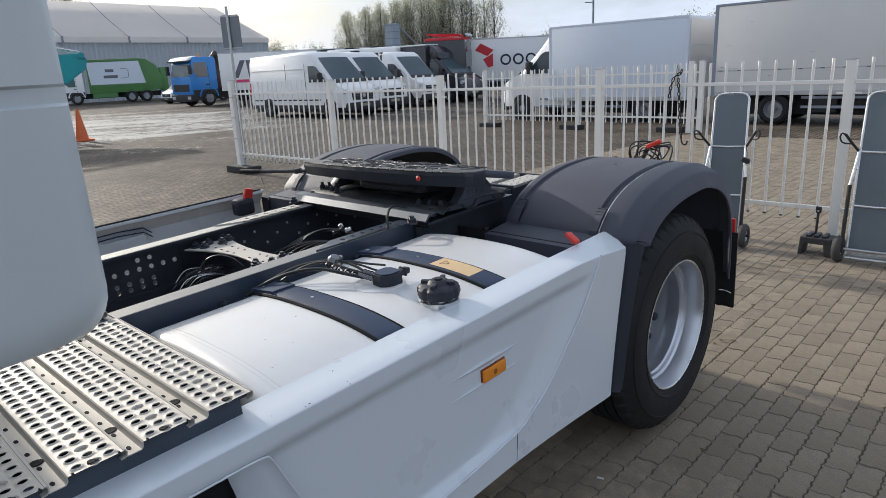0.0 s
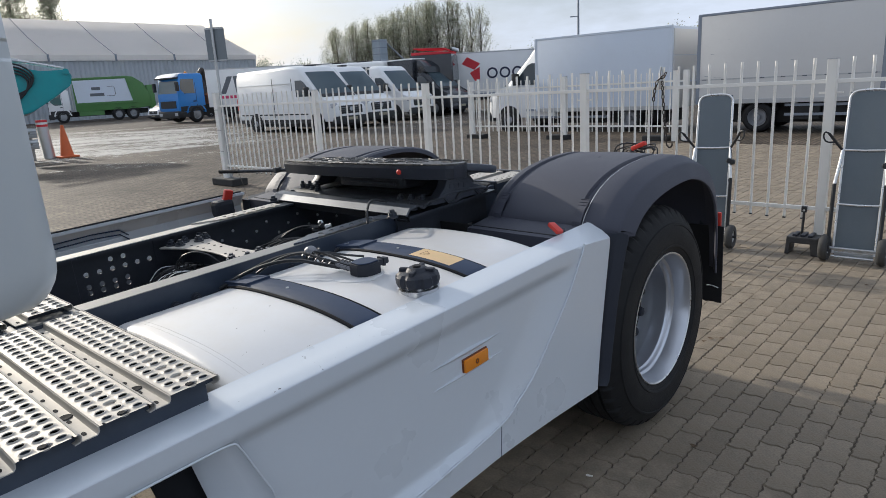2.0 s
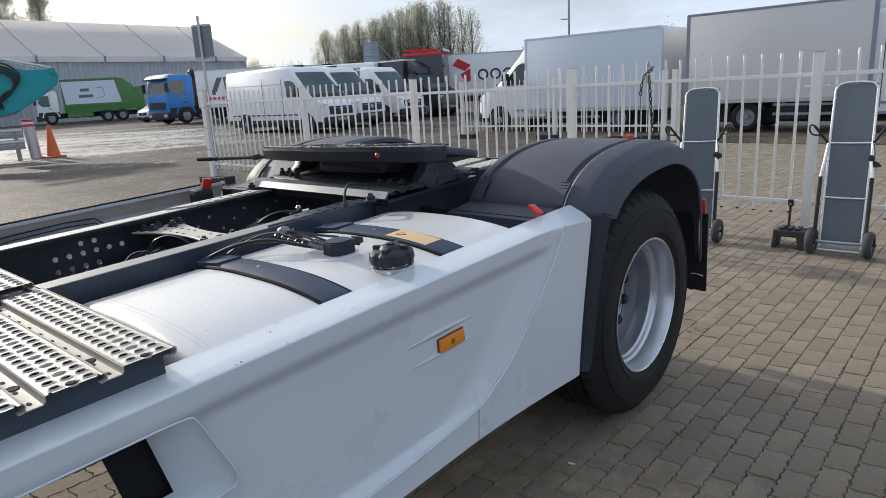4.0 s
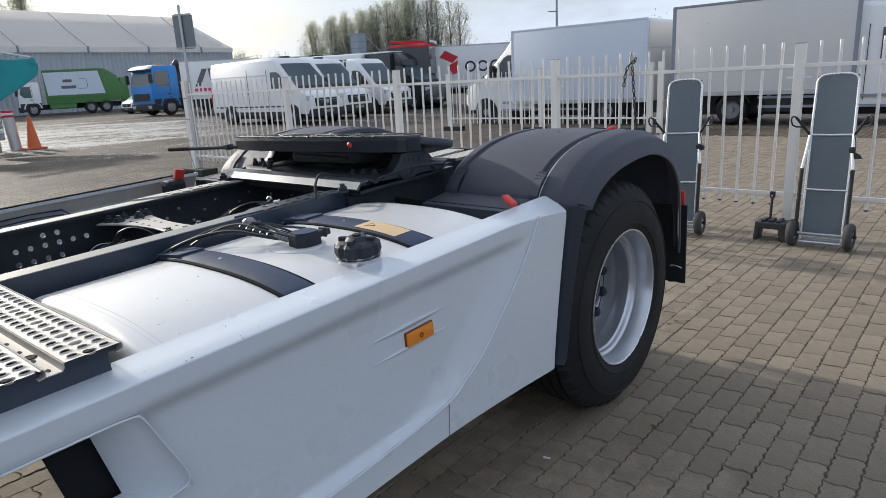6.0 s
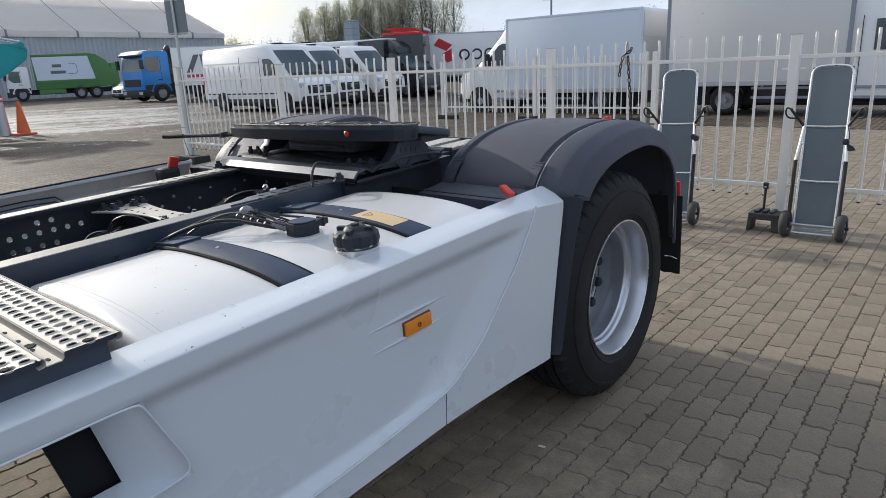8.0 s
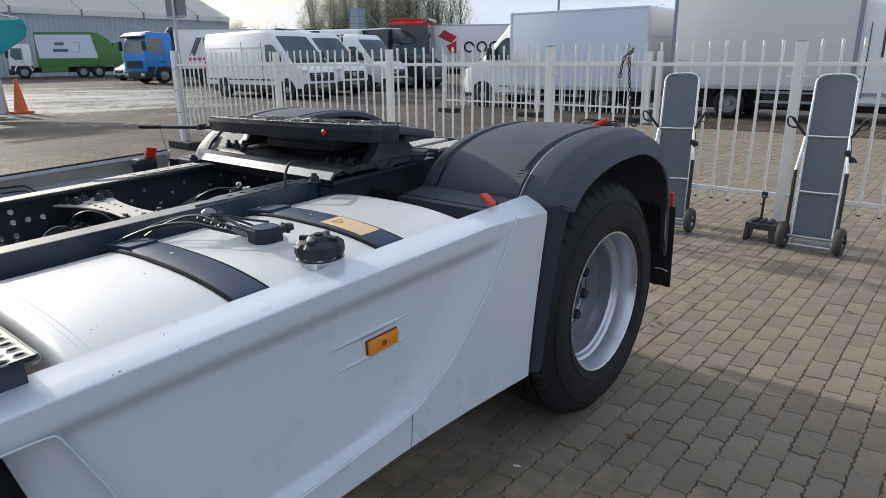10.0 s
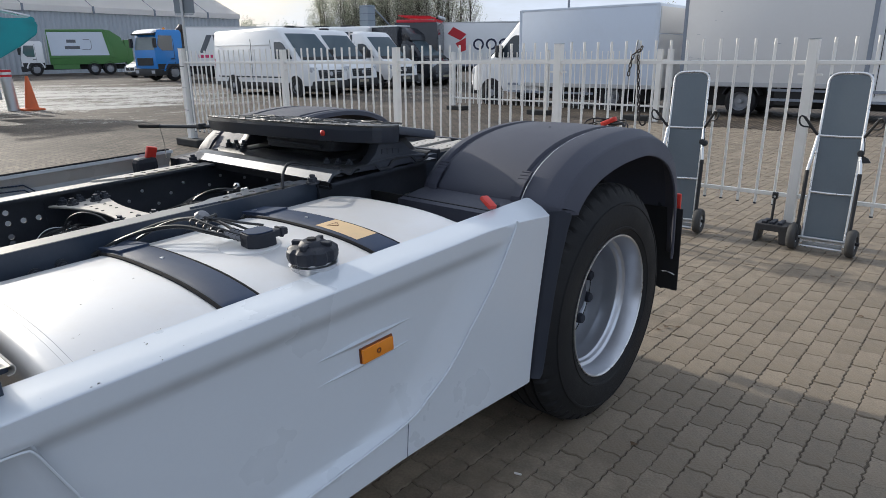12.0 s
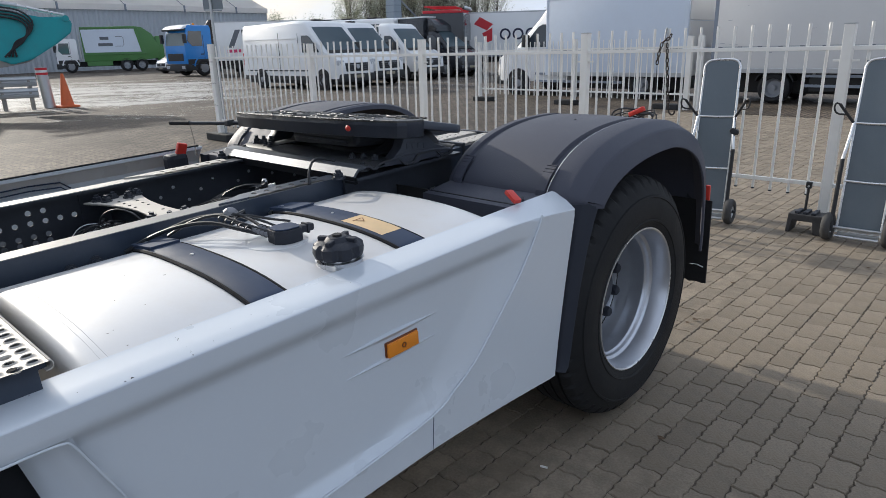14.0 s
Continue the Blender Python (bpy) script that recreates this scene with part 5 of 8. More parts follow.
for k in range(11):
    x0, y0 = -0.10 + 0.016 * k + rc.uniform(-0.008, 0.008), rc.uniform(-0.05, 0.03)
    part("air_line", tube(bmesh.new(), [(x0, y0 - 0.10, -0.05), (x0 + rc.uniform(-0.02, 0.02), y0 - 0.05, -0.006 + rc.uniform(-0.012, 0.012)), (x0 + rc.uniform(-0.03, 0.04), y0 + 0.02, -0.002 + rc.uniform(-0.012, 0.012)), (x0 + 0.02, y0 + 0.09, -0.03)], 0.0016, 6, 2), steel if k % 3 == 0 else cable_black, lorry, "thin air line", VALVES, smooth=True)
part("brake_hose", tube(bmesh.new(), [(-0.16, -1.62, 0.80), (-0.15, -1.60, 0.90), (-0.10, -1.56, 0.93), (-0.02, -1.53, 0.92), (0.04, -1.52, 0.89)], 0.004, 8, 2), cable_black, lorry, "black curved hose", CROSS, smooth=True)
for k in range(5):
    part("air_line", tube(bmesh.new(), [(-0.16 + 0.05 * k, -1.28, 0.80), (-0.06 + 0.05 * k, -1.16, 0.86 + 0.01 * k), (0.06 + 0.03 * k, -1.06, 0.86), (0.14 + 0.02 * k, -1.0, 0.83)], 0.003, 6, 2), cable_black, lorry, "thin air line", BODY, smooth=True)
rc = random.Random(14)
for k in range(4):
    part("brake_hose", tube(bmesh.new(), [(-0.22 + 0.03 * k, -1.20, 0.76), (-0.12 + 0.02 * k, -1.08, 0.87 + 0.008 * k), (0.02, -0.985 + 0.012 * k, 0.885), (0.12 + 0.01 * k, -0.95, 0.86), (0.15, -0.93, 0.78)], 0.0045, 8, 2), cable_black, lorry, "black hose arching between the rails", BODY, smooth=True)
for k in range(5):
    p = Vector((0.02 + 0.024 * k, -1.0 + 0.02 * (k % 2), 0.885 + rc.uniform(-0.02, 0.02)))
    part("hose_union", lathe(bmesh.new(), [(0.006, -0.016), (0.010, -0.014), (0.010, 0.0), (0.0125, 0.002), (0.0125, 0.012), (0.006, 0.016)], 6, Matrix.Translation(p) @ Matrix.Rotation(rc.uniform(0, 3), 4, "Y") @ Matrix.Rotation(rc.uniform(0, 3), 4, "X")), steel if k % 2 else cable_black, lorry, "small metal hose union", BODY)
part("engine_block", new_box(-0.80, 0.78, -4.9, -2.62, 0.45, 1.16, bevel=0.05), under_dark, lorry, "dark engine and gearbox under the cab", BODY)
part("battery_box", new_box(-1.10, -0.44, -3.3, -2.30, 0.30, 0.80, bevel=0.03), under_dark, lorry, "black battery box", BODY)
# added dark sheet: stands for the shade deep between the rails
part("floor_tray", new_box(-0.316, 0.316, -3.5, 0.70, 0.60, 0.63), black_frame, lorry, "dark sheet put in for the shade in the gearbox and shaft space between the rails", BODY)
part("propeller_shaft", cyl(bmesh.new(), (0, -2.6, 0.72), (0, -0.3, 0.66), 0.06, n=16), black_frame, lorry, "black propeller shaft", BODY, smooth=True)
part("bracket_tie", tube(bmesh.new(), [(0.41, -1.02, 0.945), (0.385, -1.0, 0.99), (0.36, -0.95, 1.03), (0.36, -0.86, 1.0)], 0.0055, 8, 2), cable_black, lorry, "black hose rising to the coupling", BODY, smooth=True)
for k, y in enumerate((-2.012, -1.958, -1.906, -1.74, -1.50, -1.44)):
    part("web_bolt", bolt(bmesh.new(), (0.395, y, 0.835), 0.011, 0.012, (1, 0, 0)), steel if k == 0 else black_frame, lorry, "", BODY)
# rail-top reinforcement with oval holes, ending in a point
for s in (1, -1):
    hl = holed_strip("rail_top_strip", 0.325 if s > 0 else -0.393, 0.393 if s > 0 else -0.325, -1.26, -0.93, 0.949, [(s * 0.358, -1.22 + 0.052 * k) for k in range(6)], 0.013, rail_blue if s > 0 else alu_plate, lorry, "steel strip with oval holes on the rail")
    bm = bmesh.new()
    prism(bm, [(s * 0.393, -1.26), (s * 0.325, -1.26), (s * 0.385, -1.37)], "z", 0.9412, 0.949)
    part("strip_point", bm, rail_blue if s > 0 else alu_plate, hl, "", BODY)

# perforated deck behind the coupling
part("step_frame", new_box(-0.37, 0.385, -0.16, 0.26, 0.86, 0.918, bevel=0.004), black_frame, lorry, "black frame under the rear step plates", BODY)
for x0 in (0.125, 0.285):
    spots = [(x0 + 0.018 + 0.034 * i + (0.010 if j % 2 else 0), -0.115 + 0.030 * j) for j in range(9) for i in range(3)]
    sp = holed_strip("rear_step_plate", x0, x0 + 0.108, -0.132, 0.142, 0.953, spots, 0.0068, alu_plate, lorry, "pale perforated step plate behind the coupling")
    part("step_edge", new_box(x0 + 0.102, x0 + 0.108, -0.132, 0.142, 0.919, 0.9505), alu_plate, sp, "", BODY)
for y in (-0.155, 0.148):
    part("step_bar", new_box(-0.30, 0.40, y, y + 0.018, 0.90, 0.957, bevel=0.003), black_frame, lorry, "black bar holding the rear step plates", BODY)
bm = bmesh.new()
box(bm, -0.45, 0.45, 0.70, 0.80, 0.50, 0.74, 0.01)
part("rear_crossbeam", bm, black_frame, lorry, "black rear crossbeam", BODY)

# skirt on the far side, seen from behind, with a red-handled coupling on it
bm = bmesh.new()
prism(bm, [(-1.20, 0.30), (-1.21, 0.82), (-1.155, 0.90), (-1.13, 0.90), (-1.13, 0.885), (-1.145, 0.885), (-1.195, 0.815), (-1.185, 0.30)], "y", -3.6, -0.64, 0.003, 1)
fsk = part("far_skirt", bm, white_paint, lorry, "white side skirt seen from its inner side", BODY)
part("skirt_rim", tube(bmesh.new(), [(-1.150, -3.6, 0.902), (-1.150, -0.655, 0.902)], 0.006, 6), tint, fsk, "", BODY)
for dz in (0.0, 0.024):
    part("skirt_bead", tube(bmesh.new(), [(-1.176, -1.98, 0.80 - dz), (-1.173, -1.90, 0.835 - dz), (-1.171, -1.40, 0.850 - dz), (-1.178, -1.34, 0.80 - dz)], 0.0035, 6, 1), strap_grey, fsk, "", BODY, smooth=True)
part("skirt_pocket", new_box(-1.178, -1.170, -1.93, -1.38, 0.60, 0.80, bevel=0.003), white_paint, fsk, "", BODY)
part("battery_isolator", new_box(-1.09, -1.0, -0.90, -0.79, 0.80, 0.90, bevel=0.025), black_plastic, lorry, "black plastic box with a red handle", BODY)
bm = new_box(-0.012, 0.012, -0.026, 0.026, 0, 0.062, bevel=0.006)
bm.transform(Matrix.Translation((-1.030, -0.82, 0.893)) @ Matrix.Rotation(radians(-14), 4, "X") @ Matrix.Rotation(radians(12), 4, "Y"))
part("isolator_handle", bm, red_plastic, lorry, "red plastic handle", BODY)
part("air_tank", lathe(bmesh.new(), [(0, -0.45), (0.08, -0.44), (0.12, -0.40), (0.12, 0.40), (0.08, 0.44), (0, 0.45)], 24, Matrix.Translation((-0.78, -1.35, 0.62)) @ Matrix.Rotation(radians(90), 4, "X")), black_frame, lorry, "black air tank", BODY, smooth=True)

# ---- rear corner of the cab: side fairing with a folded edge ----
sec = (1.205, 1.2065, 1.211, 1.219, 1.230, 1.245, 1.262, 1.285, 1.47, 1.60, 1.605, 1.63, 1.635, 1.9, 2.5, 3.2, 3.75)


def fairing_edge(z):
    """y of the fairing's rear edge: it leans forward a little with height."""
    return -2.372 - 0.004 * (z - 1.2)


bm = bmesh.new()
prev = None
for z in sec:
    drop = max(0.0, (1.285 - z) / 0.08)
    inset = 0.020 * (1 - math.sqrt(max(0.0, 1 - drop * drop)))
    if 1.60 < z < 1.634:
        inset = 0.010
    ye = fairing_edge(z) - 0.07 * (1 - math.sqrt(max(0.0, 1 - drop * drop)))
    line = [(1.225 - inset, -5.2), (1.235 - inset, -4.0), (1.235 - inset, -3.0), (1.228 - inset, ye - 0.12), (1.218 - inset, ye - 0.05), (1.203 - inset, ye - 0.018), (1.182, ye - 0.002), (1.160, ye), (1.150, ye - 0.012), (1.160, ye - 0.05), (1.15, -5.2)]
    ring = [bm.verts.new((x, y, z)) for x, y in line]
    if prev:
        for i in range(len(ring)):
            j = (i + 1) % len(ring)
            bm.faces.new((prev[i], prev[j], ring[j], ring[i]))
    else:
        bm.faces.new(ring[::-1])
    prev = ring
bm.faces.new(prev)
UPRIGHT = BODY @ Matrix.Translation((0, -2.4, 1.2)) @ Matrix.Rotation(radians(-1.5), 4, "X") @ Matrix.Translation((0, 2.4, -1.2))   # the cab sits on springs of its own
part("cab_side_fairing", bm, cab_paint, lorry, "white painted side fairing behind the cab", UPRIGHT, smooth=30)
cabm = bmesh.new()
loft(cabm, [[(x, y, z) for x, y in ((-1.15, -5.0), (1.15, -5.0), (1.15, -2.85), (-1.15, -2.85))] for z in (1.15, 3.0, 3.7)])
part("cab_shell", cabm, cab_paint, lorry, "white cab shell", UPRIGHT)
part("fairing_far", new_box(-1.235, -1.16, -4.6, -2.42, 1.205, 3.75, bevel=0.02), cab_paint, lorry, "white painted side fairing behind the cab", UPRIGHT, smooth=True)
for s in (1, -1):
    bm = bmesh.new()
    lathe(bm, [(0.2, -0.14), (0.42, -0.15), (0.48, -0.12), (0.50, 0), (0.48, 0.12), (0.42, 0.15), (0.2, 0.14), (0.2, -0.14)], 48, Matrix.Translation((s * 1.05, -3.8, 0.502)) @ Matrix.Rotation(radians(90), 4, "Y"))
    part("front_wheel", bm, rubber, lorry, "black front tyre", smooth=35)

# ---- fence of white steel pickets ----
FY = 3.55
fence_posts = [1.088 + 2.308 * k for k in range(-3, 4)]
F_TOP, F_RAIL, F_LOW, F_FOOT = 1.62, 1.428, 0.352, 0.255
FENCE_END = -8.70


def post(x, y, h, w, parent, name="fence_post"):
    ob = part(name, new_box(x - w / 2, x + w / 2, y - w / 2, y + w / 2, -0.02, h, bevel=0.004), fence_white, parent, "white painted square steel post")
    part("post_cap", new_box(x - w / 2 - 0.003, x + w / 2 + 0.003, y - w / 2 - 0.003, y + w / 2 + 0.003, h, h + 0.006), galvanised, ob)
    return ob


fence = thing("picket_fence", (0, FY, 0), "white painted steel picket fence with square posts, slightly dirty", "fence")
for x in fence_posts + [FENCE_END]:
    p = post(x, FY, 1.605 if x > FENCE_END + 0.1 else 1.66, 0.075 if x > FENCE_END + 0.1 else 0.11, fence)
    for dx in (-1, 1):
        if FENCE_END + 0.1 < x:
            part("rail_bracket", new_box(x + dx * 0.04, x + dx * 0.09, FY - 0.010, FY + 0.010, F_RAIL - 0.10, F_RAIL - 0.085), fence_white, p)
spans = list(zip([FENCE_END] + fence_posts, fence_posts))
pm = bmesh.new()
cyl(pm, (0, 0, 0), (0, 0, F_TOP - F_FOOT), 0.0125, n=8)
picket_mesh = bpy.data.meshes.new("picket")
pm.to_mesh(picket_mesh)
pm.free()
picket_mesh.materials.append(fence_white)
picket_mesh.shade_smooth()
picket_mesh.set_sharp_from_angle(angle=radians(50))
em = bmesh.new()
lathe(em, [(0.0145, 0), (0.0145, 0.012), (0.0125, 0.012)], 8)
foot_mesh = bpy.data.meshes.new("picket_end")
em.to_mesh(foot_mesh)
em.free()
foot_mesh.materials.append(black_plastic)
rp = random.Random(21)
for a, b in spans:
    for z in (F_RAIL, F_LOW):
        part("rail", new_box(a + 0.03, b - 0.03, FY - 0.016, FY + 0.016, z - 0.016, z + 0.016, bevel=0.003), fence_white, fence)
    k = max(2, round((b - a) / 0.1444))
    for i in range(1, k):
        o = new("picket", picket_mesh)
        o.parent = fence
        o.location = (a + (b - a) * i / k, rp.uniform(-0.002, 0.002), F_FOOT + rp.uniform(-0.004, 0.004))
        o.rotation_euler = (rp.uniform(-0.004, 0.004), rp.uniform(-0.004, 0.004), 0)
        f = new("picket_end", foot_mesh)
        f.parent = o
        f.location = (0, 0, -0.004)
# zip ties and cable on the end post
for z in (0.62, 1.0, 1.36):
    part("cable_tie", new_box(FENCE_END - 0.058, FENCE_END + 0.09, FY - 0.059, FY - 0.055, z, z + 0.008), cable_black, fence)

# chain hanging over the top of the fence
chain = thing("hanging_chain", (-0.40, FY - 0.03, 1.5), "dark rusty steel chain looped over the fence", "chain")
dark_steel = surface("dark_steel", (0.045, 0.04, 0.038), 0.55, 0.5, 0.3, 30, 150, 0.3, (0.12, 0.07, 0.04), 0.5)


def links(path, step=0.034, hook=True):
    pts = [Vector(p) for p in path]
    d, seg, k = 0.0, 0, 0
    line = []
    for a, b in zip(pts, pts[1:]):
        n = max(1, int((b - a).length / step))
        line += [a + (b - a) * i / n for i in range(n)]
    line.append(pts[-1])
    for i, (a, b) in enumerate(zip(line, line[1:])):
        c, dirv = (a + b) / 2, (b - a).normalized()
        q = dirv.to_track_quat("Z", "Y").to_matrix().to_4x4() @ Matrix.Rotation(radians(90 * (i % 2)), 4, "Z")
        bm = bmesh.new()
        r, h = 0.0115, 0.016
        oval = [(r * math.cos(t), 0, h * (1 if math.sin(t) > 0 else -1) * 0.55 + r * math.sin(t)) for t in [2 * math.pi * j / 14 for j in range(15)]]
        tube(bm, oval, 0.0052, 6)
        bm.transform(Matrix.Translation(c) @ q)
        part("chain_link", bm, dark_steel, chain, smooth=True)


CX, CY = -0.372, FY - 0.035
links([(CX + 0.05, CY, 1.57), (CX + 0.045, CY - 0.01, 1.54), (CX + 0.01, CY - 0.012, 1.525), (CX - 0.025, CY - 0.012, 1.50), (CX - 0.048, CY - 0.012, 1.42), (CX - 0.062, CY - 0.012, 1.31)])
links([(CX + 0.022, CY - 0.012, 1.50), (CX + 0.03, CY - 0.014, 1.40), (CX + 0.05, CY - 0.015, 1.18), (CX + 0.068, CY - 0.015, 1.0), (CX + 0.08, CY - 0.015, 0.92)])
part("hook", tube(bmesh.new(), [(CX + 0.08, CY - 0.015, 0.93), (CX + 0.085, CY - 0.015, 0.88), (CX + 0.115, CY - 0.015, 0.855), (CX + 0.14, CY - 0.015, 0.875), (CX + 0.14, CY - 0.015, 0.90)], 0.008, 8, 1), dark_steel, chain, "open steel hook", smooth=True)
part("shackle", tube(bmesh.new(), [(CX - 0.008, CY, 1.52), (CX - 0.004, CY, 1.60), (CX + 0.008, CY, 1.635), (CX + 0.018, CY, 1.60), (CX + 0.014, CY, 1.50)], 0.008, 8, 1), galvanised, chain, "bright steel shackle", smooth=True)
part("tag", new_box(CX - 0.008, CX + 0.016, CY - 0.02, CY - 0.010, 1.42, 1.50, bevel=0.003), alu_plate, chain, "pale tag")
part("cord", tube(bmesh.new(), [(CX - 0.062, CY - 0.012, 1.31), (CX - 0.058, CY - 0.012, 1.2), (CX - 0.07, CY - 0.012, 1.05)], 0.0025, 5, 1), cable_black, chain)

# ---- hand trucks leaning on the fence ----


def hand_truck(at, label, bag):
    """Tall narrow sack truck: grey boards in a bent tube frame, two rubber wheels. Built at the origin, facing -y, leaning back."""
    t = thing("hand_truck", (0, 0, 0), label, "hand truck", "hand trucks along the fence")
    H, W = 1.41, 0.148
    lean = Matrix.Translation((0, 0, 0.10)) @ Matrix.Rotation(radians(-8.5), 4, "X") @ Matrix.Diagonal((1, 1, 0.968, 1)) @ Matrix.Translation((0, 0, -0.10))
    fr = [(-W, 0, 0.06), (-W, 0, H - 0.07), (-W + 0.02, 0, H - 0.02), (-W + 0.07, 0, H), (W - 0.07, 0, H), (W - 0.02, 0, H - 0.02), (W, 0, H - 0.07), (W, 0, 0.06)]
    part("tube_frame", tube(bmesh.new(), fr, 0.0105, 10, 1), alu_tube, t, "bright bent aluminium tube frame", lean, smooth=True)
    levels = (0.09, 0.475, 0.925, H - 0.012)
    for a, b in zip(levels, levels[1:]):
        part("panel", new_box(-W + 0.004, W - 0.004, -0.004, 0.004, a, b, bevel=0.0015, seg=1), grey_panel, t, "smooth slate-grey panel", lean)
    for z in levels[:-1]:
        part("cross_tube", tube(bmesh.new(), [(-W, -0.006, z), (0, -0.013, z - 0.004), (W, -0.006, z)], 0.0085, 8), alu_tube, t, "", lean, smooth=True)
    for s in (1, -1):
        bar = part("side_arm", tube(bmesh.new(), [(s * (W + 0.004), -0.01, 0.93), (s * (W + 0.012), -0.035, 0.80), (s * (W + 0.03), -0.05, 0.64)], 0.013, 10, 1), alu_tube, t, "", lean, smooth=True)
        part("arm_sleeve", tube(bmesh.new(), [(s * (W + 0.03), -0.05, 0.645), (s * (W + 0.03), -0.05, 0.07)], 0.015, 10), cable_black, bar, "black plastic sleeve", lean, smooth=True)
        grip = [(s * (W + 0.005), -0.01, 0.92), (s * (W + 0.05), -0.05, 0.985), (s * (W + 0.10), -0.09, 1.06)]
        part("grip_bar", tube(bmesh.new(), grip, 0.011, 8), cable_black, t, "black plastic grip", lean, smooth=True)
        loop = [grip[1], (s * (W + 0.115), -0.085, 0.985), (s * (W + 0.135), -0.10, 1.03), (s * (W + 0.125), -0.105, 1.07), grip[2]]
        part("grip_guard", tube(bmesh.new(), loop, 0.007, 8, 1), cable_black, t, "black looped hand guard", lean, smooth=True)
        wm = Matrix.Translation((s * (W + 0.055), -0.03, 0.108)) @ Matrix.Rotation(radians(90), 4, "Y")
        wh = part("wheel", lathe(bmesh.new(), [(0.056, -0.03), (0.072, -0.034), (0.095, -0.030), (0.106, -0.016), (0.108, 0), (0.106, 0.016), (0.095, 0.030), (0.072, 0.034), (0.056, 0.03), (0.056, -0.03)], 36, wm), surface("worn_tyre", (0.055, 0.054, 0.052), 0.85, 0, 0.2, 20, 160, 0.5), t, "grey dusty rubber wheel", smooth=40)
        part("wheel_rim", lathe(bmesh.new(), [(0.057, -0.02), (0.052, -0.012), (0.02, -0.012), (0.02, 0.022), (0.052, 0.012), (0.057, 0.02)], 24, wm), galvanised, wh, "", smooth=35)
        part("hub_cap", cyl(bmesh.new(), (s * (W + 0.05), -0.03, 0.108), (s * (W + 0.105), -0.03, 0.108), 0.013, n=10), cable_black, wh)
    part("axle", cyl(bmesh.new(), (-W - 0.06, -0.03, 0.108), (W + 0.06, -0.03, 0.108), 0.011, n=10), galvanised, t)
    part("toe_tube", tube(bmesh.new(), [(-W, -0.05, 0.045), (W, -0.05, 0.045)], 0.010, 8), alu_tube, t, "", smooth=True)
    part("toe_lip", new_box(-W + 0.01, W - 0.01, -0.012, 0.0, 0.02, 0.075, bevel=0.002), galvanised, t)
    part("knob", lathe(bmesh.new(), [(0, -0.012), (0.020, -0.010), (0.026, 0), (0.020, 0.010), (0, 0.012)], 12, Matrix.Translation((W + 0.012, -0.06, 0.80)) @ Matrix.Rotation(radians(90), 4, "X")), cable_black, t, "black clamping knob", lean, smooth=True)
    if bag:
        part("strap_pouch", prism(bmesh.new(), [(W + 0.02, 0.79), (W + 0.065, 0.765), (W + 0.085, 0.735), (W + 0.02, 0.725)], "y", -0.05, -0.03, 0.004), cable_black, t, "small black pouch on a strap", lean)
    else:
        part("strap_reel", lathe(bmesh.new(), [(0, -0.02), (0.022, -0.018), (0.028, 0), (0.022, 0.018), (0, 0.02)], 14, Matrix.Translation((W + 0.035, -0.05, 0.79)) @ Matrix.Rotation(radians(90), 4, "X")), cable_black, t, "black strap reel", lean, smooth=True)
    part("strap", tube(bmesh.new(), [(W + 0.012, -0.03, 0.92), (W + 0.03, -0.05, 0.85), (W + 0.03, -0.05, 0.79)], 0.004, 5, 1), cable_black, t, "", lean)
    t.matrix_basis = at
    return t


hand_truck(pose(0.265, 3.185, 0, 0, -1.5, 4), "tall slate-grey hand truck with bright tube frame, leaning on the fence", False)
hand_truck(pose(1.418, 3.215, 0, 0, -1, -2), "tall slate-grey hand truck with bright tube frame and strap pouch", True)

# ---- jack pump standing before the fence ----
jk = thing("support_block", (1.03, 3.33, 0), "black plastic support block with an upright handle", "block")
bm = bmesh.new()
prism(bm, [(0.90, 0.0), (0.93, 0.0), (0.945, 0.10), (1.09, 0.10), (1.105, 0.0), (1.16, 0.0), (1.15, 0.155), (0.91, 0.155)], "y", 3.23, 3.41, 0.008)
part("block", bm, surface("block_plastic", (0.035, 0.034, 0.035), 0.6, 0, 0.2, 12, 120, 0.3, (0.12, 0.11, 0.10), 0.5), jk, "black moulded plastic block, dusty")
for k in range(3):
    part("block_rib", new_box(0.95 + 0.06 * k, 0.985 + 0.06 * k, 3.25, 3.39, 0.153, 0.175, bevel=0.006), black_plastic, jk)
hd = part("handle", tube(bmesh.new(), [(1.0, 3.35, 0.15), (1.005, 3.35, 0.385)], 0.011, 8), cable_black, jk, "black upright handle", smooth=True)
part("handle_end", new_box(0.983, 1.027, 3.335, 3.365, 0.35, 0.405, bevel=0.008), cable_black, hd)
part("handle_pin", cyl(bmesh.new(), (1.005, 3.33, 0.37), (1.005, 3.336, 0.37), 0.009, n=10), galvanised, hd)

# ---- stand with coiled leads behind the lorry ----
cart = thing("lead_stand", (-0.4, 2.65, 0), "metal stand holding coiled black leads with a red clamp", "stand")
part("tray", new_box(-0.86, -0.46, 2.50, 2.85, 0.77, 0.785, bevel=0.003), alu_plate, cart, "thin bright metal tray")
for x, y in ((-0.84, 2.53), (-0.48, 2.53), (-0.84, 2.82), (-0.48, 2.82)):
    part("leg", new_box(x - 0.015, x + 0.015, y - 0.015, y + 0.015, 0, 0.77), black_frame, cart)
part("tray_clamp", tube(bmesh.new(), [(-0.50, 2.52, 0.79), (-0.50, 2.52, 0.84), (-0.46, 2.52, 0.85)], 0.012, 8), cable_black, cart)
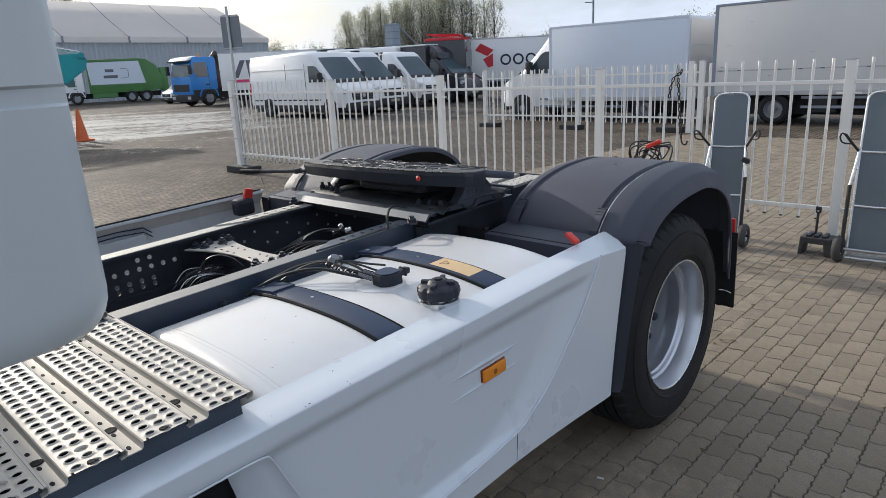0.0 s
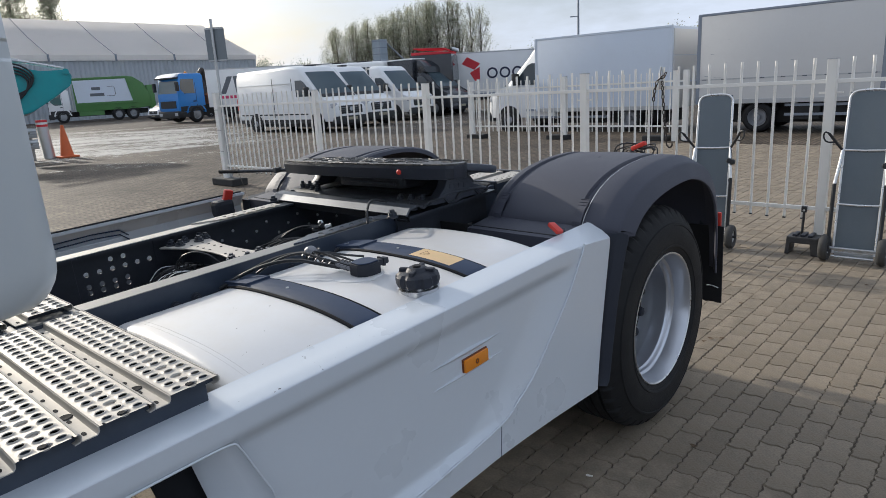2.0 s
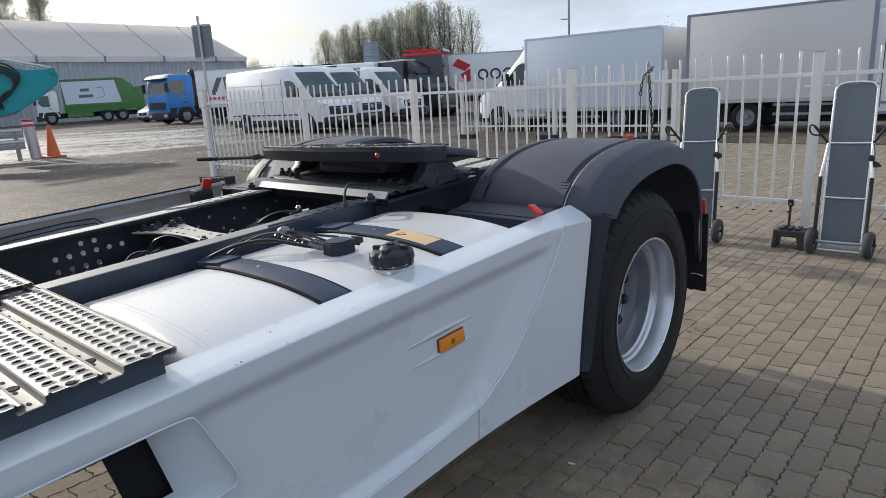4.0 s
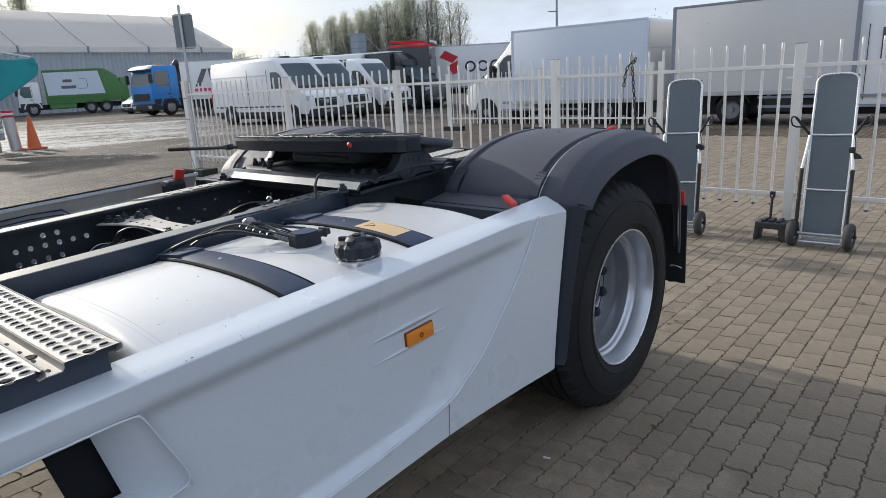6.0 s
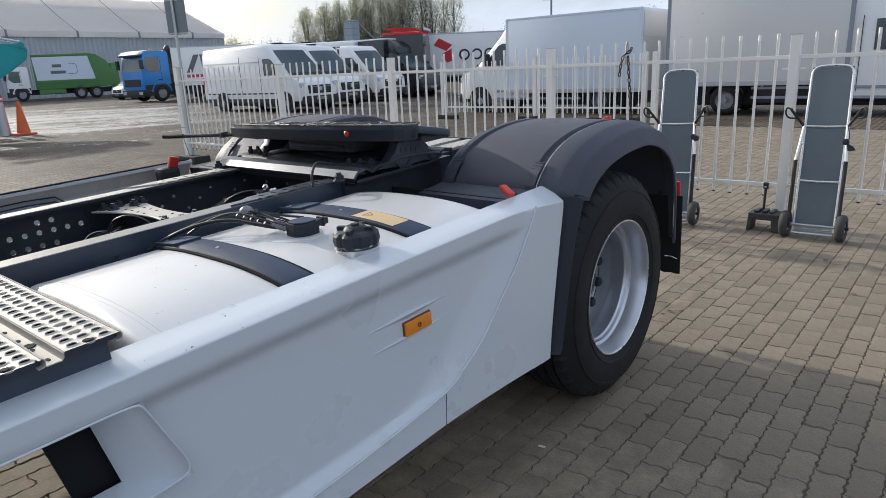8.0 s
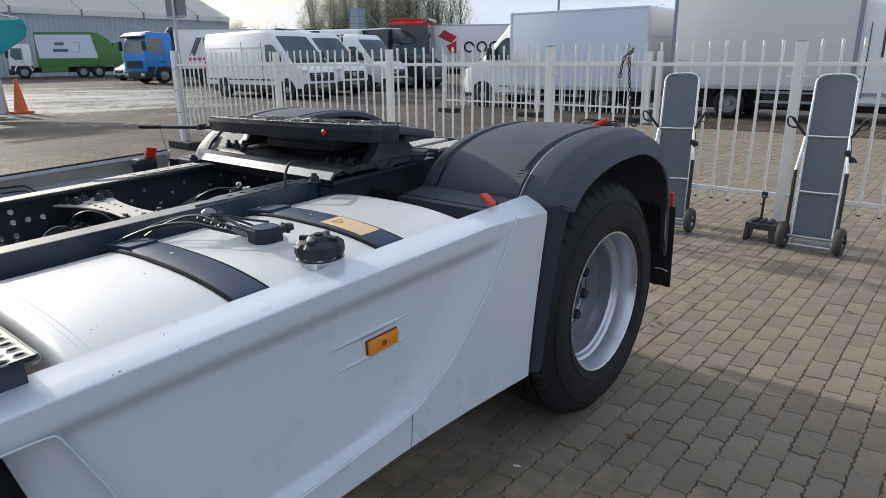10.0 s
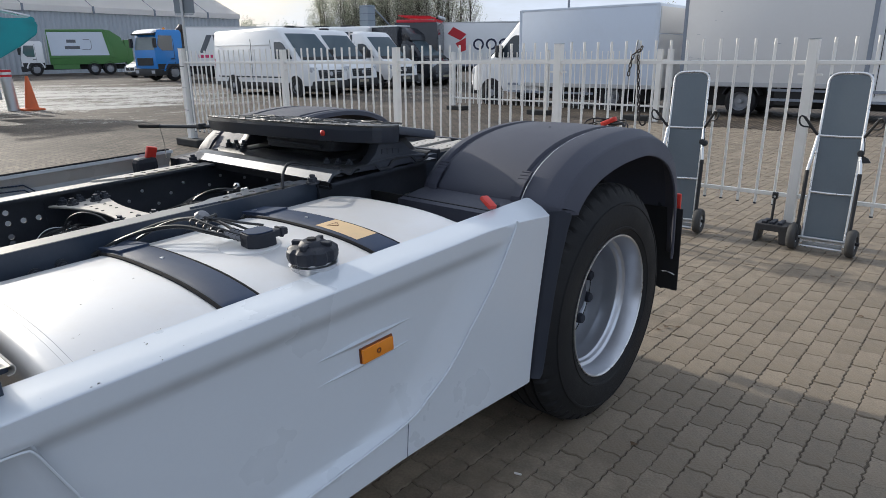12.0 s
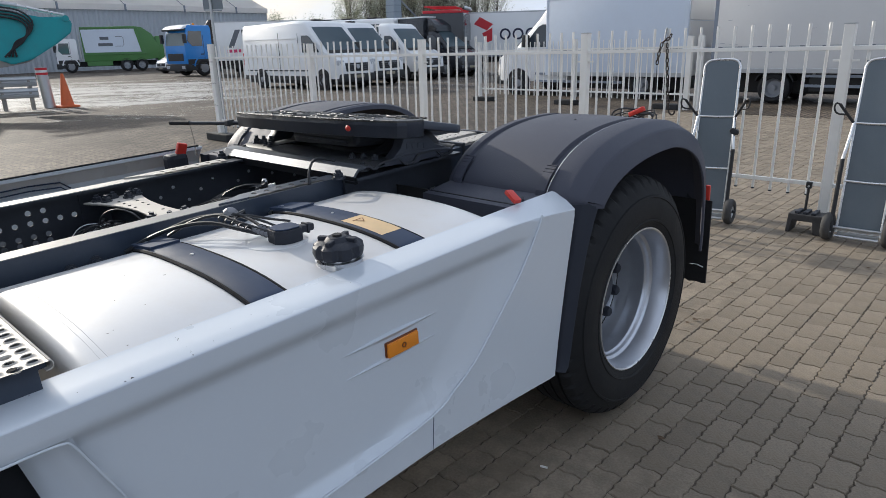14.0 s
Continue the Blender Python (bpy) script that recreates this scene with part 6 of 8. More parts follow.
part("upright", tube(bmesh.new(), [(-0.32, 2.66, 0), (-0.32, 2.66, 0.75), (-0.22, 2.66, 0.95)], 0.02, 8), black_frame, cart)
part("foot", new_box(-0.46, -0.10, 2.50, 2.84, 0, 0.05, bevel=0.01), black_frame, cart)
ri = random.Random(5)
for k in range(8):
    c = Vector((-0.20 + ri.uniform(-0.07, 0.07), 2.62 + ri.uniform(-0.05, 0.05), 0.845 + ri.uniform(-0.04, 0.05)))
    rr, tilt, wob = ri.uniform(0.08, 0.17), ri.uniform(-0.9, 0.9), ri.uniform(0.1, 0.35)
    loop = []
    for j in range(25):
        a = 2 * math.pi * j / 24
        u, w = rr * math.cos(a) * (1 + wob * math.sin(2 * a + k)), rr * 0.72 * math.sin(a) * (1 + wob * math.cos(3 * a + 2 * k))
        loop.append(c + Vector((u * math.cos(tilt) - w * math.sin(tilt), 0.04 * math.sin(2 * a + k), u * math.sin(tilt) * 0.7 + w * math.cos(tilt))))
    part("lead", tube(bmesh.new(), loop, 0.0065, 6), cable_black, cart, "coiled black lead", smooth=True)
bm = new_box(-0.07, 0.07, -0.022, 0.022, -0.02, 0.02, bevel=0.012)
bm.transform(Matrix.Translation((-0.15, 2.60, 0.972)) @ Matrix.Rotation(radians(-24), 4, "Y"))
part("clamp", bm, red_plastic, cart, "red plastic clamp", smooth=True)
part("clamp_jaw", tube(bmesh.new(), [(-0.15, 2.6, 0.95), (-0.03, 2.59, 0.965), (0.0, 2.59, 0.94)], 0.012, 8), cable_black, cart)

# ---- sign on the fence's end post, seen from its back ----
sign = thing("yard_sign", (FENCE_END + 0.09, FY + 0.03, 0), "grey metal sign seen from behind on a galvanised pole", "sign")
part("pole", cyl(bmesh.new(), (FENCE_END + 0.09, FY + 0.03, 0), (FENCE_END + 0.09, FY + 0.03, 2.92), 0.024, n=12), galvanised, sign, "galvanised pole", smooth=True)
bm = bmesh.new()
box(bm, -0.185, 0.185, -0.006, 0.006, -0.29, 0.29)
bmesh.ops.bevel(bm, geom=[e for e in bm.edges if abs(e.verts[0].co.y - e.verts[1].co.y) > 0.005], offset=0.03, segments=3, affect="EDGES")
SM = Matrix.Translation((FENCE_END + 0.10, FY + 0.07, 2.49)) @ Matrix.Rotation(radians(29), 4, "Z")
bm.transform(SM)
part("sign_plate", bm, surface("sign_back", (0.21, 0.235, 0.255), 0.45, 0.5, 0.08, 6, 90, 0.04), sign, "plain grey back of the sign plate")
for z in (-0.27, 0.27):
    bm = new_box(-0.18, 0.18, -0.016, -0.006, z - 0.012, z + 0.012)
    bm.transform(SM)
    part("sign_bracket", bm, galvanised, sign)

# ---- vehicles parked in the yard ----
body_white = surface("body_white", (0.80, 0.805, 0.81), 0.32, 0, 0.03, 1.2, 20, 0.0, (0.54, 0.53, 0.50), 0.18, 0.3)
box_white = surface("box_white", (0.64, 0.70, 0.79), 0.42, 0, 0.04, 0.7, 14, 0.02, (0.46, 0.45, 0.43), 0.25)
box_grey = surface("box_grey", (0.66, 0.655, 0.645), 0.5, 0, 0.04, 0.7, 14, 0.02, (0.40, 0.39, 0.37), 0.25)
box_edge = surface("box_edge", (0.26, 0.29, 0.34), 0.45, 0.3, 0.1, 2, 40, 0.02)
body_black = surface("body_black", (0.018, 0.020, 0.026), 0.22, 0, 0.2, 1.5, 30, 0.0, (0.05, 0.055, 0.065), 0.3, 0.4)
body_blue = surface("body_blue", (0.030, 0.22, 0.62), 0.35, 0, 0.08, 1.5, 30, 0.0, (0.06, 0.16, 0.32), 0.3, 0.3)
body_green = surface("body_green", (0.075, 0.205, 0.055), 0.42, 0, 0.1, 1.5, 30, 0.0, (0.08, 0.16, 0.05), 0.35)
body_teal = surface("body_teal", (0.020, 0.33, 0.36), 0.42, 0, 0.12, 3, 40, 0.03, (0.05, 0.20, 0.22), 0.4)
under_black = surface("under_black", (0.018, 0.018, 0.019), 0.7, 0, 0.3, 3, 40, 0.1)
trim_black = surface("trim_black", (0.022, 0.023, 0.025), 0.55, 0, 0.2, 4, 50, 0.05)
wheel_grey = surface("wheel_grey", (0.30, 0.31, 0.33), 0.45, 0.4, 0.1, 6, 60, 0.03)
window_glass = glass("window_glass", (0.045, 0.06, 0.075))
# windscreen glass: the reflected sky is put into these two base colours
sky_painted_glass = glass("sky_painted_glass", (0.30, 0.37, 0.38))
screen_glass = glass("screen_glass", (0.14, 0.195, 0.23))
lamp_clear = surface("lamp_clear", (0.55, 0.57, 0.60), 0.15, 0.2, 0.1, 10, 60, 0.0)
mark_grey = surface("mark_grey", (0.12, 0.13, 0.15), 0.5, 0, 0.05)
mark_navy = surface("mark_navy", (0.018, 0.024, 0.060), 0.5, 0, 0.05)
mark_red = surface("mark_red", (0.55, 0.022, 0.035), 0.5, 0, 0.05)
mark_pink = surface("mark_pink", (0.62, 0.06, 0.16), 0.5, 0, 0.05)


def road_wheel(parent, x, y, r, w, s, twin=False):
    m = Matrix.Translation((x, y, r)) @ Matrix.Rotation(radians(-90 * s), 4, "X")
    h = w / 2
    t = part("wheel", lathe(bmesh.new(), [(r * 0.62, -h), (r * 0.80, -h * 1.05), (r * 0.96, -h * 0.8), (r, -h * 0.3), (r, h * 0.3), (r * 0.96, h * 0.8), (r * 0.80, h * 1.05), (r * 0.62, h), (r * 0.58, h * 0.6)], 28, m), rubber, parent, smooth=35)
    part("rim", lathe(bmesh.new(), [(r * 0.60, h), (r * 0.56, h * 0.7), (r * 0.45, h * (0.2 if twin else 0.8)), (r * 0.18, h * (0.2 if twin else 0.9)), (r * 0.15, h * 1.0), (0, h * 1.0)], 20, m), wheel_grey, t, smooth=35)
    return t


VAN_TOP = [(-3.60, 2.42), (-3.50, 2.58), (0.2, 2.65), (0.85, 2.60), (1.04, 2.49), (1.20, 2.30), (2.10, 1.46), (2.22, 1.37), (2.35, 1.31), (2.58, 1.21), (2.74, 1.14), (2.84, 0.98), (2.88, 0.72), (2.86, 0.44)]


def van_section(x, top, w=0.99, low=0.42):
    """Half-outline of the bodywork across at x, from the sill to the roof's middle."""
    nose = max(0.0, (x - 2.3) / 0.6)
    ww = w * (1 - 0.20 * nose ** 2)
    if x < -3.4:
        ww *= 0.98
    t = max(top, low + 0.03)
    pts = [(ww * 0.97, low), (ww, min(low + 0.14, t - 0.015)), (ww, min(1.05, t - 0.012)), (ww * 0.985, min(1.40, t - 0.010)), (ww * 0.93, t - min(0.14, 0.4 * (t - low))), (ww * 0.885, t - min(0.05, 0.15 * (t - low))), (ww * 0.80, t - 0.008), (ww * 0.4, t)]
    return [(x, y, z) for y, z in pts] + [(x, -y, z) for y, z in pts[::-1]]


def tops_between(x0):
    """The van's roof line from x0 to the nose."""
    out = []
    for (xa, za), (xb, zb) in zip(VAN_TOP, VAN_TOP[1:]):
        if xb <= x0:
            continue
        if xa < x0:
            out.append((x0, za + (zb - za) * (x0 - xa) / (xb - xa)))
        else:
            out.append((xa, za))
        n = max(1, int((xb - xa) / 0.12)) if xa > 0.9 else 1
        for k in range(1, n):
            out.append((xa + (xb - xa) * k / n, za + (zb - za) * k / n))
    return out + [VAN_TOP[-1]]


def van_front(t, paint, x0, grille=True):
    """Bodywork from x0 to the nose, with glass, lamps, mirrors and bumper."""
    secs = [van_section(x, z) for x, z in tops_between(x0)]
    part("body", loft(bmesh.new(), secs), paint, t, smooth=38)
    # windscreen lying on the slope
    a, b = Vector((1.14, 0, 2.36)), Vector((2.11, 0, 1.452))
    nrm = Vector((0.682, 0, 0.731)).normalized()
    bm = bmesh.new()
    vs = []
    for p, hw in ((a, 0.76), (b, 0.84)):
        for k in range(7):
            u = -1 + 2 * k / 6
            vs.append(bm.verts.new(p + nrm * (0.030 - 0.012 * u * u) + Vector((-0.02 * u * u, u * hw, 0))))
    for k in range(6):
        bm.faces.new((vs[k], vs[k + 1], vs[k + 8], vs[k + 7]))
    bmesh.ops.solidify(bm, geom=bm.faces, thickness=0.02)
    part("windscreen", bm, screen_glass, t, "windscreen with pale sky reflection put into its colour", smooth=True)
    for s in (1, -1):
        bm = bmesh.new()
        prism(bm, [(0.72, 1.42), (1.78, 1.42), (1.70, 1.52), (1.22, 2.00), (1.08, 2.06), (0.72, 2.06)], "y", s * 0.955, s * 0.995, 0.012)
        part("door_window", bm, window_glass, t, "dark door window")
        part("wing_mirror", new_box(1.50, 1.66, s * 1.02, s * 1.24, 1.42, 1.78, bevel=0.04), trim_black, t, "black wing mirror", smooth=True)
        part("headlamp", new_box(2.52, 2.80, s * 0.62, s * 0.90, 0.92, 1.10, bevel=0.03), lamp_clear, t, "clear headlamp", smooth=True)
        part("door_seam", new_box(0.47, 0.485, s * 0.985, s * 0.997, 0.55, 2.15), trim_black, t)
    if grille:
        gri = part("grille", new_box(2.74, 2.888, -0.60, 0.60, 0.68, 1.00, bevel=0.03), trim_black, t, "black grille", smooth=True)
        for k in range(3):
            part("grille_bar", new_box(2.87, 2.896, -0.52, 0.52, 0.755 + 0.085 * k, 0.767 + 0.085 * k, bevel=0.004), mark_grey if k < 2 else lamp_clear, gri, "grille bar")
        part("badge", lathe(bmesh.new(), [(0.085, 0), (0.08, 0.012), (0, 0.014)], 16, Matrix.Translation((2.888, 0, 0.86)) @ Matrix.Rotation(radians(90), 4, "Y")), lamp_clear, gri, "plain round badge")
    part("wiper_cowl", prism(bmesh.new(), [(2.095, 1.455), (2.215, 1.370), (2.235, 1.390), (2.12, 1.495)], "y", -0.84, 0.84, 0.004), trim_black, t, "black cowl below the windscreen")
    part("roof_vent", new_box(0.35, 0.62, -0.18, 0.18, 2.62, 2.69, bevel=0.02), trim_black, t) if x0 < -1 else None
    part("bumper", new_box(2.62, 2.93, -0.86, 0.86, 0.30, 0.60, bevel=0.06), trim_black if grille else paint, t, "front bumper", smooth=True)
    part("number_plate", new_box(2.925, 2.935, -0.26, 0.26, 0.44, 0.55), surface("plate_pale", (0.30, 0.27, 0.19), 0.5), t, "plain pale plate")


def arch_liner(t, x, r=0.43, low=0.0):
    for s in (1, -1):
        bm = bmesh.new()
        lathe(bm, [(0, 0), (r, 0), (r, 0.03), (0, 0.03)], 28, Matrix.Translation((x, s * 0.972, 0.37)) @ Matrix.Rotation(radians(-90 * s), 4, "X"))
        part("wheel_arch", bm, under_black, t, "dark wheel arch")


def panel_van(at, label, paint=None):
    t = thing("panel_van", (0, 0, 0), label, "van", "vans parked in a row")
    van_front(t, paint or body_white, -3.60)
    for x in (1.95, -2.25):
        arch_liner(t, x)
        for s in (1, -1):
            road_wheel(t, x, s * 0.90, 0.36, 0.24, s)
    for s in (1, -1):
        part("sill_strip", new_box(-3.5, 2.3, s * 0.965, s * 0.996, 0.36, 0.52, bevel=0.01), trim_black, t, "black sill strip")
        part("side_strip", new_box(-3.3, 1.4, s * 0.985, s * 1.003, 0.70, 0.75, bevel=0.01), trim_black, t, "black rubbing strip")
        part("panel_bead", new_box(-3.4, 0.35, s * 0.955, s * 0.985, 1.95, 1.985, bevel=0.008), paint or body_white, t)
        part("sliding_seam", new_box(-0.85, -0.838, s * 0.98, s * 0.996, 0.6, 2.2), trim_black, t)
        part("rear_lamp", new_box(-3.62, -3.55, s * 0.86, s * 0.98, 0.95, 1.45, bevel=0.02), red_plastic, t, "red rear lamp")
    part("underbody", new_box(-3.4, 2.7, -0.85, 0.85, 0.22, 0.44), under_black, t)
    t.matrix_basis = at
    return t


def light_lorry(at, label, box_span, box_h, box_mat, edge, floor=0.72, group="", deflector=True, wheels=(-2.2,), cabless=False):
    """A box body on a van cab; box_span: its ends along the chassis."""
    t = thing("box_lorry", (0, 0, 0), label, "lorry", group)
    van_front(t, body_white, 0.25)
    b0, b1 = box_span
    bx = part("box_body", new_box(b0, b1, -1.08, 1.08, floor, box_h, bevel=0.025), box_mat, t, "plain pale box body", smooth=True)
    for s in (1, -1):
        for x in (b0 + 0.03, b1 - 0.03):
            part("corner_post", new_box(x - 0.045, x + 0.045, s * 1.04, s * 1.092, floor, box_h, bevel=0.012), edge, bx, "metal corner post")
        part("floor_rail", new_box(b0, b1, s * 1.06, s * 1.088, floor - 0.01, floor + 0.10, bevel=0.008), galvanised, bx, "metal floor rail")
        part("roof_rail", new_box(b0, b1, s * 1.04, s * 1.09, box_h - 0.05, box_h + 0.012, bevel=0.012), edge, bx, "metal roof rail")
        part("lashing_strip", new_box(b0 + 0.1, b1 - 0.1, s * 1.078, s * 1.086, 1.30, 1.33), galvanised, bx)
        n = 9
        for k in range(n):
            x = b0 + 0.2 + (b1 - b0 - 0.4) * k / (n - 1)
            part("marker", new_box(x - 0.05, x + 0.05, s * 1.082, s * 1.092, 1.305, 1.325), mark_grey, bx)
    for k, z in enumerate((floor + 0.02, floor + 0.72, floor + 1.40)):
        part("shutter_panel", new_box(b0 - 0.02, b0 + 0.005, -1.0, 1.0, z, z + 0.66, bevel=0.006), box_grey, bx, "rear door panel")
    if deflector:
        part("roof_fairing", prism(bmesh.new(), [(0.5, 2.48), (1.15, 2.48), (0.62, box_h - 0.12), (0.5, box_h - 0.1)], "y", -0.8, 0.8, 0.04), body_white, t, "white roof fairing", smooth=True)
    part("chassis", new_box(b0 + 0.1, 2.0, -0.42, 0.42, 0.40, floor), under_black, t, "black chassis")
    for s in (1, -1):
        road_wheel(t, 1.95, s * 0.90, 0.36, 0.24, s)
        for x in wheels:
            road_wheel(t, x, s * 0.88, 0.37, 0.34, s, True)
            part("mudwing", sheet(bmesh.new(), arc(x, 0.37, 0.44, 160, 20, 10), "y", s * 0.70, s * 1.05, 0.02), trim_black, t, "black mudwing")
        part("side_guard", new_box(wheels[0] + 0.6, 1.3, s * 0.98, s * 1.02, 0.62, 0.68), box_edge, t, "metal side guard")
        part("side_guard", new_box(wheels[0] + 0.6, 1.3, s * 0.98, s * 1.02, 0.40, 0.46), box_edge, t, "metal side guard")
        for x in (wheels[0] + 0.8, 0.2):
            part("guard_stay", new_box(x, x + 0.05, s * 0.90, s * 0.98, 0.38, floor), galvanised, t)
    part("underbody", new_box(b0 + 0.3, 1.2, -0.62, 0.62, 0.22, floor - 0.02, bevel=0.04), under_black, t, "dark underbody")
    part("battery_box", new_box(wheels[0] + 0.75, wheels[0] + 1.35, -1.0, -0.6, 0.30, floor - 0.04, bevel=0.02), under_black, t, "black battery box")
    arch_liner(t, 1.95)
    part("tank_box", new_box(-0.9, 0.1, -0.90, -0.5, 0.38, 0.68, bevel=0.03), under_black, t)
    t.matrix_basis = at
    return t


def heading(x, y, dx, dy):
    return pose(x, y, 0, 0, 0, math.degrees(math.atan2(dy, dx)))


# a row of white vans with their noses in one line
VD = Vector((0.93, 0.367)).normalized()
VN = Vector((-VD.y, VD.x))
VH = Vector((1.0, 0.02)).normalized()   # the vans stand slightly askew to their row


def in_row(k, ahead=0.0):
    p = Vector((-18.52, 13.62)) + VN * (1.0 + 2.9 * k) - VH * (1.95 - ahead)
    return heading(p.x, p.y, VH.x, VH.y)


panel_van(in_row(0), "white high-roofed panel van, dusty, parked in a row")
panel_van(in_row(1, -0.05), "white high-roofed panel van with a dark grille")

# a white pick-up with a drop-side bed
pk_t = thing("pickup_lorry", (0, 0, 0), "white pick-up lorry with a low metal bed and ladder rack", "lorry")
van_front(pk_t, body_white, 0.30)
part("bed_floor", new_box(-3.0, 0.1, -1.0, 1.0, 0.78, 0.86), galvanised, pk_t, "metal bed floor")
for s in (1, -1):
    part("bed_side", new_box(-3.0, 0.1, s * 0.97, s * 1.02, 0.86, 1.25, bevel=0.01), galvanised, pk_t, "ribbed metal bed side")
    road_wheel(pk_t, 1.95, s * 0.90, 0.36, 0.24, s)
    road_wheel(pk_t, -1.85, s * 0.88, 0.36, 0.30, s, True)
    part("rack_post", new_box(0.06, 0.12, s * 0.90, s * 0.96, 0.86, 2.62), galvanised, pk_t, "upright of the ladder rack")
part("rack_bar", new_box(0.06, 0.12, -0.96, 0.96, 2.50, 2.56), galvanised, pk_t)
part("headboard", new_box(0.05, 0.10, -0.95, 0.95, 0.86, 2.1), galvanised, pk_t, "metal mesh headboard")
part("chassis", new_box(-2.9, 2.0, -0.4, 0.4, 0.4, 0.78), under_black, pk_t)
arch_liner(pk_t, 1.95)
pk_t.matrix_basis = in_row(2.25, 0.55)

# dark horsebox-like lorry beyond the vans
bt = thing("dark_box_lorry", (0, 0, 0), "glossy black box lorry with a curved cab and dark glass", "lorry")
van_front(bt, body_black, 0.0, False)
part("box_body", new_box(-5.2, 0.6, -1.15, 1.15, 0.75, 2.95, bevel=0.06), body_black, bt, "glossy black box body", smooth=True)
part("roof_edge", new_box(-5.2, 0.65, -1.17, 1.17, 2.93, 3.0, bevel=0.02), body_white, bt, "thin pale roof edge")
part("cab_roof", prism(bmesh.new(), [(0.4, 2.2), (1.35, 2.25), (1.30, 2.55), (0.95, 2.85), (0.4, 2.95)], "y", -0.95, 0.95, 0.08), body_black, bt, "rounded black cab roof", smooth=True)
for s in (1, -1):
    for x in (1.95, -2.6):
        road_wheel(bt, x, s * 0.92, 0.40, 0.28, s)
    part("side_window", new_box(-4.6, -3.2, s * 1.145, s * 1.16, 1.9, 2.5, bevel=0.005), window_glass, bt, "dark side window")
part("chassis", new_box(-5.0, 2.2, -0.5, 0.5, 0.4, 0.75), under_black, bt)
bt.matrix_basis = in_row(3.45, 1.55)

# pale motor home roof behind the vans
mh_ = thing("motor_home", (0, 0, 0), "white motor home with a rounded roof and roof hatches", "motor home")
part("body", new_box(-3.3, 3.0, -1.15, 1.15, 0.5, 3.0, bevel=0.18, seg=4), body_white, mh_, "white rounded body", smooth=True)
for k in range(3):
    part("roof_hatch", new_box(-2.2 + 1.6 * k, -1.6 + 1.6 * k, -0.35, 0.35, 3.0, 3.1, bevel=0.03), trim_black, mh_)
for s in (1, -1):
    part("side_window", new_box(-3.0, 2.6, s * 1.13, s * 1.16, 1.6, 2.72, bevel=0.005), window_glass, mh_, "dark side window")
    for x in (-1.9, 2.0):
        road_wheel(mh_, x, s * 1.0, 0.36, 0.25, s)
part("windscreen", new_box(2.95, 3.02, -1.0, 1.0, 1.4, 2.5, bevel=0.005), window_glass, mh_)
mh_.matrix_basis = heading(-27.2, 22.2, VD.x, VD.y)

# tow lorry's red roof with a lamp bar
tw = thing("recovery_lorry", (0, 0, 0), "black lorry with a red roof pod and a bar of lamps", "lorry")
part("body", new_box(-0.3, 2.0, -1.2, 1.2, 0.6, 3.16, bevel=0.08), body_black, tw, "black painted body", smooth=True)
part("roof_pod", prism(bmesh.new(), [(-0.2, 3.16), (1.95, 3.16), (1.90, 3.24), (1.3, 3.30), (-0.2, 3.30)], "y", -1.1, 1.1, 0.03), mark_red, tw, "red roof pod", smooth=True)
for y in (-1.05, -0.35, 0.35, 1.05):
    part("roof_bar", tube(bmesh.new(), [(1.9, y, 3.26), (1.6, y, 3.44), (-0.1, y, 3.50)], 0.03, 6), mark_red, tw, "red tubular roof bar", smooth=True)
part("roof_bar", tube(bmesh.new(), [(0.2, -1.1, 3.50), (0.2, 1.1, 3.50)], 0.035, 6), mark_red, tw, "red tubular roof bar", smooth=True)
bar = part("lamp_bar", new_box(1.92, 2.02, -1.15, 1.15, 3.30, 3.38, bevel=0.02), trim_black, tw, "black lamp bar")
for k in range(6):
    part("spot_lamp", lathe(bmesh.new(), [(0.09, 0), (0.09, 0.06), (0, 0.08)], 14, Matrix.Translation((2.0, -0.95 + 0.38 * k, 3.40)) @ Matrix.Rotation(radians(90), 4, "Y")), lamp_clear, bar, "round spot lamp")
part("cab_glass", new_box(1.98, 2.03, -1.1, 1.1, 1.8, 2.7), window_glass, tw)
for s in (1, -1):
    for x in (1.3, 0.2):
        road_wheel(tw, x, s * 1.05, 0.48, 0.3, s)
tw.matrix_basis = heading(-23.4, 24.4, 0.85, 0.52)

# white parcel trailer with a red and dark mark on its side; the mark is plain shapes
D1, D2 = Vector((-23.75, 24.84)), Vector((-14.9, 31.8))
dd = (D2 - D1).normalized()
tr = thing("parcel_trailer", (0, 0, 0), "white box trailer with a red and navy mark on its side", "trailer")
LN = (D2 - D1).length
part("box_body", new_box(0, LN, 0, 2.45, 0.95, 3.22, bevel=0.03), body_white, tr, "white box body", smooth=True)
part("roof_rail", new_box(-0.01, LN + 0.01, -0.01, 2.46, 3.17, 3.24, bevel=0.01), galvanised, tr, "metal roof rail")
part("skirt_rail", new_box(0, LN, -0.01, 2.46, 0.90, 1.0), box_edge, tr)


def flat_mark(parent, x0, x1, z0, z1, mat_, name="side_mark", skew=0.0, label="", y=-0.006):
    bm = bmesh.new()
    prism(bm, [(x0, z0), (x1, z0), (x1 + skew, z1), (x0 + skew, z1)], "y", y, y + 0.006)
    return part(name, bm, mat_, parent, label)


def lozenge(parent, pts, mat_, label=""):
    return part("side_mark", prism(bmesh.new(), pts, "y", -0.012, -0.004), mat_, parent, label)


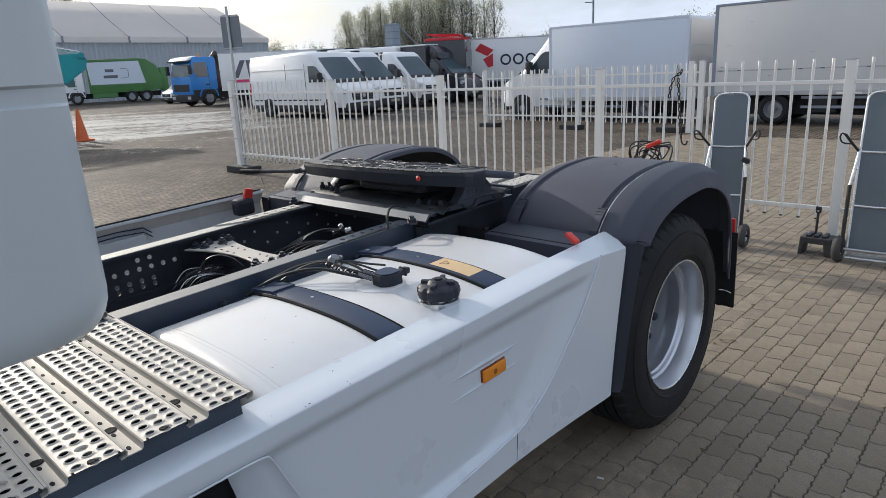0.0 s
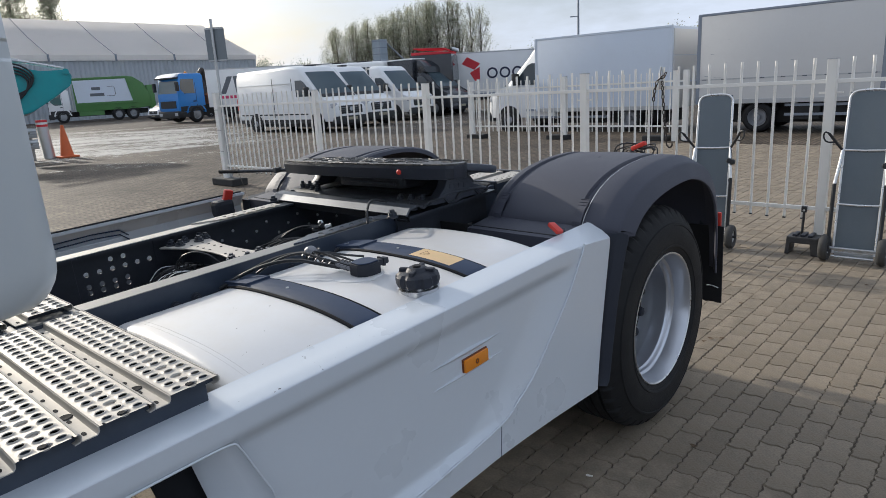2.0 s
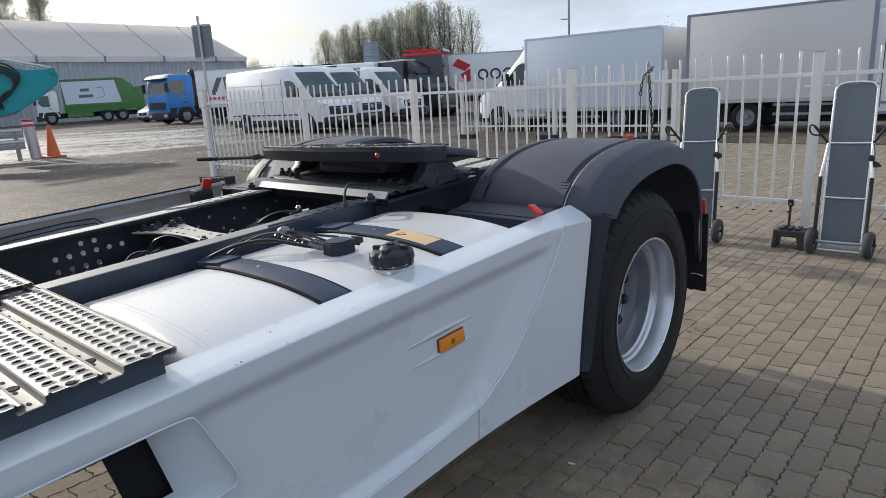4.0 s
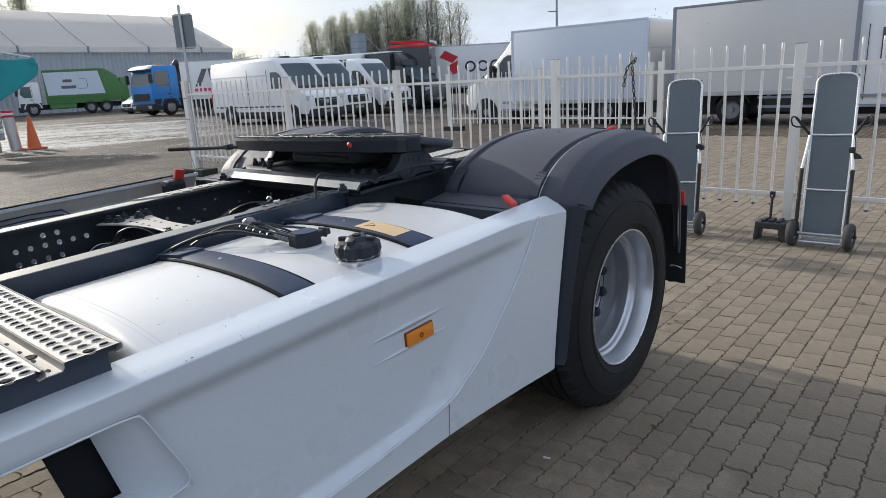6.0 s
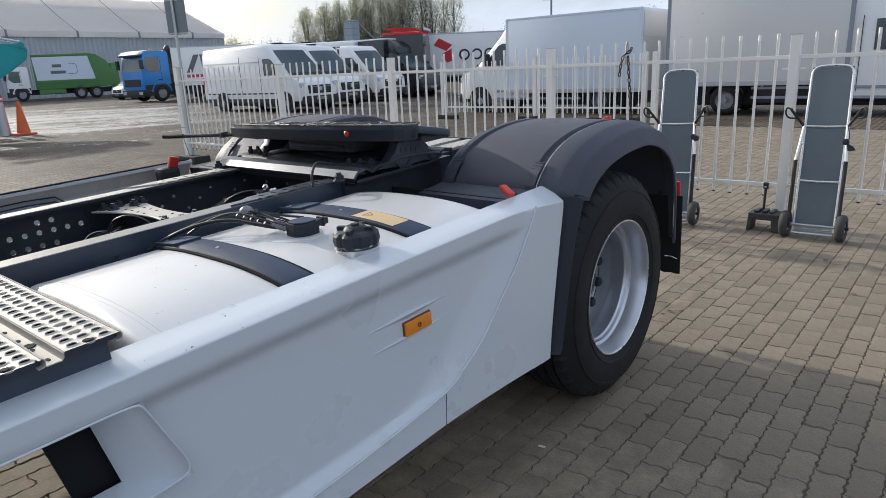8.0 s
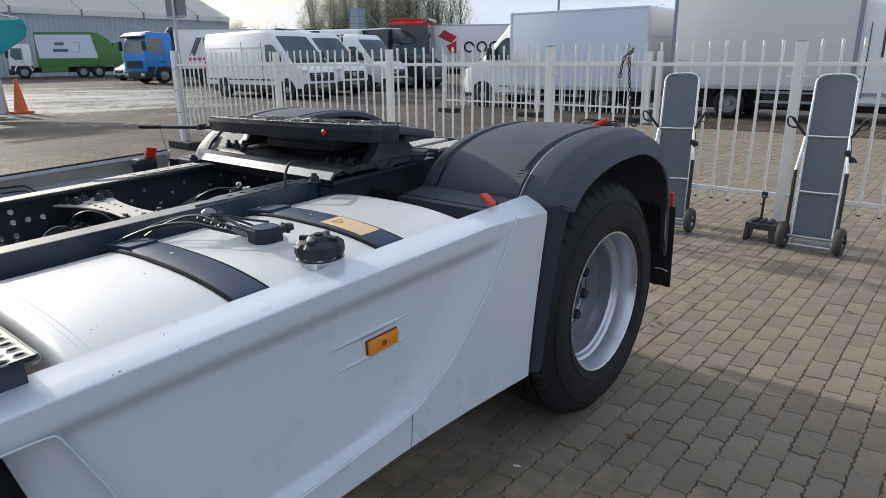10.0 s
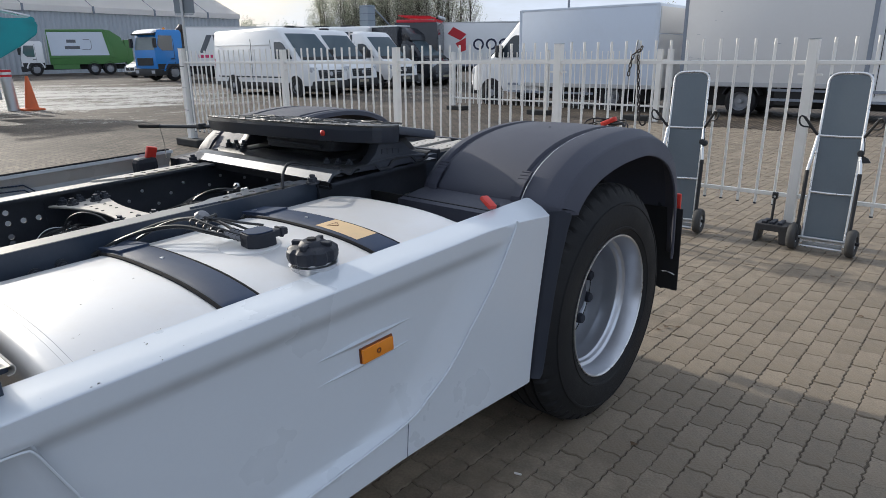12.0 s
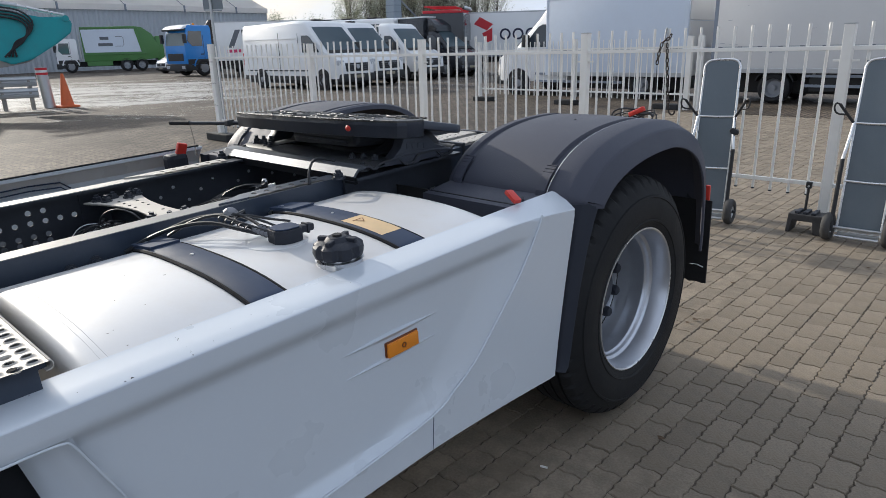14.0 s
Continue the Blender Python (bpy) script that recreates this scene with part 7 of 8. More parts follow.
mx = (Vector((-21.71, 26.64)) - D1).length
lozenge(tr, [(mx - 0.42, 2.62), (mx - 0.10, 2.98), (mx + 0.62, 2.60), (mx + 0.28, 2.28)], mark_red, "red folded-box mark")
lozenge(tr, [(mx + 0.02, 2.12), (mx + 0.58, 2.42), (mx + 0.58, 1.75), (mx + 0.30, 1.66)], mark_red, "red folded-box mark")
ring_x = mx + 1.28
for cxv, zc in ((ring_x, 2.06), (ring_x + 0.70, 2.06), (ring_x + 1.40, 2.06)):
    bm = lathe(bmesh.new(), [(0.20, -0.004), (0.30, -0.004), (0.30, 0.004), (0.20, 0.004), (0.20, -0.004)], 24, Matrix.Translation((cxv, -0.008, zc)) @ Matrix.Rotation(radians(90), 4, "X"))
    part("side_mark", bm, mark_navy, tr, "plain navy ring")
for k in range(5):
    flat_mark(tr, ring_x + 1.9 + 0.19 * k, ring_x + 2.0 + 0.19 * k, 1.80, 2.02, mark_grey, skew=0.05, y=-0.012)
for x in (1.0, LN - 2.4, LN - 1.1):
    road_wheel(tr, x, 0.15, 0.48, 0.3, -1)
    road_wheel(tr, x, 2.3, 0.48, 0.3, 1)
part("chassis", new_box(0.3, LN - 0.3, 0.6, 1.9, 0.6, 0.95), under_black, tr)
tr.matrix_basis = heading(D1.x, D1.y, dd.x, dd.y)

# pale trailer behind the first van, with a grey and pink mark
A1, A2 = Vector((-37.1, 19.1)), Vector((-31.0, 27.8))
ad = (A2 - A1).normalized()
LA = (A2 - A1).length
ta = thing("curtain_trailer", (0, 0, 0), "white box trailer with grey and pink mark on its side", "trailer")
part("box_body", new_box(0, LA, 0, 2.45, 1.0, 3.32, bevel=0.03), body_white, ta, "white box body", smooth=True)
part("roof_rail", new_box(-0.01, LA + 0.01, -0.01, 2.46, 3.28, 3.34), galvanised, ta)
lozenge(ta, [(0.80, 1.78), (1.12, 1.78), (1.62, 2.84), (1.30, 2.84)], mark_grey, "plain dark grey slanted bar")
lozenge(ta, [(1.78, 1.78), (2.10, 1.78), (1.98, 2.84), (1.66, 2.84)], mark_grey, "plain dark grey slanted bar")
lozenge(ta, [(2.30, 2.25), (2.95, 2.25), (3.05, 2.45), (2.95, 2.84), (2.30, 2.84)], mark_grey, "plain dark grey block")
flat_mark(ta, 0.72, 1.75, 1.48, 1.66, mark_pink, label="pink bar", y=-0.012)
for k in range(14):
    part("side_guard", new_box(0.5 + 0.55 * k, 0.95 + 0.55 * k, 0.02, 0.06, 0.5, 0.95), under_black, ta)
for x in (LA - 3.2, LA - 1.9):
    road_wheel(ta, x, 0.15, 0.48, 0.3, -1)
    road_wheel(ta, x, 2.3, 0.48, 0.3, 1)
part("chassis", new_box(0.2, LA - 0.2, 0.4, 2.0, 0.5, 1.0), under_black, ta)
part("landing_leg", new_box(1.2, 1.4, 0.2, 0.4, 0, 0.9), under_black, ta)
ta.matrix_basis = heading(A1.x, A1.y, ad.x, ad.y)

# the two box lorries along the second fence
light_lorry(pose(-8.30, 15.58, 0, 0, 0, 180), "white box lorry with a pale blue-white body and van cab", (-3.40, 0.86), 2.735, box_white, box_white, 0.60, "box lorries behind the fence")
light_lorry(pose(-0.45, 15.58, 0, 0, 0, 0), "large off-white box lorry, scuffed along its side", (-3.78, 0.30), 2.90, box_grey, box_edge, 0.72, "box lorries behind the fence", True, (-2.28,))
sc = thing("scuff_marks", (-2.5, 14.49, 1.9), "dark scuffs along the side of a box lorry", "marks", kind="structure")
rs = random.Random(8)
bm = bmesh.new()
for k in range(7):
    x, z = rs.uniform(-4.1, -0.9), rs.uniform(1.0, 2.5)
    box(bm, x, x + rs.uniform(0.02, 0.2), 14.484, 14.492, z, z + rs.uniform(0.003, 0.009))
part("scuff", bm, box_edge, sc)

# ---- heavier lorries further back ----


def cab_over(t, paint, lower, w=1.22, h=2.9, x1=2.2, x0=0.2):
    """A tall upright cab whose nose is at x1."""
    prof = [(x0, 0.75), (x1 - 0.05, 0.75), (x1, 1.0), (x1 - 0.02, 1.62 + h - 2.95), (x1 - 0.22, 2.62 + h - 2.95), (x1 - 0.40, h), (x0 + 0.12, h), (x0, h - 0.15)]
    part("cab", prism(bmesh.new(), prof, "y", -w, w, 0.05), paint, t, "tall painted cab", smooth=35)
    up = h - 2.95
    a, b = Vector((x1 + 0.004 - 0.1 * up, 0, 1.66 + up)), Vector((x1 - 0.19 - 0.1 * up, 0, 2.58 + up))
    bm = bmesh.new()
    vs = [bm.verts.new((p.x + 0.012, y, p.z)) for p in (a, b) for y in (-w * 0.92, w * 0.92)]
    bm.faces.new((vs[0], vs[1], vs[3], vs[2]))
    bmesh.ops.solidify(bm, geom=bm.faces, thickness=0.03)
    part("windscreen", bm, sky_painted_glass, t, "wide windscreen with pale sky reflection put into its colour")
    part("sun_visor", new_box(x1 - 0.28, x1 + 0.12, -w * 0.95, w * 0.95, 2.62 + up, 2.72 + up, bevel=0.03), trim_black, t)
    part("grille", new_box(x1 - 0.02, x1 + 0.03, -w * 0.75, w * 0.75, 1.02, 1.50, bevel=0.01), trim_black, t, "dark grille")
    part("bumper", new_box(x1 - 0.35, x1 + 0.10, -w - 0.01, w + 0.01, 0.35, 0.82, bevel=0.05), lower, t, "front bumper", smooth=True)
    for s in (1, -1):
        part("side_window", prism(bmesh.new(), [(x0 + 0.75, 1.62 + up), (x1 - 0.55, 1.62 + up), (x1 - 0.24, 1.95 + up), (x1 - 0.38, 2.58 + up), (x0 + 0.75, 2.58 + up)], "y", s * (w - 0.01), s * (w + 0.014), 0.01), window_glass, t, "side window")
        part("headlamp", new_box(x1 + 0.04, x1 + 0.12, s * w * 0.62, s * w * 0.92, 0.50, 0.70, bevel=0.02), lamp_clear, t)
        part("mirror", new_box(x1 - 0.05, x1 + 0.15, s * (w + 0.05), s * (w + 0.26), 1.80 + up, 2.40 + up, bevel=0.04), trim_black, t, "tall mirror")
        part("lower_panel", new_box(x0 + 0.02, x1 - 0.12, s * (w - 0.02), s * (w + 0.012), 0.78, 1.12, bevel=0.01), lower, t, "lower cab panel")
        part("door_handle", new_box(x0 + 0.72, x0 + 0.95, s * (w + 0.002), s * (w + 0.03), 1.40, 1.47, bevel=0.008), trim_black, t)
        part("door_seam", new_box(x0 + 0.66, x0 + 0.685, s * (w - 0.01), s * (w + 0.006), 1.12, 2.70), trim_black, t)
        part("step", new_box(x0 + 0.8, x1 - 0.3, s * (w - 0.2), s * (w - 0.01), 0.40, 0.75), trim_black, t, "cab step")
        part("wheel_wing", sheet(bmesh.new(), arc(x0 + 0.80, 0.58, 0.68, 175, 5, 12), "y", s * (w - 0.38), s * (w + 0.02), 0.10), paint, t, "painted front wing")
        road_wheel(t, x0 + 0.80, s * (w - 0.13), 0.57, 0.30, s)


# green and white refuse lorry
gr = thing("refuse_lorry", (0, 0, 0), "green and white refuse lorry with a pale side panel", "lorry")
cab_over(gr, body_white, trim_black, 1.22, 2.95, 2.3, 0.35)
part("exhaust_stack", cyl(bmesh.new(), (0.12, 1.0, 1.0), (0.12, 1.0, 3.3), 0.09, n=12), galvanised, gr, "upright exhaust stack")
part("hopper", prism(bmesh.new(), [(-7.1, 1.1), (-5.4, 0.95), (-0.1, 0.95), (-0.1, 3.95), (-5.0, 4.0), (-5.7, 3.9), (-6.6, 3.3), (-7.1, 2.2)], "y", -1.22, 1.22, 0.06), body_green, gr, "green hopper body", smooth=35)
for s in (1, -1):
    part("side_panel", prism(bmesh.new(), [(-5.75, 1.72), (-0.30, 1.72), (-0.15, 3.72), (-4.95, 3.76), (-5.25, 3.6)], "y", s * 1.215, s * 1.24, 0.02), box_white, gr, "pale plain side panel")
    part("body_rail", new_box(-5.9, -0.1, s * 1.215, s * 1.27, 1.50, 1.66, bevel=0.02), body_green, gr, "green lower rail")
    part("body_rail", new_box(-5.2, -0.1, s * 1.215, s * 1.26, 3.80, 3.93, bevel=0.02), body_green, gr, "green upper rail")
    part("tail_arm", prism(bmesh.new(), [(-5.85, 1.55), (-5.45, 1.55), (-4.95, 3.9), (-5.30, 3.95)], "y", s * 1.22, s * 1.30, 0.02), body_green, gr, "slanting green tail arm")
    part("side_locker", new_box(-2.6, -0.3, s * 0.9, s * 1.18, 0.55, 1.0, bevel=0.03), body_green, gr, "green side locker")
    for x in (-3.9, -5.3):
        road_wheel(gr, x, s * 1.07, 0.56, 0.32, s, True)
        part("wheel_wing", sheet(bmesh.new(), arc(x, 0.52, 0.62, 175, 5, 12), "y", s * 0.85, s * 1.225, 0.03), trim_black, gr, "black wing")
    for xa, xb, z0 in ((-2.55, -1.75, 2.95), (-2.85, -1.55, 2.40)):
        part("side_mark", prism(bmesh.new(), [(xa, z0 - 0.13), (xb, z0 - 0.13), (xb, z0 + 0.13), (xa, z0 + 0.13)], "y", s * 1.240, s * 1.248), mark_grey, gr, "plain dark grey bar")
    outline = [(-3.05, 2.25), (-3.75, 2.25), (-3.88, 2.4), (-3.88, 2.95), (-3.75, 3.1), (-3.2, 3.1)]
    part("side_mark", tube(bmesh.new(), [(x, s * 1.245, z) for x, z in outline], 0.022, 6), mark_grey, gr, "thin grey rounded outline")
part("tail_lift", new_box(-7.6, -6.9, -1.15, 1.15, 0.9, 3.1, bevel=0.1), body_green, gr, "green tail lift", smooth=True)
part("chassis", new_box(-6.8, 2.0, -0.5, 0.5, 0.5, 0.95), under_black, gr)
gr.matrix_basis = heading(-67.33, 21.75, -0.33, -0.945) @ Matrix.Diagonal((0.95, 1.04, 1.04, 1))

# blue lorry with a folded crane behind the cab
bl = thing("crane_lorry", (0, 0, 0), "blue lorry with a folded dark crane behind its cab", "lorry")
cab_over(bl, body_blue, trim_black, 1.22, 3.30, 2.2, 0.1)
part("roof_visor", prism(bmesh.new(), [(1.50, 3.26), (2.02, 3.10), (2.26, 3.02), (2.28, 3.06), (2.02, 3.26), (1.50, 3.36)], "y", -1.12, 1.12, 0.015), body_white, bl, "pale visor over the windscreen", smooth=True)
part("beacon", lathe(bmesh.new(), [(0.09, 0), (0.09, 0.14), (0, 0.2)], 12, Matrix.Translation((0.9, 0.5, 3.29))), amber, bl)
part("crane_column", new_box(-1.05, -0.35, -0.45, 0.45, 0.9, 2.4, bevel=0.08), surface("crane_brown", (0.055, 0.045, 0.042), 0.6, 0, 0.3, 3, 30, 0.1), bl, "dark crane column")
for p in ([(-0.7, 0.2, 2.2), (-0.25, 0.35, 3.3), (-0.5, 0.4, 3.6)], [(-0.5, 0.4, 3.6), (-1.0, -0.1, 2.9), (-0.95, -0.4, 1.7)], [(-0.4, -0.2, 1.2), (-0.2, 0.1, 2.5), (-0.35, 0.3, 3.45)]):
    part("crane_arm", tube(bmesh.new(), p, 0.16, 8), MATS["crane_brown"], bl, "folded crane arm", smooth=True)
part("crane_grab", prism(bmesh.new(), [(-1.0, 1.3), (-0.4, 1.2), (-0.35, 1.8), (-0.7, 2.0), (-1.05, 1.8)], "y", 0.4, 1.0, 0.05), surface("rust_orange", (0.30, 0.09, 0.03), 0.7, 0, 0.3, 4, 40, 0.1), bl, "rust-orange grab")
part("tipper_body", new_box(-6.2, -1.3, -1.22, 1.22, 1.15, 2.3, bevel=0.04), surface("tipper_grey", (0.16, 0.16, 0.165), 0.55, 0.2, 0.15, 2, 30, 0.05), bl, "grey tipper body")
for k in range(7):
    for s in (1, -1):
        part("body_rib", new_box(-6.0 + 0.75 * k, -5.9 + 0.75 * k, s * 1.2, s * 1.27, 1.15, 2.3), MATS["tipper_grey"], bl)
part("chassis", new_box(-6.0, 2.0, -0.5, 0.5, 0.5, 1.15), under_black, bl)
for s in (1, -1):
    for x in (-3.6, -4.95):
        road_wheel(bl, x, s * 1.07, 0.56, 0.32, s, True)
    part("tank", lathe(bmesh.new(), [(0, -0.5), (0.28, -0.5), (0.28, 0.5), (0, 0.5)], 16, Matrix.Translation((-1.7, s * 0.95, 0.75)) @ Matrix.Rotation(radians(90), 4, "Y")), galvanised, bl, "metal fuel tank")
bl.matrix_basis = heading(-42.6, 21.2, 0.10, -1.0)

# small white van showing behind the blue lorry
panel_van(heading(-51.6, 24.6, 0.10, -1.0) @ Matrix.Diagonal((0.92, 0.95, 0.80, 1)), "small white van parked behind the blue lorry")

# ---- excavator arm, barrier, bollard and cone at the yard's edge ----
ex = thing("excavator", (-21.0, 3.4, 0), "teal excavator with a folded arm and black hoses", "excavator")
RIGHT = Vector((0.305, 0.952, 0)).normalized()
O = Vector((-20.9, 3.45, 0))


def on_arm(u, z, off=0.0):
    return O + RIGHT * u + Vector((0, 0, z)) + Vector((RIGHT.y, -RIGHT.x, 0)) * off


def arm_plate(pts, half, name, mat_, label=""):
    bm = bmesh.new()
    a = [bm.verts.new(on_arm(u, z, half)) for u, z in pts]
    b = [bm.verts.new(on_arm(u, z, -half)) for u, z in pts]
    bm.faces.new(a)
    bm.faces.new(b[::-1])
    for i in range(len(pts)):
        j = (i + 1) % len(pts)
        bm.faces.new((a[i], b[i], b[j], a[j]))
    bmesh.ops.recalc_face_normals(bm, faces=bm.faces)
    bmesh.ops.bevel(bm, geom=list(bm.edges), offset=0.03, segments=2, affect="EDGES")
    return part(name, bm, mat_, ex, label, smooth=35)


arm_plate([(-1.9, 2.2), (-0.9, 2.75), (0.2, 2.86), (1.15, 2.66), (1.78, 2.68), (1.95, 2.52), (1.88, 2.22), (1.42, 1.88), (0.72, 1.46), (0.2, 1.33), (-0.2, 1.50), (-0.1, 1.95), (-0.6, 2.1), (-1.9, 1.6)], 0.22, "dipper_arm", body_teal, "teal painted steel arm")
rod = part("ram", tube(bmesh.new(), [on_arm(-1.4, 3.32), on_arm(0.6, 2.98)], 0.075, 12), galvanised, ex, "hydraulic ram", smooth=True)
part("ram_rod", tube(bmesh.new(), [on_arm(0.6, 2.98), on_arm(1.78, 2.72)], 0.045, 10), steel, rod, "bright ram rod", smooth=True)
part("pivot", cyl(bmesh.new(), on_arm(1.80, 2.62, 0.28), on_arm(1.80, 2.62, -0.28), 0.09, n=16), body_teal, ex, smooth=True)
for k in range(4):
    part("hose", tube(bmesh.new(), [on_arm(-1.2, 2.9 - 0.06 * k, 0.27), on_arm(0.4, 2.98 - 0.10 * k, 0.30), on_arm(0.98 - 0.06 * k, 2.62 - 0.06 * k, 0.31), on_arm(0.80 - 0.05 * k, 2.15 - 0.05 * k, 0.31), on_arm(0.30, 1.95 - 0.06 * k, 0.30), on_arm(0.35 - 0.1 * k, 1.55, 0.28)], 0.028, 7, 2), cable_black, ex, "black hydraulic hose", smooth=True)
arm_plate([(-0.3, 1.55), (0.25, 1.60), (0.85, 1.52), (0.60, 1.38), (0.1, 1.28), (-0.3, 1.22)], 0.10, "bucket_link", surface("worn_steel", (0.30, 0.29, 0.27), 0.45, 0.7, 0.2, 8, 60, 0.1), "worn steel link")
arm_plate([(-4.2, 1.0), (-1.7, 1.0), (-1.6, 2.3), (-2.2, 3.0), (-4.2, 2.9)], 1.0, "upper_body", body_teal, "teal upper body")
for s in (1, -1):
    bm = bmesh.new()
    pts = arc(-4.0, 0.45, 0.45, 90, 270, 8) + arc(-1.7, 0.45, 0.45, -90, 90, 8)
    a = [bm.verts.new(on_arm(u, z, s * 0.75)) for u, z in pts]
    b = [bm.verts.new(on_arm(u, z, s * 1.2)) for u, z in pts]
    bm.faces.new(a)
    bm.faces.new(b[::-1])
    for i in range(len(pts)):
        bm.faces.new((a[i], b[i], b[(i + 1) % len(pts)], a[(i + 1) % len(pts)]))
    part("track", bm, under_black, ex, "black track")
    part("slew_ring", cyl(bmesh.new(), on_arm(-2.85, 0.6), on_arm(-2.85, 1.05), 0.6, n=20), under_black, ex) if s > 0 else None

gb = thing("crash_barrier", (-20.6, 3.2, 0), "galvanised crash barrier on steel posts", "barrier")
B0, B1 = Vector((-21.25, 1.6, 0)), Vector((-20.45, 4.05, 0))
bd = (B1 - B0).normalized()
bn = Vector((bd.y, -bd.x, 0))
for z in (0.84, 0.50):
    bm = bmesh.new()
    prof = [(0.0, 0.15), (0.05, 0.12), (0.06, 0.06), (0.0, 0.02), (0.0, -0.02), (0.06, -0.06), (0.05, -0.12), (0.0, -0.15), (-0.01, -0.15), (0.03, -0.10), (0.03, -0.06), (-0.015, -0.02), (-0.015, 0.02), (0.03, 0.06), (0.03, 0.10), (-0.01, 0.15)]
    a = [bm.verts.new(B0 + bn * o + Vector((0, 0, z + h))) for o, h in prof]
    b = [bm.verts.new(B1 + bn * o + Vector((0, 0, z + h))) for o, h in prof]
    bm.faces.new(a)
    bm.faces.new(b[::-1])
    for i in range(len(prof)):
        bm.faces.new((a[i], b[i], b[(i + 1) % len(prof)], a[(i + 1) % len(prof)]))
    part("beam", bm, galvanised, gb, "corrugated steel beam")
for k in range(4):
    p = B0 + (B1 - B0) * (0.08 + 0.28 * k) - bn * 0.05
    part("post", new_box(p.x - 0.06, p.x + 0.06, p.y - 0.05, p.y + 0.05, 0, 0.95, bevel=0.006), surface("barrier_post", (0.30, 0.28, 0.25), 0.6, 0.4, 0.2, 5, 50, 0.1), gb, "weathered steel post")
bo = thing("bollard", (-20.75, 4.38, 0), "grey steel bollard with a red and white top", "bollard")
part("tube", cyl(bmesh.new(), (-20.75, 4.38, 0), (-20.80, 4.34, 1.0), 0.16, n=20), galvanised, bo, "grey steel tube", smooth=True)
for k in range(3):
    part("band", cyl(bmesh.new(), (-20.80, 4.34, 1.0 + 0.07 * k), (-20.80, 4.34, 1.07 + 0.07 * k), 0.163, n=20), mark_red if k % 2 == 0 else body_white, bo, "", smooth=True)
cn = thing("traffic_cone", (-20.55, 4.82, 0), "weathered orange traffic cone", "cone")
cone_orange = surface("cone_orange", (0.62, 0.13, 0.035), 0.65, 0, 0.15, 6, 40, 0.1, (0.26, 0.09, 0.05), 0.45)
part("cone", lathe(bmesh.new(), [(0.20, 0.05), (0.19, 0.08), (0.045, 1.0), (0.03, 1.02), (0, 1.02)], 24, Matrix.Translation((-20.55, 4.82, 0))), cone_orange, cn, "", smooth=35)
part("base", new_box(-20.83, -20.27, 4.54, 5.10, 0, 0.06, bevel=0.015), cone_orange, cn)

# ---- second picket fence, before the box lorries ----
f2 = thing("far_picket_fence", (-7.5, 12.3, 0), "low white picket fence on black feet", "fence")
for x in (-3.62, -3.86, -6.8, -9.9):
    post(x, 12.3, 1.60, 0.11 if x > -4 else 0.09, f2)
for z in (1.36, 0.34):
    part("rail", new_box(-9.9, -3.62, 12.285, 12.315, z - 0.02, z + 0.02), fence_white, f2)
for k in range(42):
    x = -9.75 + 0.144 * k
    o = new("picket", picket_mesh)
    o.parent = f2
    o.location = (x + 7.5, 0, 0.20)
foot_black = surface("foot_black", (0.03, 0.03, 0.03), 0.8)
for x in (-4.3, -7.0, -9.75):
    ft = part("fence_foot", new_box(x - 0.30, x + 0.30, 12.15, 12.45, 0, 0.12, bevel=0.02), foot_black, None, origin=(x, 12.3, 0))
    tagged(ft, "black rubber block at the foot of the fence", "block", "feet of the far fence")

# black block at the fence's near end post
eb = part("fence_foot", new_box(FENCE_END - 0.30, FENCE_END + 0.42, FY - 0.16, FY + 0.16, 0, 0.13, bevel=0.02), foot_black, None, origin=(FENCE_END, FY, 0))
tagged(eb, "black rubber block at the foot of the end post", "block", "feet of the far fence")

# ---- tent hall ----
hall = thing("tent_hall", (-76, 35, 0), "long white tent hall with grey corrugated walls", "hall")
TR_, TU, TN = Vector((-76.61, 48.55, 0)), Vector((0.060, -0.9982, 0)), Vector((-0.9982, -0.060, 0))
canvas = surface("canvas", (0.90, 0.875, 0.85), 0.6, 0, 0.05, 0.3, 4, 0.02, (0.66, 0.65, 0.62), 0.3)
# thin membrane: part of the sun on its far side comes through
c_nodes, c_links = canvas.node_tree.nodes, canvas.node_tree.links
c_thru, c_mix = c_nodes.new("ShaderNodeBsdfTranslucent"), c_nodes.new("ShaderNodeMixShader")
c_thru.inputs["Color"].default_value = (0.99, 0.975, 0.96, 1)
c_mix.inputs[0].default_value = 0.40
c_out = [n for n in c_nodes if n.type == "OUTPUT_MATERIAL"][0]
c_links.new(c_nodes["Principled BSDF"].outputs[0], c_mix.inputs[1])
c_links.new(c_thru.outputs[0], c_mix.inputs[2])
c_links.new(c_mix.outputs[0], c_out.inputs["Surface"])
clad = surface("cladding", (0.45, 0.48, 0.52), 0.5, 0.3, 0.06, 0.4, 6, 0.02)
EZ, RZ, HALF = 6.85, 11.25, 7.8
BAYS = (0, 4.75, 11.8, 18.85, 25.9, 32.95, 40.0, 47.05, 54.1)


def hp_(u, d, z):
    p = TR_ + TU * u + TN * d
    return (p.x, p.y, z)


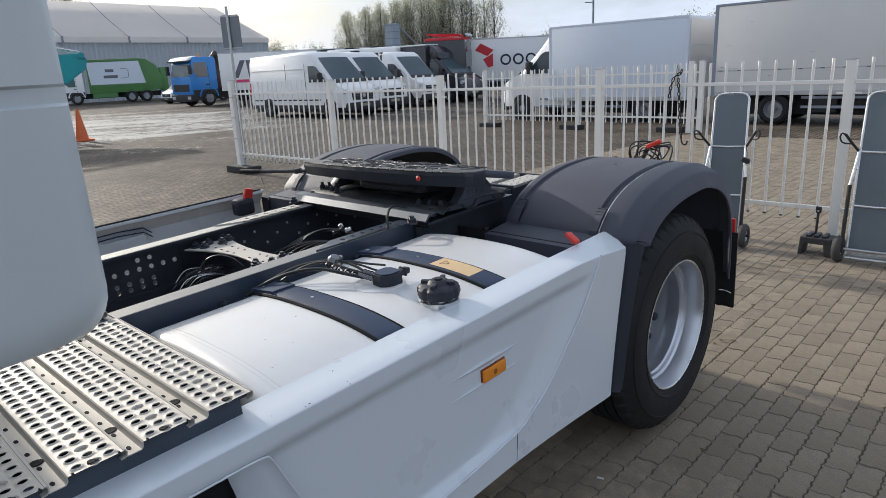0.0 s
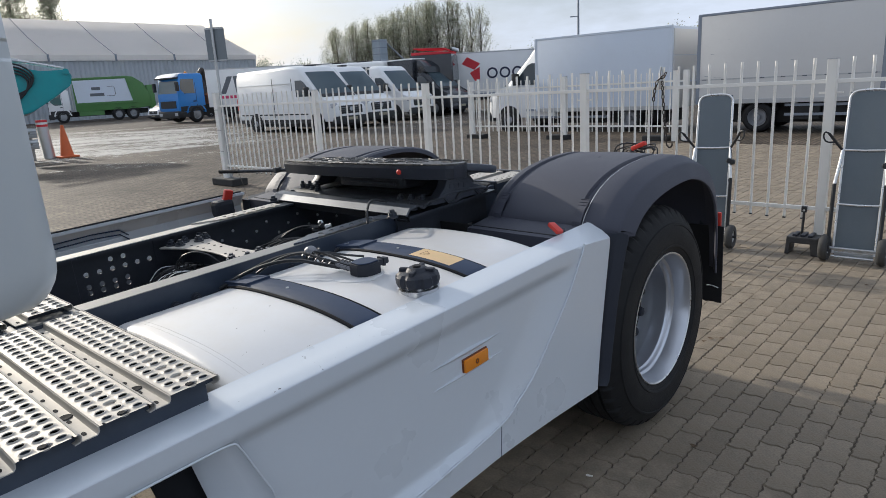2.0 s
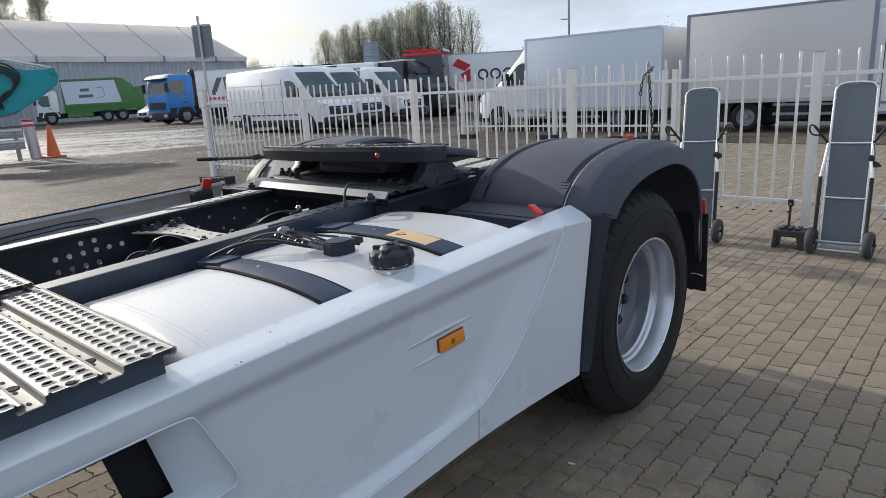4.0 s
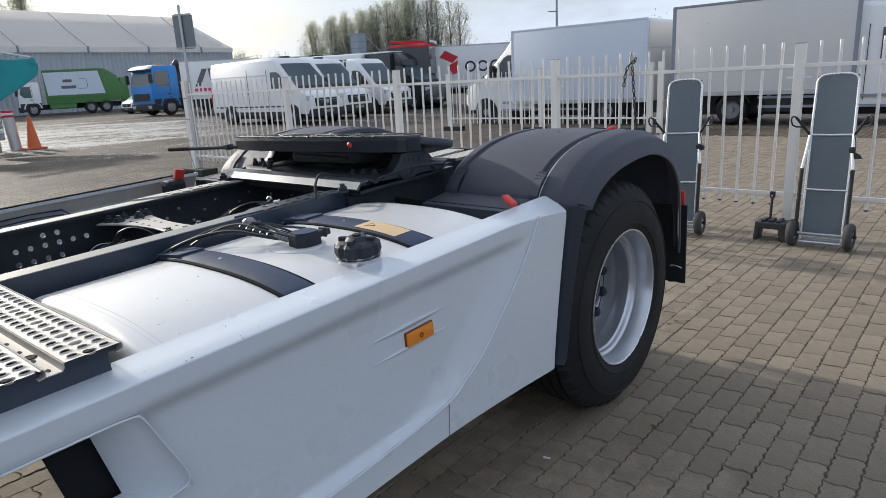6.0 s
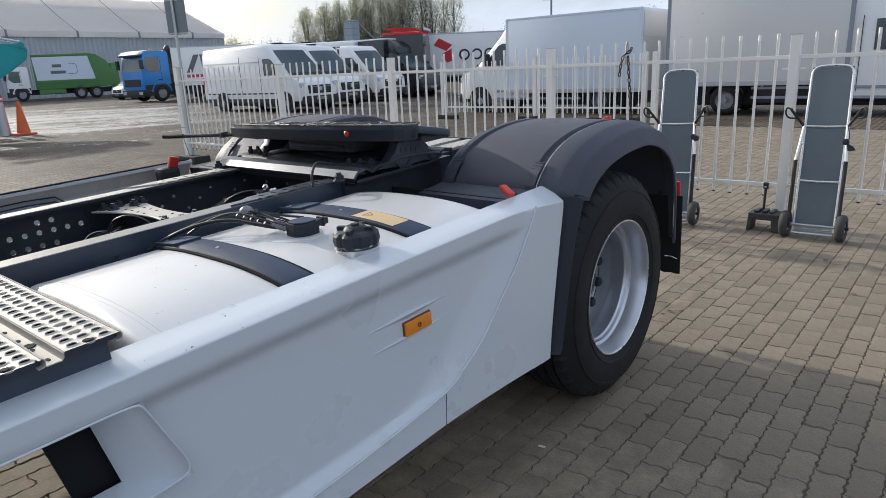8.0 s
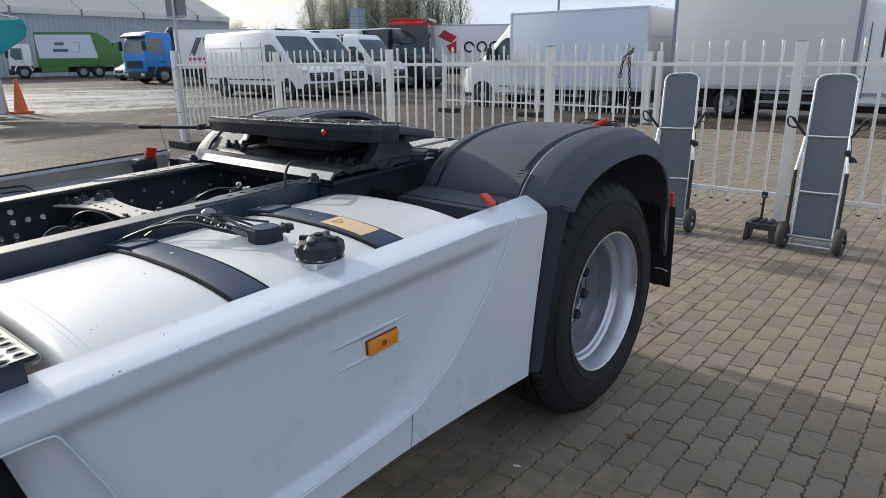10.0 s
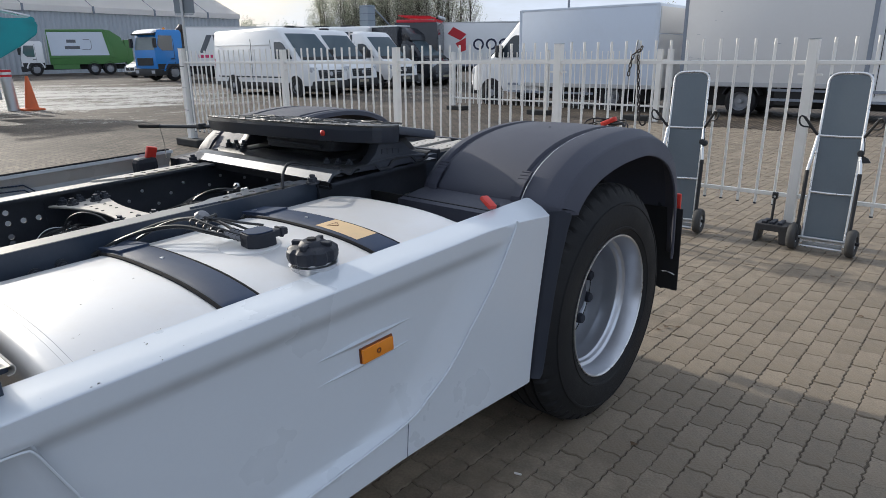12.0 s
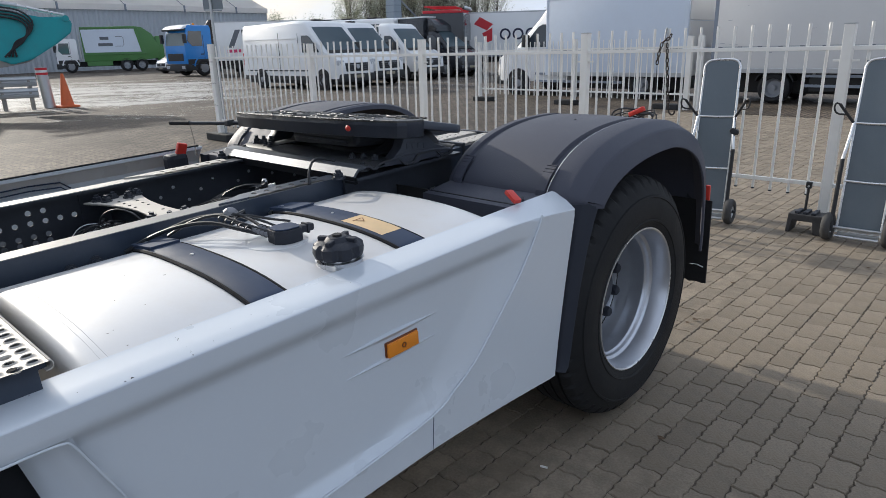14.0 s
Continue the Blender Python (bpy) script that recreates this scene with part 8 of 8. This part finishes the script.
for u0, u1 in zip(BAYS, BAYS[1:]):
    hip = 2.3 if u0 == 0 else 0.0   # the last bay's gable leans in towards the ridge
    bm = bmesh.new()
    q = []
    for k in range(9):
        w = abs(k - 4) / 4
        d, z = HALF + (HALF + 0.25) * (k - 4) / 4, RZ - (RZ - EZ + 0.05) * w - 0.16 * math.sin(math.pi * w)
        q.append((bm.verts.new(hp_(u0 + hip * (1 - w), d, z)), bm.verts.new(hp_(u1 - 0.05, d, z))))
    for a, b in zip(q, q[1:]):
        bm.faces.new((a[0], a[1], b[1], b[0]))
    bmesh.ops.solidify(bm, geom=bm.faces, thickness=0.04)
    part("roof_panel", bm, canvas, hall, "white canvas roof bay", smooth=35)
    part("valance", prism(bmesh.new(), [hp_(u0, -0.28, 0)[:2], hp_(u1 - 0.08, -0.28, 0)[:2], hp_(u1 - 0.08, -0.20, 0)[:2], hp_(u0, -0.20, 0)[:2]], "z", EZ - 0.62, EZ - 0.02), canvas, hall, "white strip along the eaves")
    bm = bmesh.new()
    n = max(12, round((u1 - u0) / 0.26))
    prev = None
    for i in range(2 * n + 1):
        u = u0 + (u1 - u0) * i / (2 * n)
        off = 0.05 * (1 if (i // 2 + i) % 2 else -1)
        row = [bm.verts.new(hp_(u, off, 0)), bm.verts.new(hp_(u, off, EZ - 0.5))]
        if prev:
            bm.faces.new((prev[0], row[0], row[1], prev[1]))
        prev = row
    part("wall_panel", bm, clad, hall, "grey corrugated wall")
    bm = bmesh.new()
    tube(bm, [hp_(u1, -0.2, EZ + 0.02), hp_(u1, HALF * 0.5, (EZ + RZ) / 2 - 0.08), hp_(u1, HALF, RZ + 0.03)], 0.032, 6)
    part("roof_rib", bm, box_edge, hall, "dark seam between two bays")
    part("eave_bracket", tube(bmesh.new(), [hp_(u1, -0.30, EZ - 0.70), hp_(u1, -0.30, EZ + 0.05)], 0.12, 6), box_edge, hall)
for u, hip in ((0, 2.3), (BAYS[-1], 0.0)):
    bm = bmesh.new()
    low = [bm.verts.new(hp_(u, d, z)) for d, z in ((0, 0), (2 * HALF, 0), (2 * HALF, EZ), (0, EZ))]
    bm.faces.new(low)
    bm.faces.new((low[3], low[2], bm.verts.new(hp_(u + hip, HALF, RZ - 0.03))))
    bmesh.ops.solidify(bm, geom=bm.faces, thickness=0.06)
    part("gable", bm, canvas, hall, "white gable")

# ---- lamp column, tower ----
lc = thing("lamp_column", (-32.87, 57.73, 0), "tall thin grey lamp column", "lamp column")
part("column", cyl(bmesh.new(), (-32.87, 57.73, 0), (-32.87, 57.73, 14), 0.14, 0.08, 10), box_edge, lc, smooth=True)
part("bracket", tube(bmesh.new(), [(-32.87, 57.73, 7.4), (-33.5, 57.2, 7.4)], 0.05, 6), box_edge, lc)
tws = thing("stair_tower", (-77.8, 72.6, 0), "pale blue-grey tower with level bands", "tower")
part("shaft", new_box(-78.7, -76.9, 71.8, 73.4, 0, 9.1), surface("tower_grey", (0.34, 0.40, 0.46), 0.6, 0, 0.1, 0.5, 5, 0), tws)
for k in range(9):
    part("band", new_box(-78.76, -76.84, 71.74, 73.46, 1.0 * k + 0.8, 1.0 * k + 0.9), box_edge, tws)
part("stay", tube(bmesh.new(), [(-76.9, 73.4, 8.5), (-75.0, 75.6, 5.5)], 0.12, 6), box_edge, tws)

# ---- trees ----
bark = surface("bark", (0.10, 0.085, 0.068), 0.9, 0, 0.25, 2, 20, 0.4)


def leaf_surface(name, c):
    m = surface(name, c, 0.6, 0, 0.35, 0.6, 5, 0, random=0.35)
    n, l = m.node_tree.nodes, m.node_tree.links
    thru, both = n.new("ShaderNodeBsdfTranslucent"), n.new("ShaderNodeMixShader")
    both.inputs[0].default_value = 0.62
    source = n["Principled BSDF"].inputs["Base Color"].links[0].from_socket
    l.new(source, thru.inputs["Color"])
    l.new(n["Principled BSDF"].outputs[0], both.inputs[1])
    l.new(thru.outputs[0], both.inputs[2])
    l.new(both.outputs[0], [q for q in n if q.type == "OUTPUT_MATERIAL"][0].inputs["Surface"])
    return m


# olive leaf colours, lifted so that distance haze is painted into them
leaf_olive = leaf_surface("leaf_olive", (0.43, 0.44, 0.33))
leaf_dark = leaf_surface("leaf_dark", (0.33, 0.345, 0.255))


def leaf_cloud(verts, faces, r, centre, spread, count, size):
    for _ in range(count):
        p = centre + Vector((r.gauss(0, spread), r.gauss(0, spread), r.gauss(0, spread * 1.7)))
        a = Vector((r.uniform(-1, 1), r.uniform(-1, 1), r.uniform(-1, 1))).normalized()
        b = a.orthogonal().normalized()
        c = a.cross(b)
        s = size * r.uniform(0.5, 1.3)
        k = len(verts)
        verts += [p - b * s, p - c * s * 0.45, p + b * s, p + c * s * 0.45]
        faces.append((k, k + 1, k + 2, k + 3))


def poplar(at, h, seed, mat_, leaves=1.0, name="poplar", width=0.19, label="tall thinning poplar with olive autumn leaves", category="tree", group="row of poplars"):
    r = random.Random(seed)
    base = Vector(at)
    t = thing(name, at, label, category, group)
    bm = bmesh.new()
    lean = Vector((r.uniform(-0.03, 0.03), r.uniform(-0.03, 0.03), 1))
    line = [base + lean * (h * k / 6) + Vector((r.uniform(-0.12, 0.12), r.uniform(-0.12, 0.12), 0)) for k in range(7)]
    line[0] = base.copy()
    for k, (a, b) in enumerate(zip(line, line[1:])):
        cyl(bm, a, b, h * 0.013 * (1 - k / 6.6), h * 0.013 * (1 - (k + 1) / 6.6), 7, False)
    verts, faces = [], []
    for k in range(int(110 + 5 * h)):
        u = r.uniform(0.08, 0.985)
        ang = r.uniform(0, 6.28)
        reach = h * width * math.sin(math.pi * min(1, 0.10 + 0.90 * u ** 0.9)) ** 0.6 * math.sqrt(r.uniform(0.02, 1.0)) * r.uniform(0.75, 1.15)
        c = base + lean * (h * u) + Vector((math.cos(ang) * reach, math.sin(ang) * reach, 0))
        start = base + lean * (h * max(0.04, u - 0.08 - reach / h * 1.9))
        cyl(bm, start, c, h * 0.0026 * (1.2 - u), h * 0.0007, 4, False)
        leaf_cloud(verts, faces, r, c, h * r.uniform(0.012, 0.024), int(r.uniform(35, 110) * leaves), h * 0.0066)
    part("trunk", bm, bark, t, "grey trunk and limbs")
    me = bpy.data.meshes.new("crown")
    me.from_pydata([v - base for v in verts], [], faces)
    me.materials.append(mat_)
    o = new("crown", me)
    o.parent = t
    return t


PA, PB = Vector((-91.0, 73.8, 0)), Vector((-72.6, 91.6, 0))
heights = (12.2, 12.6, 13.0, 13.4, 13.2, 13.8, 14.2, 14.0, 14.6, 15.2, 15.6, 16.2, 16.4, 16.9, 16.6, 17.0, 16.6, 16.0, 15.4, 15.0)
for k, hh in enumerate(heights):
    p = PA + (PB - PA) * (k / (len(heights) - 1)) + Vector((random.Random(k).uniform(-0.4, 0.4), random.Random(k + 50).uniform(-0.9, 0.9), 0))
    poplar(tuple(p), hh * 0.96, 100 + k, leaf_olive if k % 3 else leaf_dark, 0.62 if k < 13 else 0.50 if k < 15 else 0.36, width=0.25 if k < 15 else 0.20)
for k in range(0, 14, 2):
    p = PA + (PB - PA) * ((k + 0.6) / (len(heights) - 1)) + Vector((-2.2, 1.8, 0))
    poplar(tuple(p), heights[k] * 0.95, 200 + k, leaf_olive, 0.45, width=0.25)
for k, (x, y, hh) in enumerate(((-150.0, 30.0, 24.5), (-143.0, 40.0, 25.0), (-146.0, 48.0, 24.0), (-152.0, 22.0, 25.5))):
    poplar((x, y, 0), hh, 300 + k, leaf_dark, 1.2, width=0.19)
# low woods along the horizon
wood_spots = []
rw = random.Random(77)
for k in range(70):
    a = radians(rw.uniform(98, 150))
    d = rw.uniform(125, 160)
    wood_spots.append((d * math.cos(a), d * math.sin(a), rw.uniform(4.0, 7.5)))
for x, y, hh in ((-53.5, 80.5, 7.0), (-51.5, 82.5, 7.4), (-56, 79, 6.4), (-46, 88, 7.2), (-27.5, 70, 7.2), (-98, 62, 8.3), (-101, 60, 7.6), (-104, 56, 8.0), (-95, 66, 8.4), (-96.5, 64, 8.0), (-93.5, 68, 8.2), (-92, 69, 7.4), (-90, 72, 7.8), (-88, 76, 6.0), (-84, 80, 6.0), (-78, 86, 6.0)):
    wood_spots.append((x, y, hh))
verts, faces = [], []
for x, y, hh in wood_spots:
    for q in range(9):
        c = Vector((x + rw.gauss(0, hh * 0.20), y + rw.gauss(0, hh * 0.20), hh * rw.uniform(0.1, 0.74)))
        leaf_cloud(verts, faces, rw, c, hh * 0.060, 420, hh * 0.017)
me = bpy.data.meshes.new("far_woods")
me.from_pydata([tuple(v) for v in verts], [], faces)
me.materials.append(leaf_dark)
fw = new("far_woods", me)
tagged(fw, "dark low trees and bushes along the horizon", "woods", kind="stuff")

# ---- single concrete pavers, wavy-edged, in running bond ----
PW, PL = 0.1054, 0.2108


def paver_mesh(seed):
    """One block: zigzag long sides, waved ends, chamfered top."""
    r = random.Random(seed)
    hw, hl = PW / 2 - 0.0018, PL / 2 - 0.0018
    zig = 0.0034
    side = []
    n = 8
    for i in range(n + 1):
        y = -hl + 2 * hl * i / n
        side.append((hw + (zig if i % 2 else -zig) + r.uniform(-0.0032, 0.0032), y + (r.uniform(-0.0015, 0.0015) if 0 < i < n else 0)))
    end = [(hw * 0.35, hl + 0.006 + r.uniform(-0.001, 0.001)), (-hw * 0.35, hl - 0.006 + r.uniform(-0.001, 0.001))]
    other = [(x - PW + 0.0036, y) for x, y in side[::-1]]
    foot = [(-hw * 0.35, -hl - 0.006), (hw * 0.35, -hl + 0.006)]
    line = side + end + other + foot
    k = len(line)
    verts, faces = [], []
    for f, z in ((1.0, -0.03), (1.0, -0.005), (0.95, 0.0)):
        for x, y in line:
            verts.append((x * f if f < 1 else x, y * (1 - (1 - f) * 0.5), z))
    for a in range(2):
        for i in range(k):
            j = (i + 1) % k
            faces.append((a * k + i, a * k + j, (a + 1) * k + j, (a + 1) * k + i))
    faces.append(tuple(range(2 * k, 3 * k)))
    return verts, faces


paver_meshes = []
for sd in range(9):
    v, f = paver_mesh(sd)
    me = bpy.data.meshes.new("paver")
    me.from_pydata(v, [], f)
    me.materials.append(paver_mat)
    paver_meshes.append((me, v, f))
rp = random.Random(9)
NEAREST = (1.18, 2.36, -0.35, 2.28)   # the stretch beside the rear wheel
allv, allf = [], []
count = 0
ix = 0
x = 1.449 + PW / 2 - 51 * PW
while x < NEAR[1]:
    y = 0.643 - 19 * PL + (PL / 2 if ix % 2 else PL)
    while y < NEAR[3] - PL / 2:
        dz, rz = rp.uniform(-0.004, 0.0), rp.uniform(-0.012, 0.012)
        tx, ty = rp.uniform(-0.012, 0.012), rp.uniform(-0.006, 0.006)
        me, v, f = paver_meshes[rp.randrange(9)]
        if NEAREST[0] < x < NEAREST[1] and NEAREST[2] < y < NEAREST[3] and count < 300:
            o = new("paver", me)
            o.parent = ground
            o.location, o.rotation_euler = (x, y, dz), (tx, ty, rz)
            count += 1
        else:
            c, s, k0 = math.cos(rz), math.sin(rz), len(allv)
            allv += [(x + a * c - b * s, y + a * s + b * c, h + dz + b * tx - a * ty) for a, b, h in v]
            allf += [tuple(k0 + i for i in q) for q in f]
        y += PL
    x += PW
    ix += 1
me = bpy.data.meshes.new("paver_field")
me.from_pydata(allv, [], allf)
me.materials.append(paver_mat)
pf = new("paver_field", me)
pf.parent = ground
tagged(pf, "worn grey-brown wavy-edged concrete pavers in running bond", kind="stuff")
# scraps lying on the pavers
scrap = part("litter", tube(bmesh.new(), [(1.190, -0.663, 0.005), (1.216, -0.655, 0.005)], 0.004, 8), surface("paper_white", (0.75, 0.73, 0.68), 0.8), None, origin=(1.203, -0.659, 0))
tagged(scrap, "small white cigarette end lying on the pavers", "litter")
leaf_mat = surface("dry_leaf", (0.11, 0.068, 0.035), 0.8, 0, 0.3)
for k, (lx_, ly_) in enumerate(((1.02, 1.75), (1.08, 1.02), (1.13, 1.06), (1.06, 0.96), (1.62, 2.6), (1.9, 1.9), (0.8, 2.9), (1.45, -0.2))):
    bm = bmesh.new()
    c = [bm.verts.new((lx_ + 0.016 * math.cos(a) * (1 + 0.4 * math.sin(3 * a)), ly_ + 0.012 * math.sin(a), 0.004 + 0.004 * abs(math.cos(a + k)))) for a in [2 * math.pi * j / 9 for j in range(9)]]
    bm.faces.new(c)
    bmesh.ops.solidify(bm, geom=bm.faces, thickness=0.0015)
    lf = part("fallen_leaf", bm, leaf_mat, None, origin=(lx_, ly_, 0))
    tagged(lf, "small dry brown leaf lying on the pavers", "leaf", "leaves on the pavers")
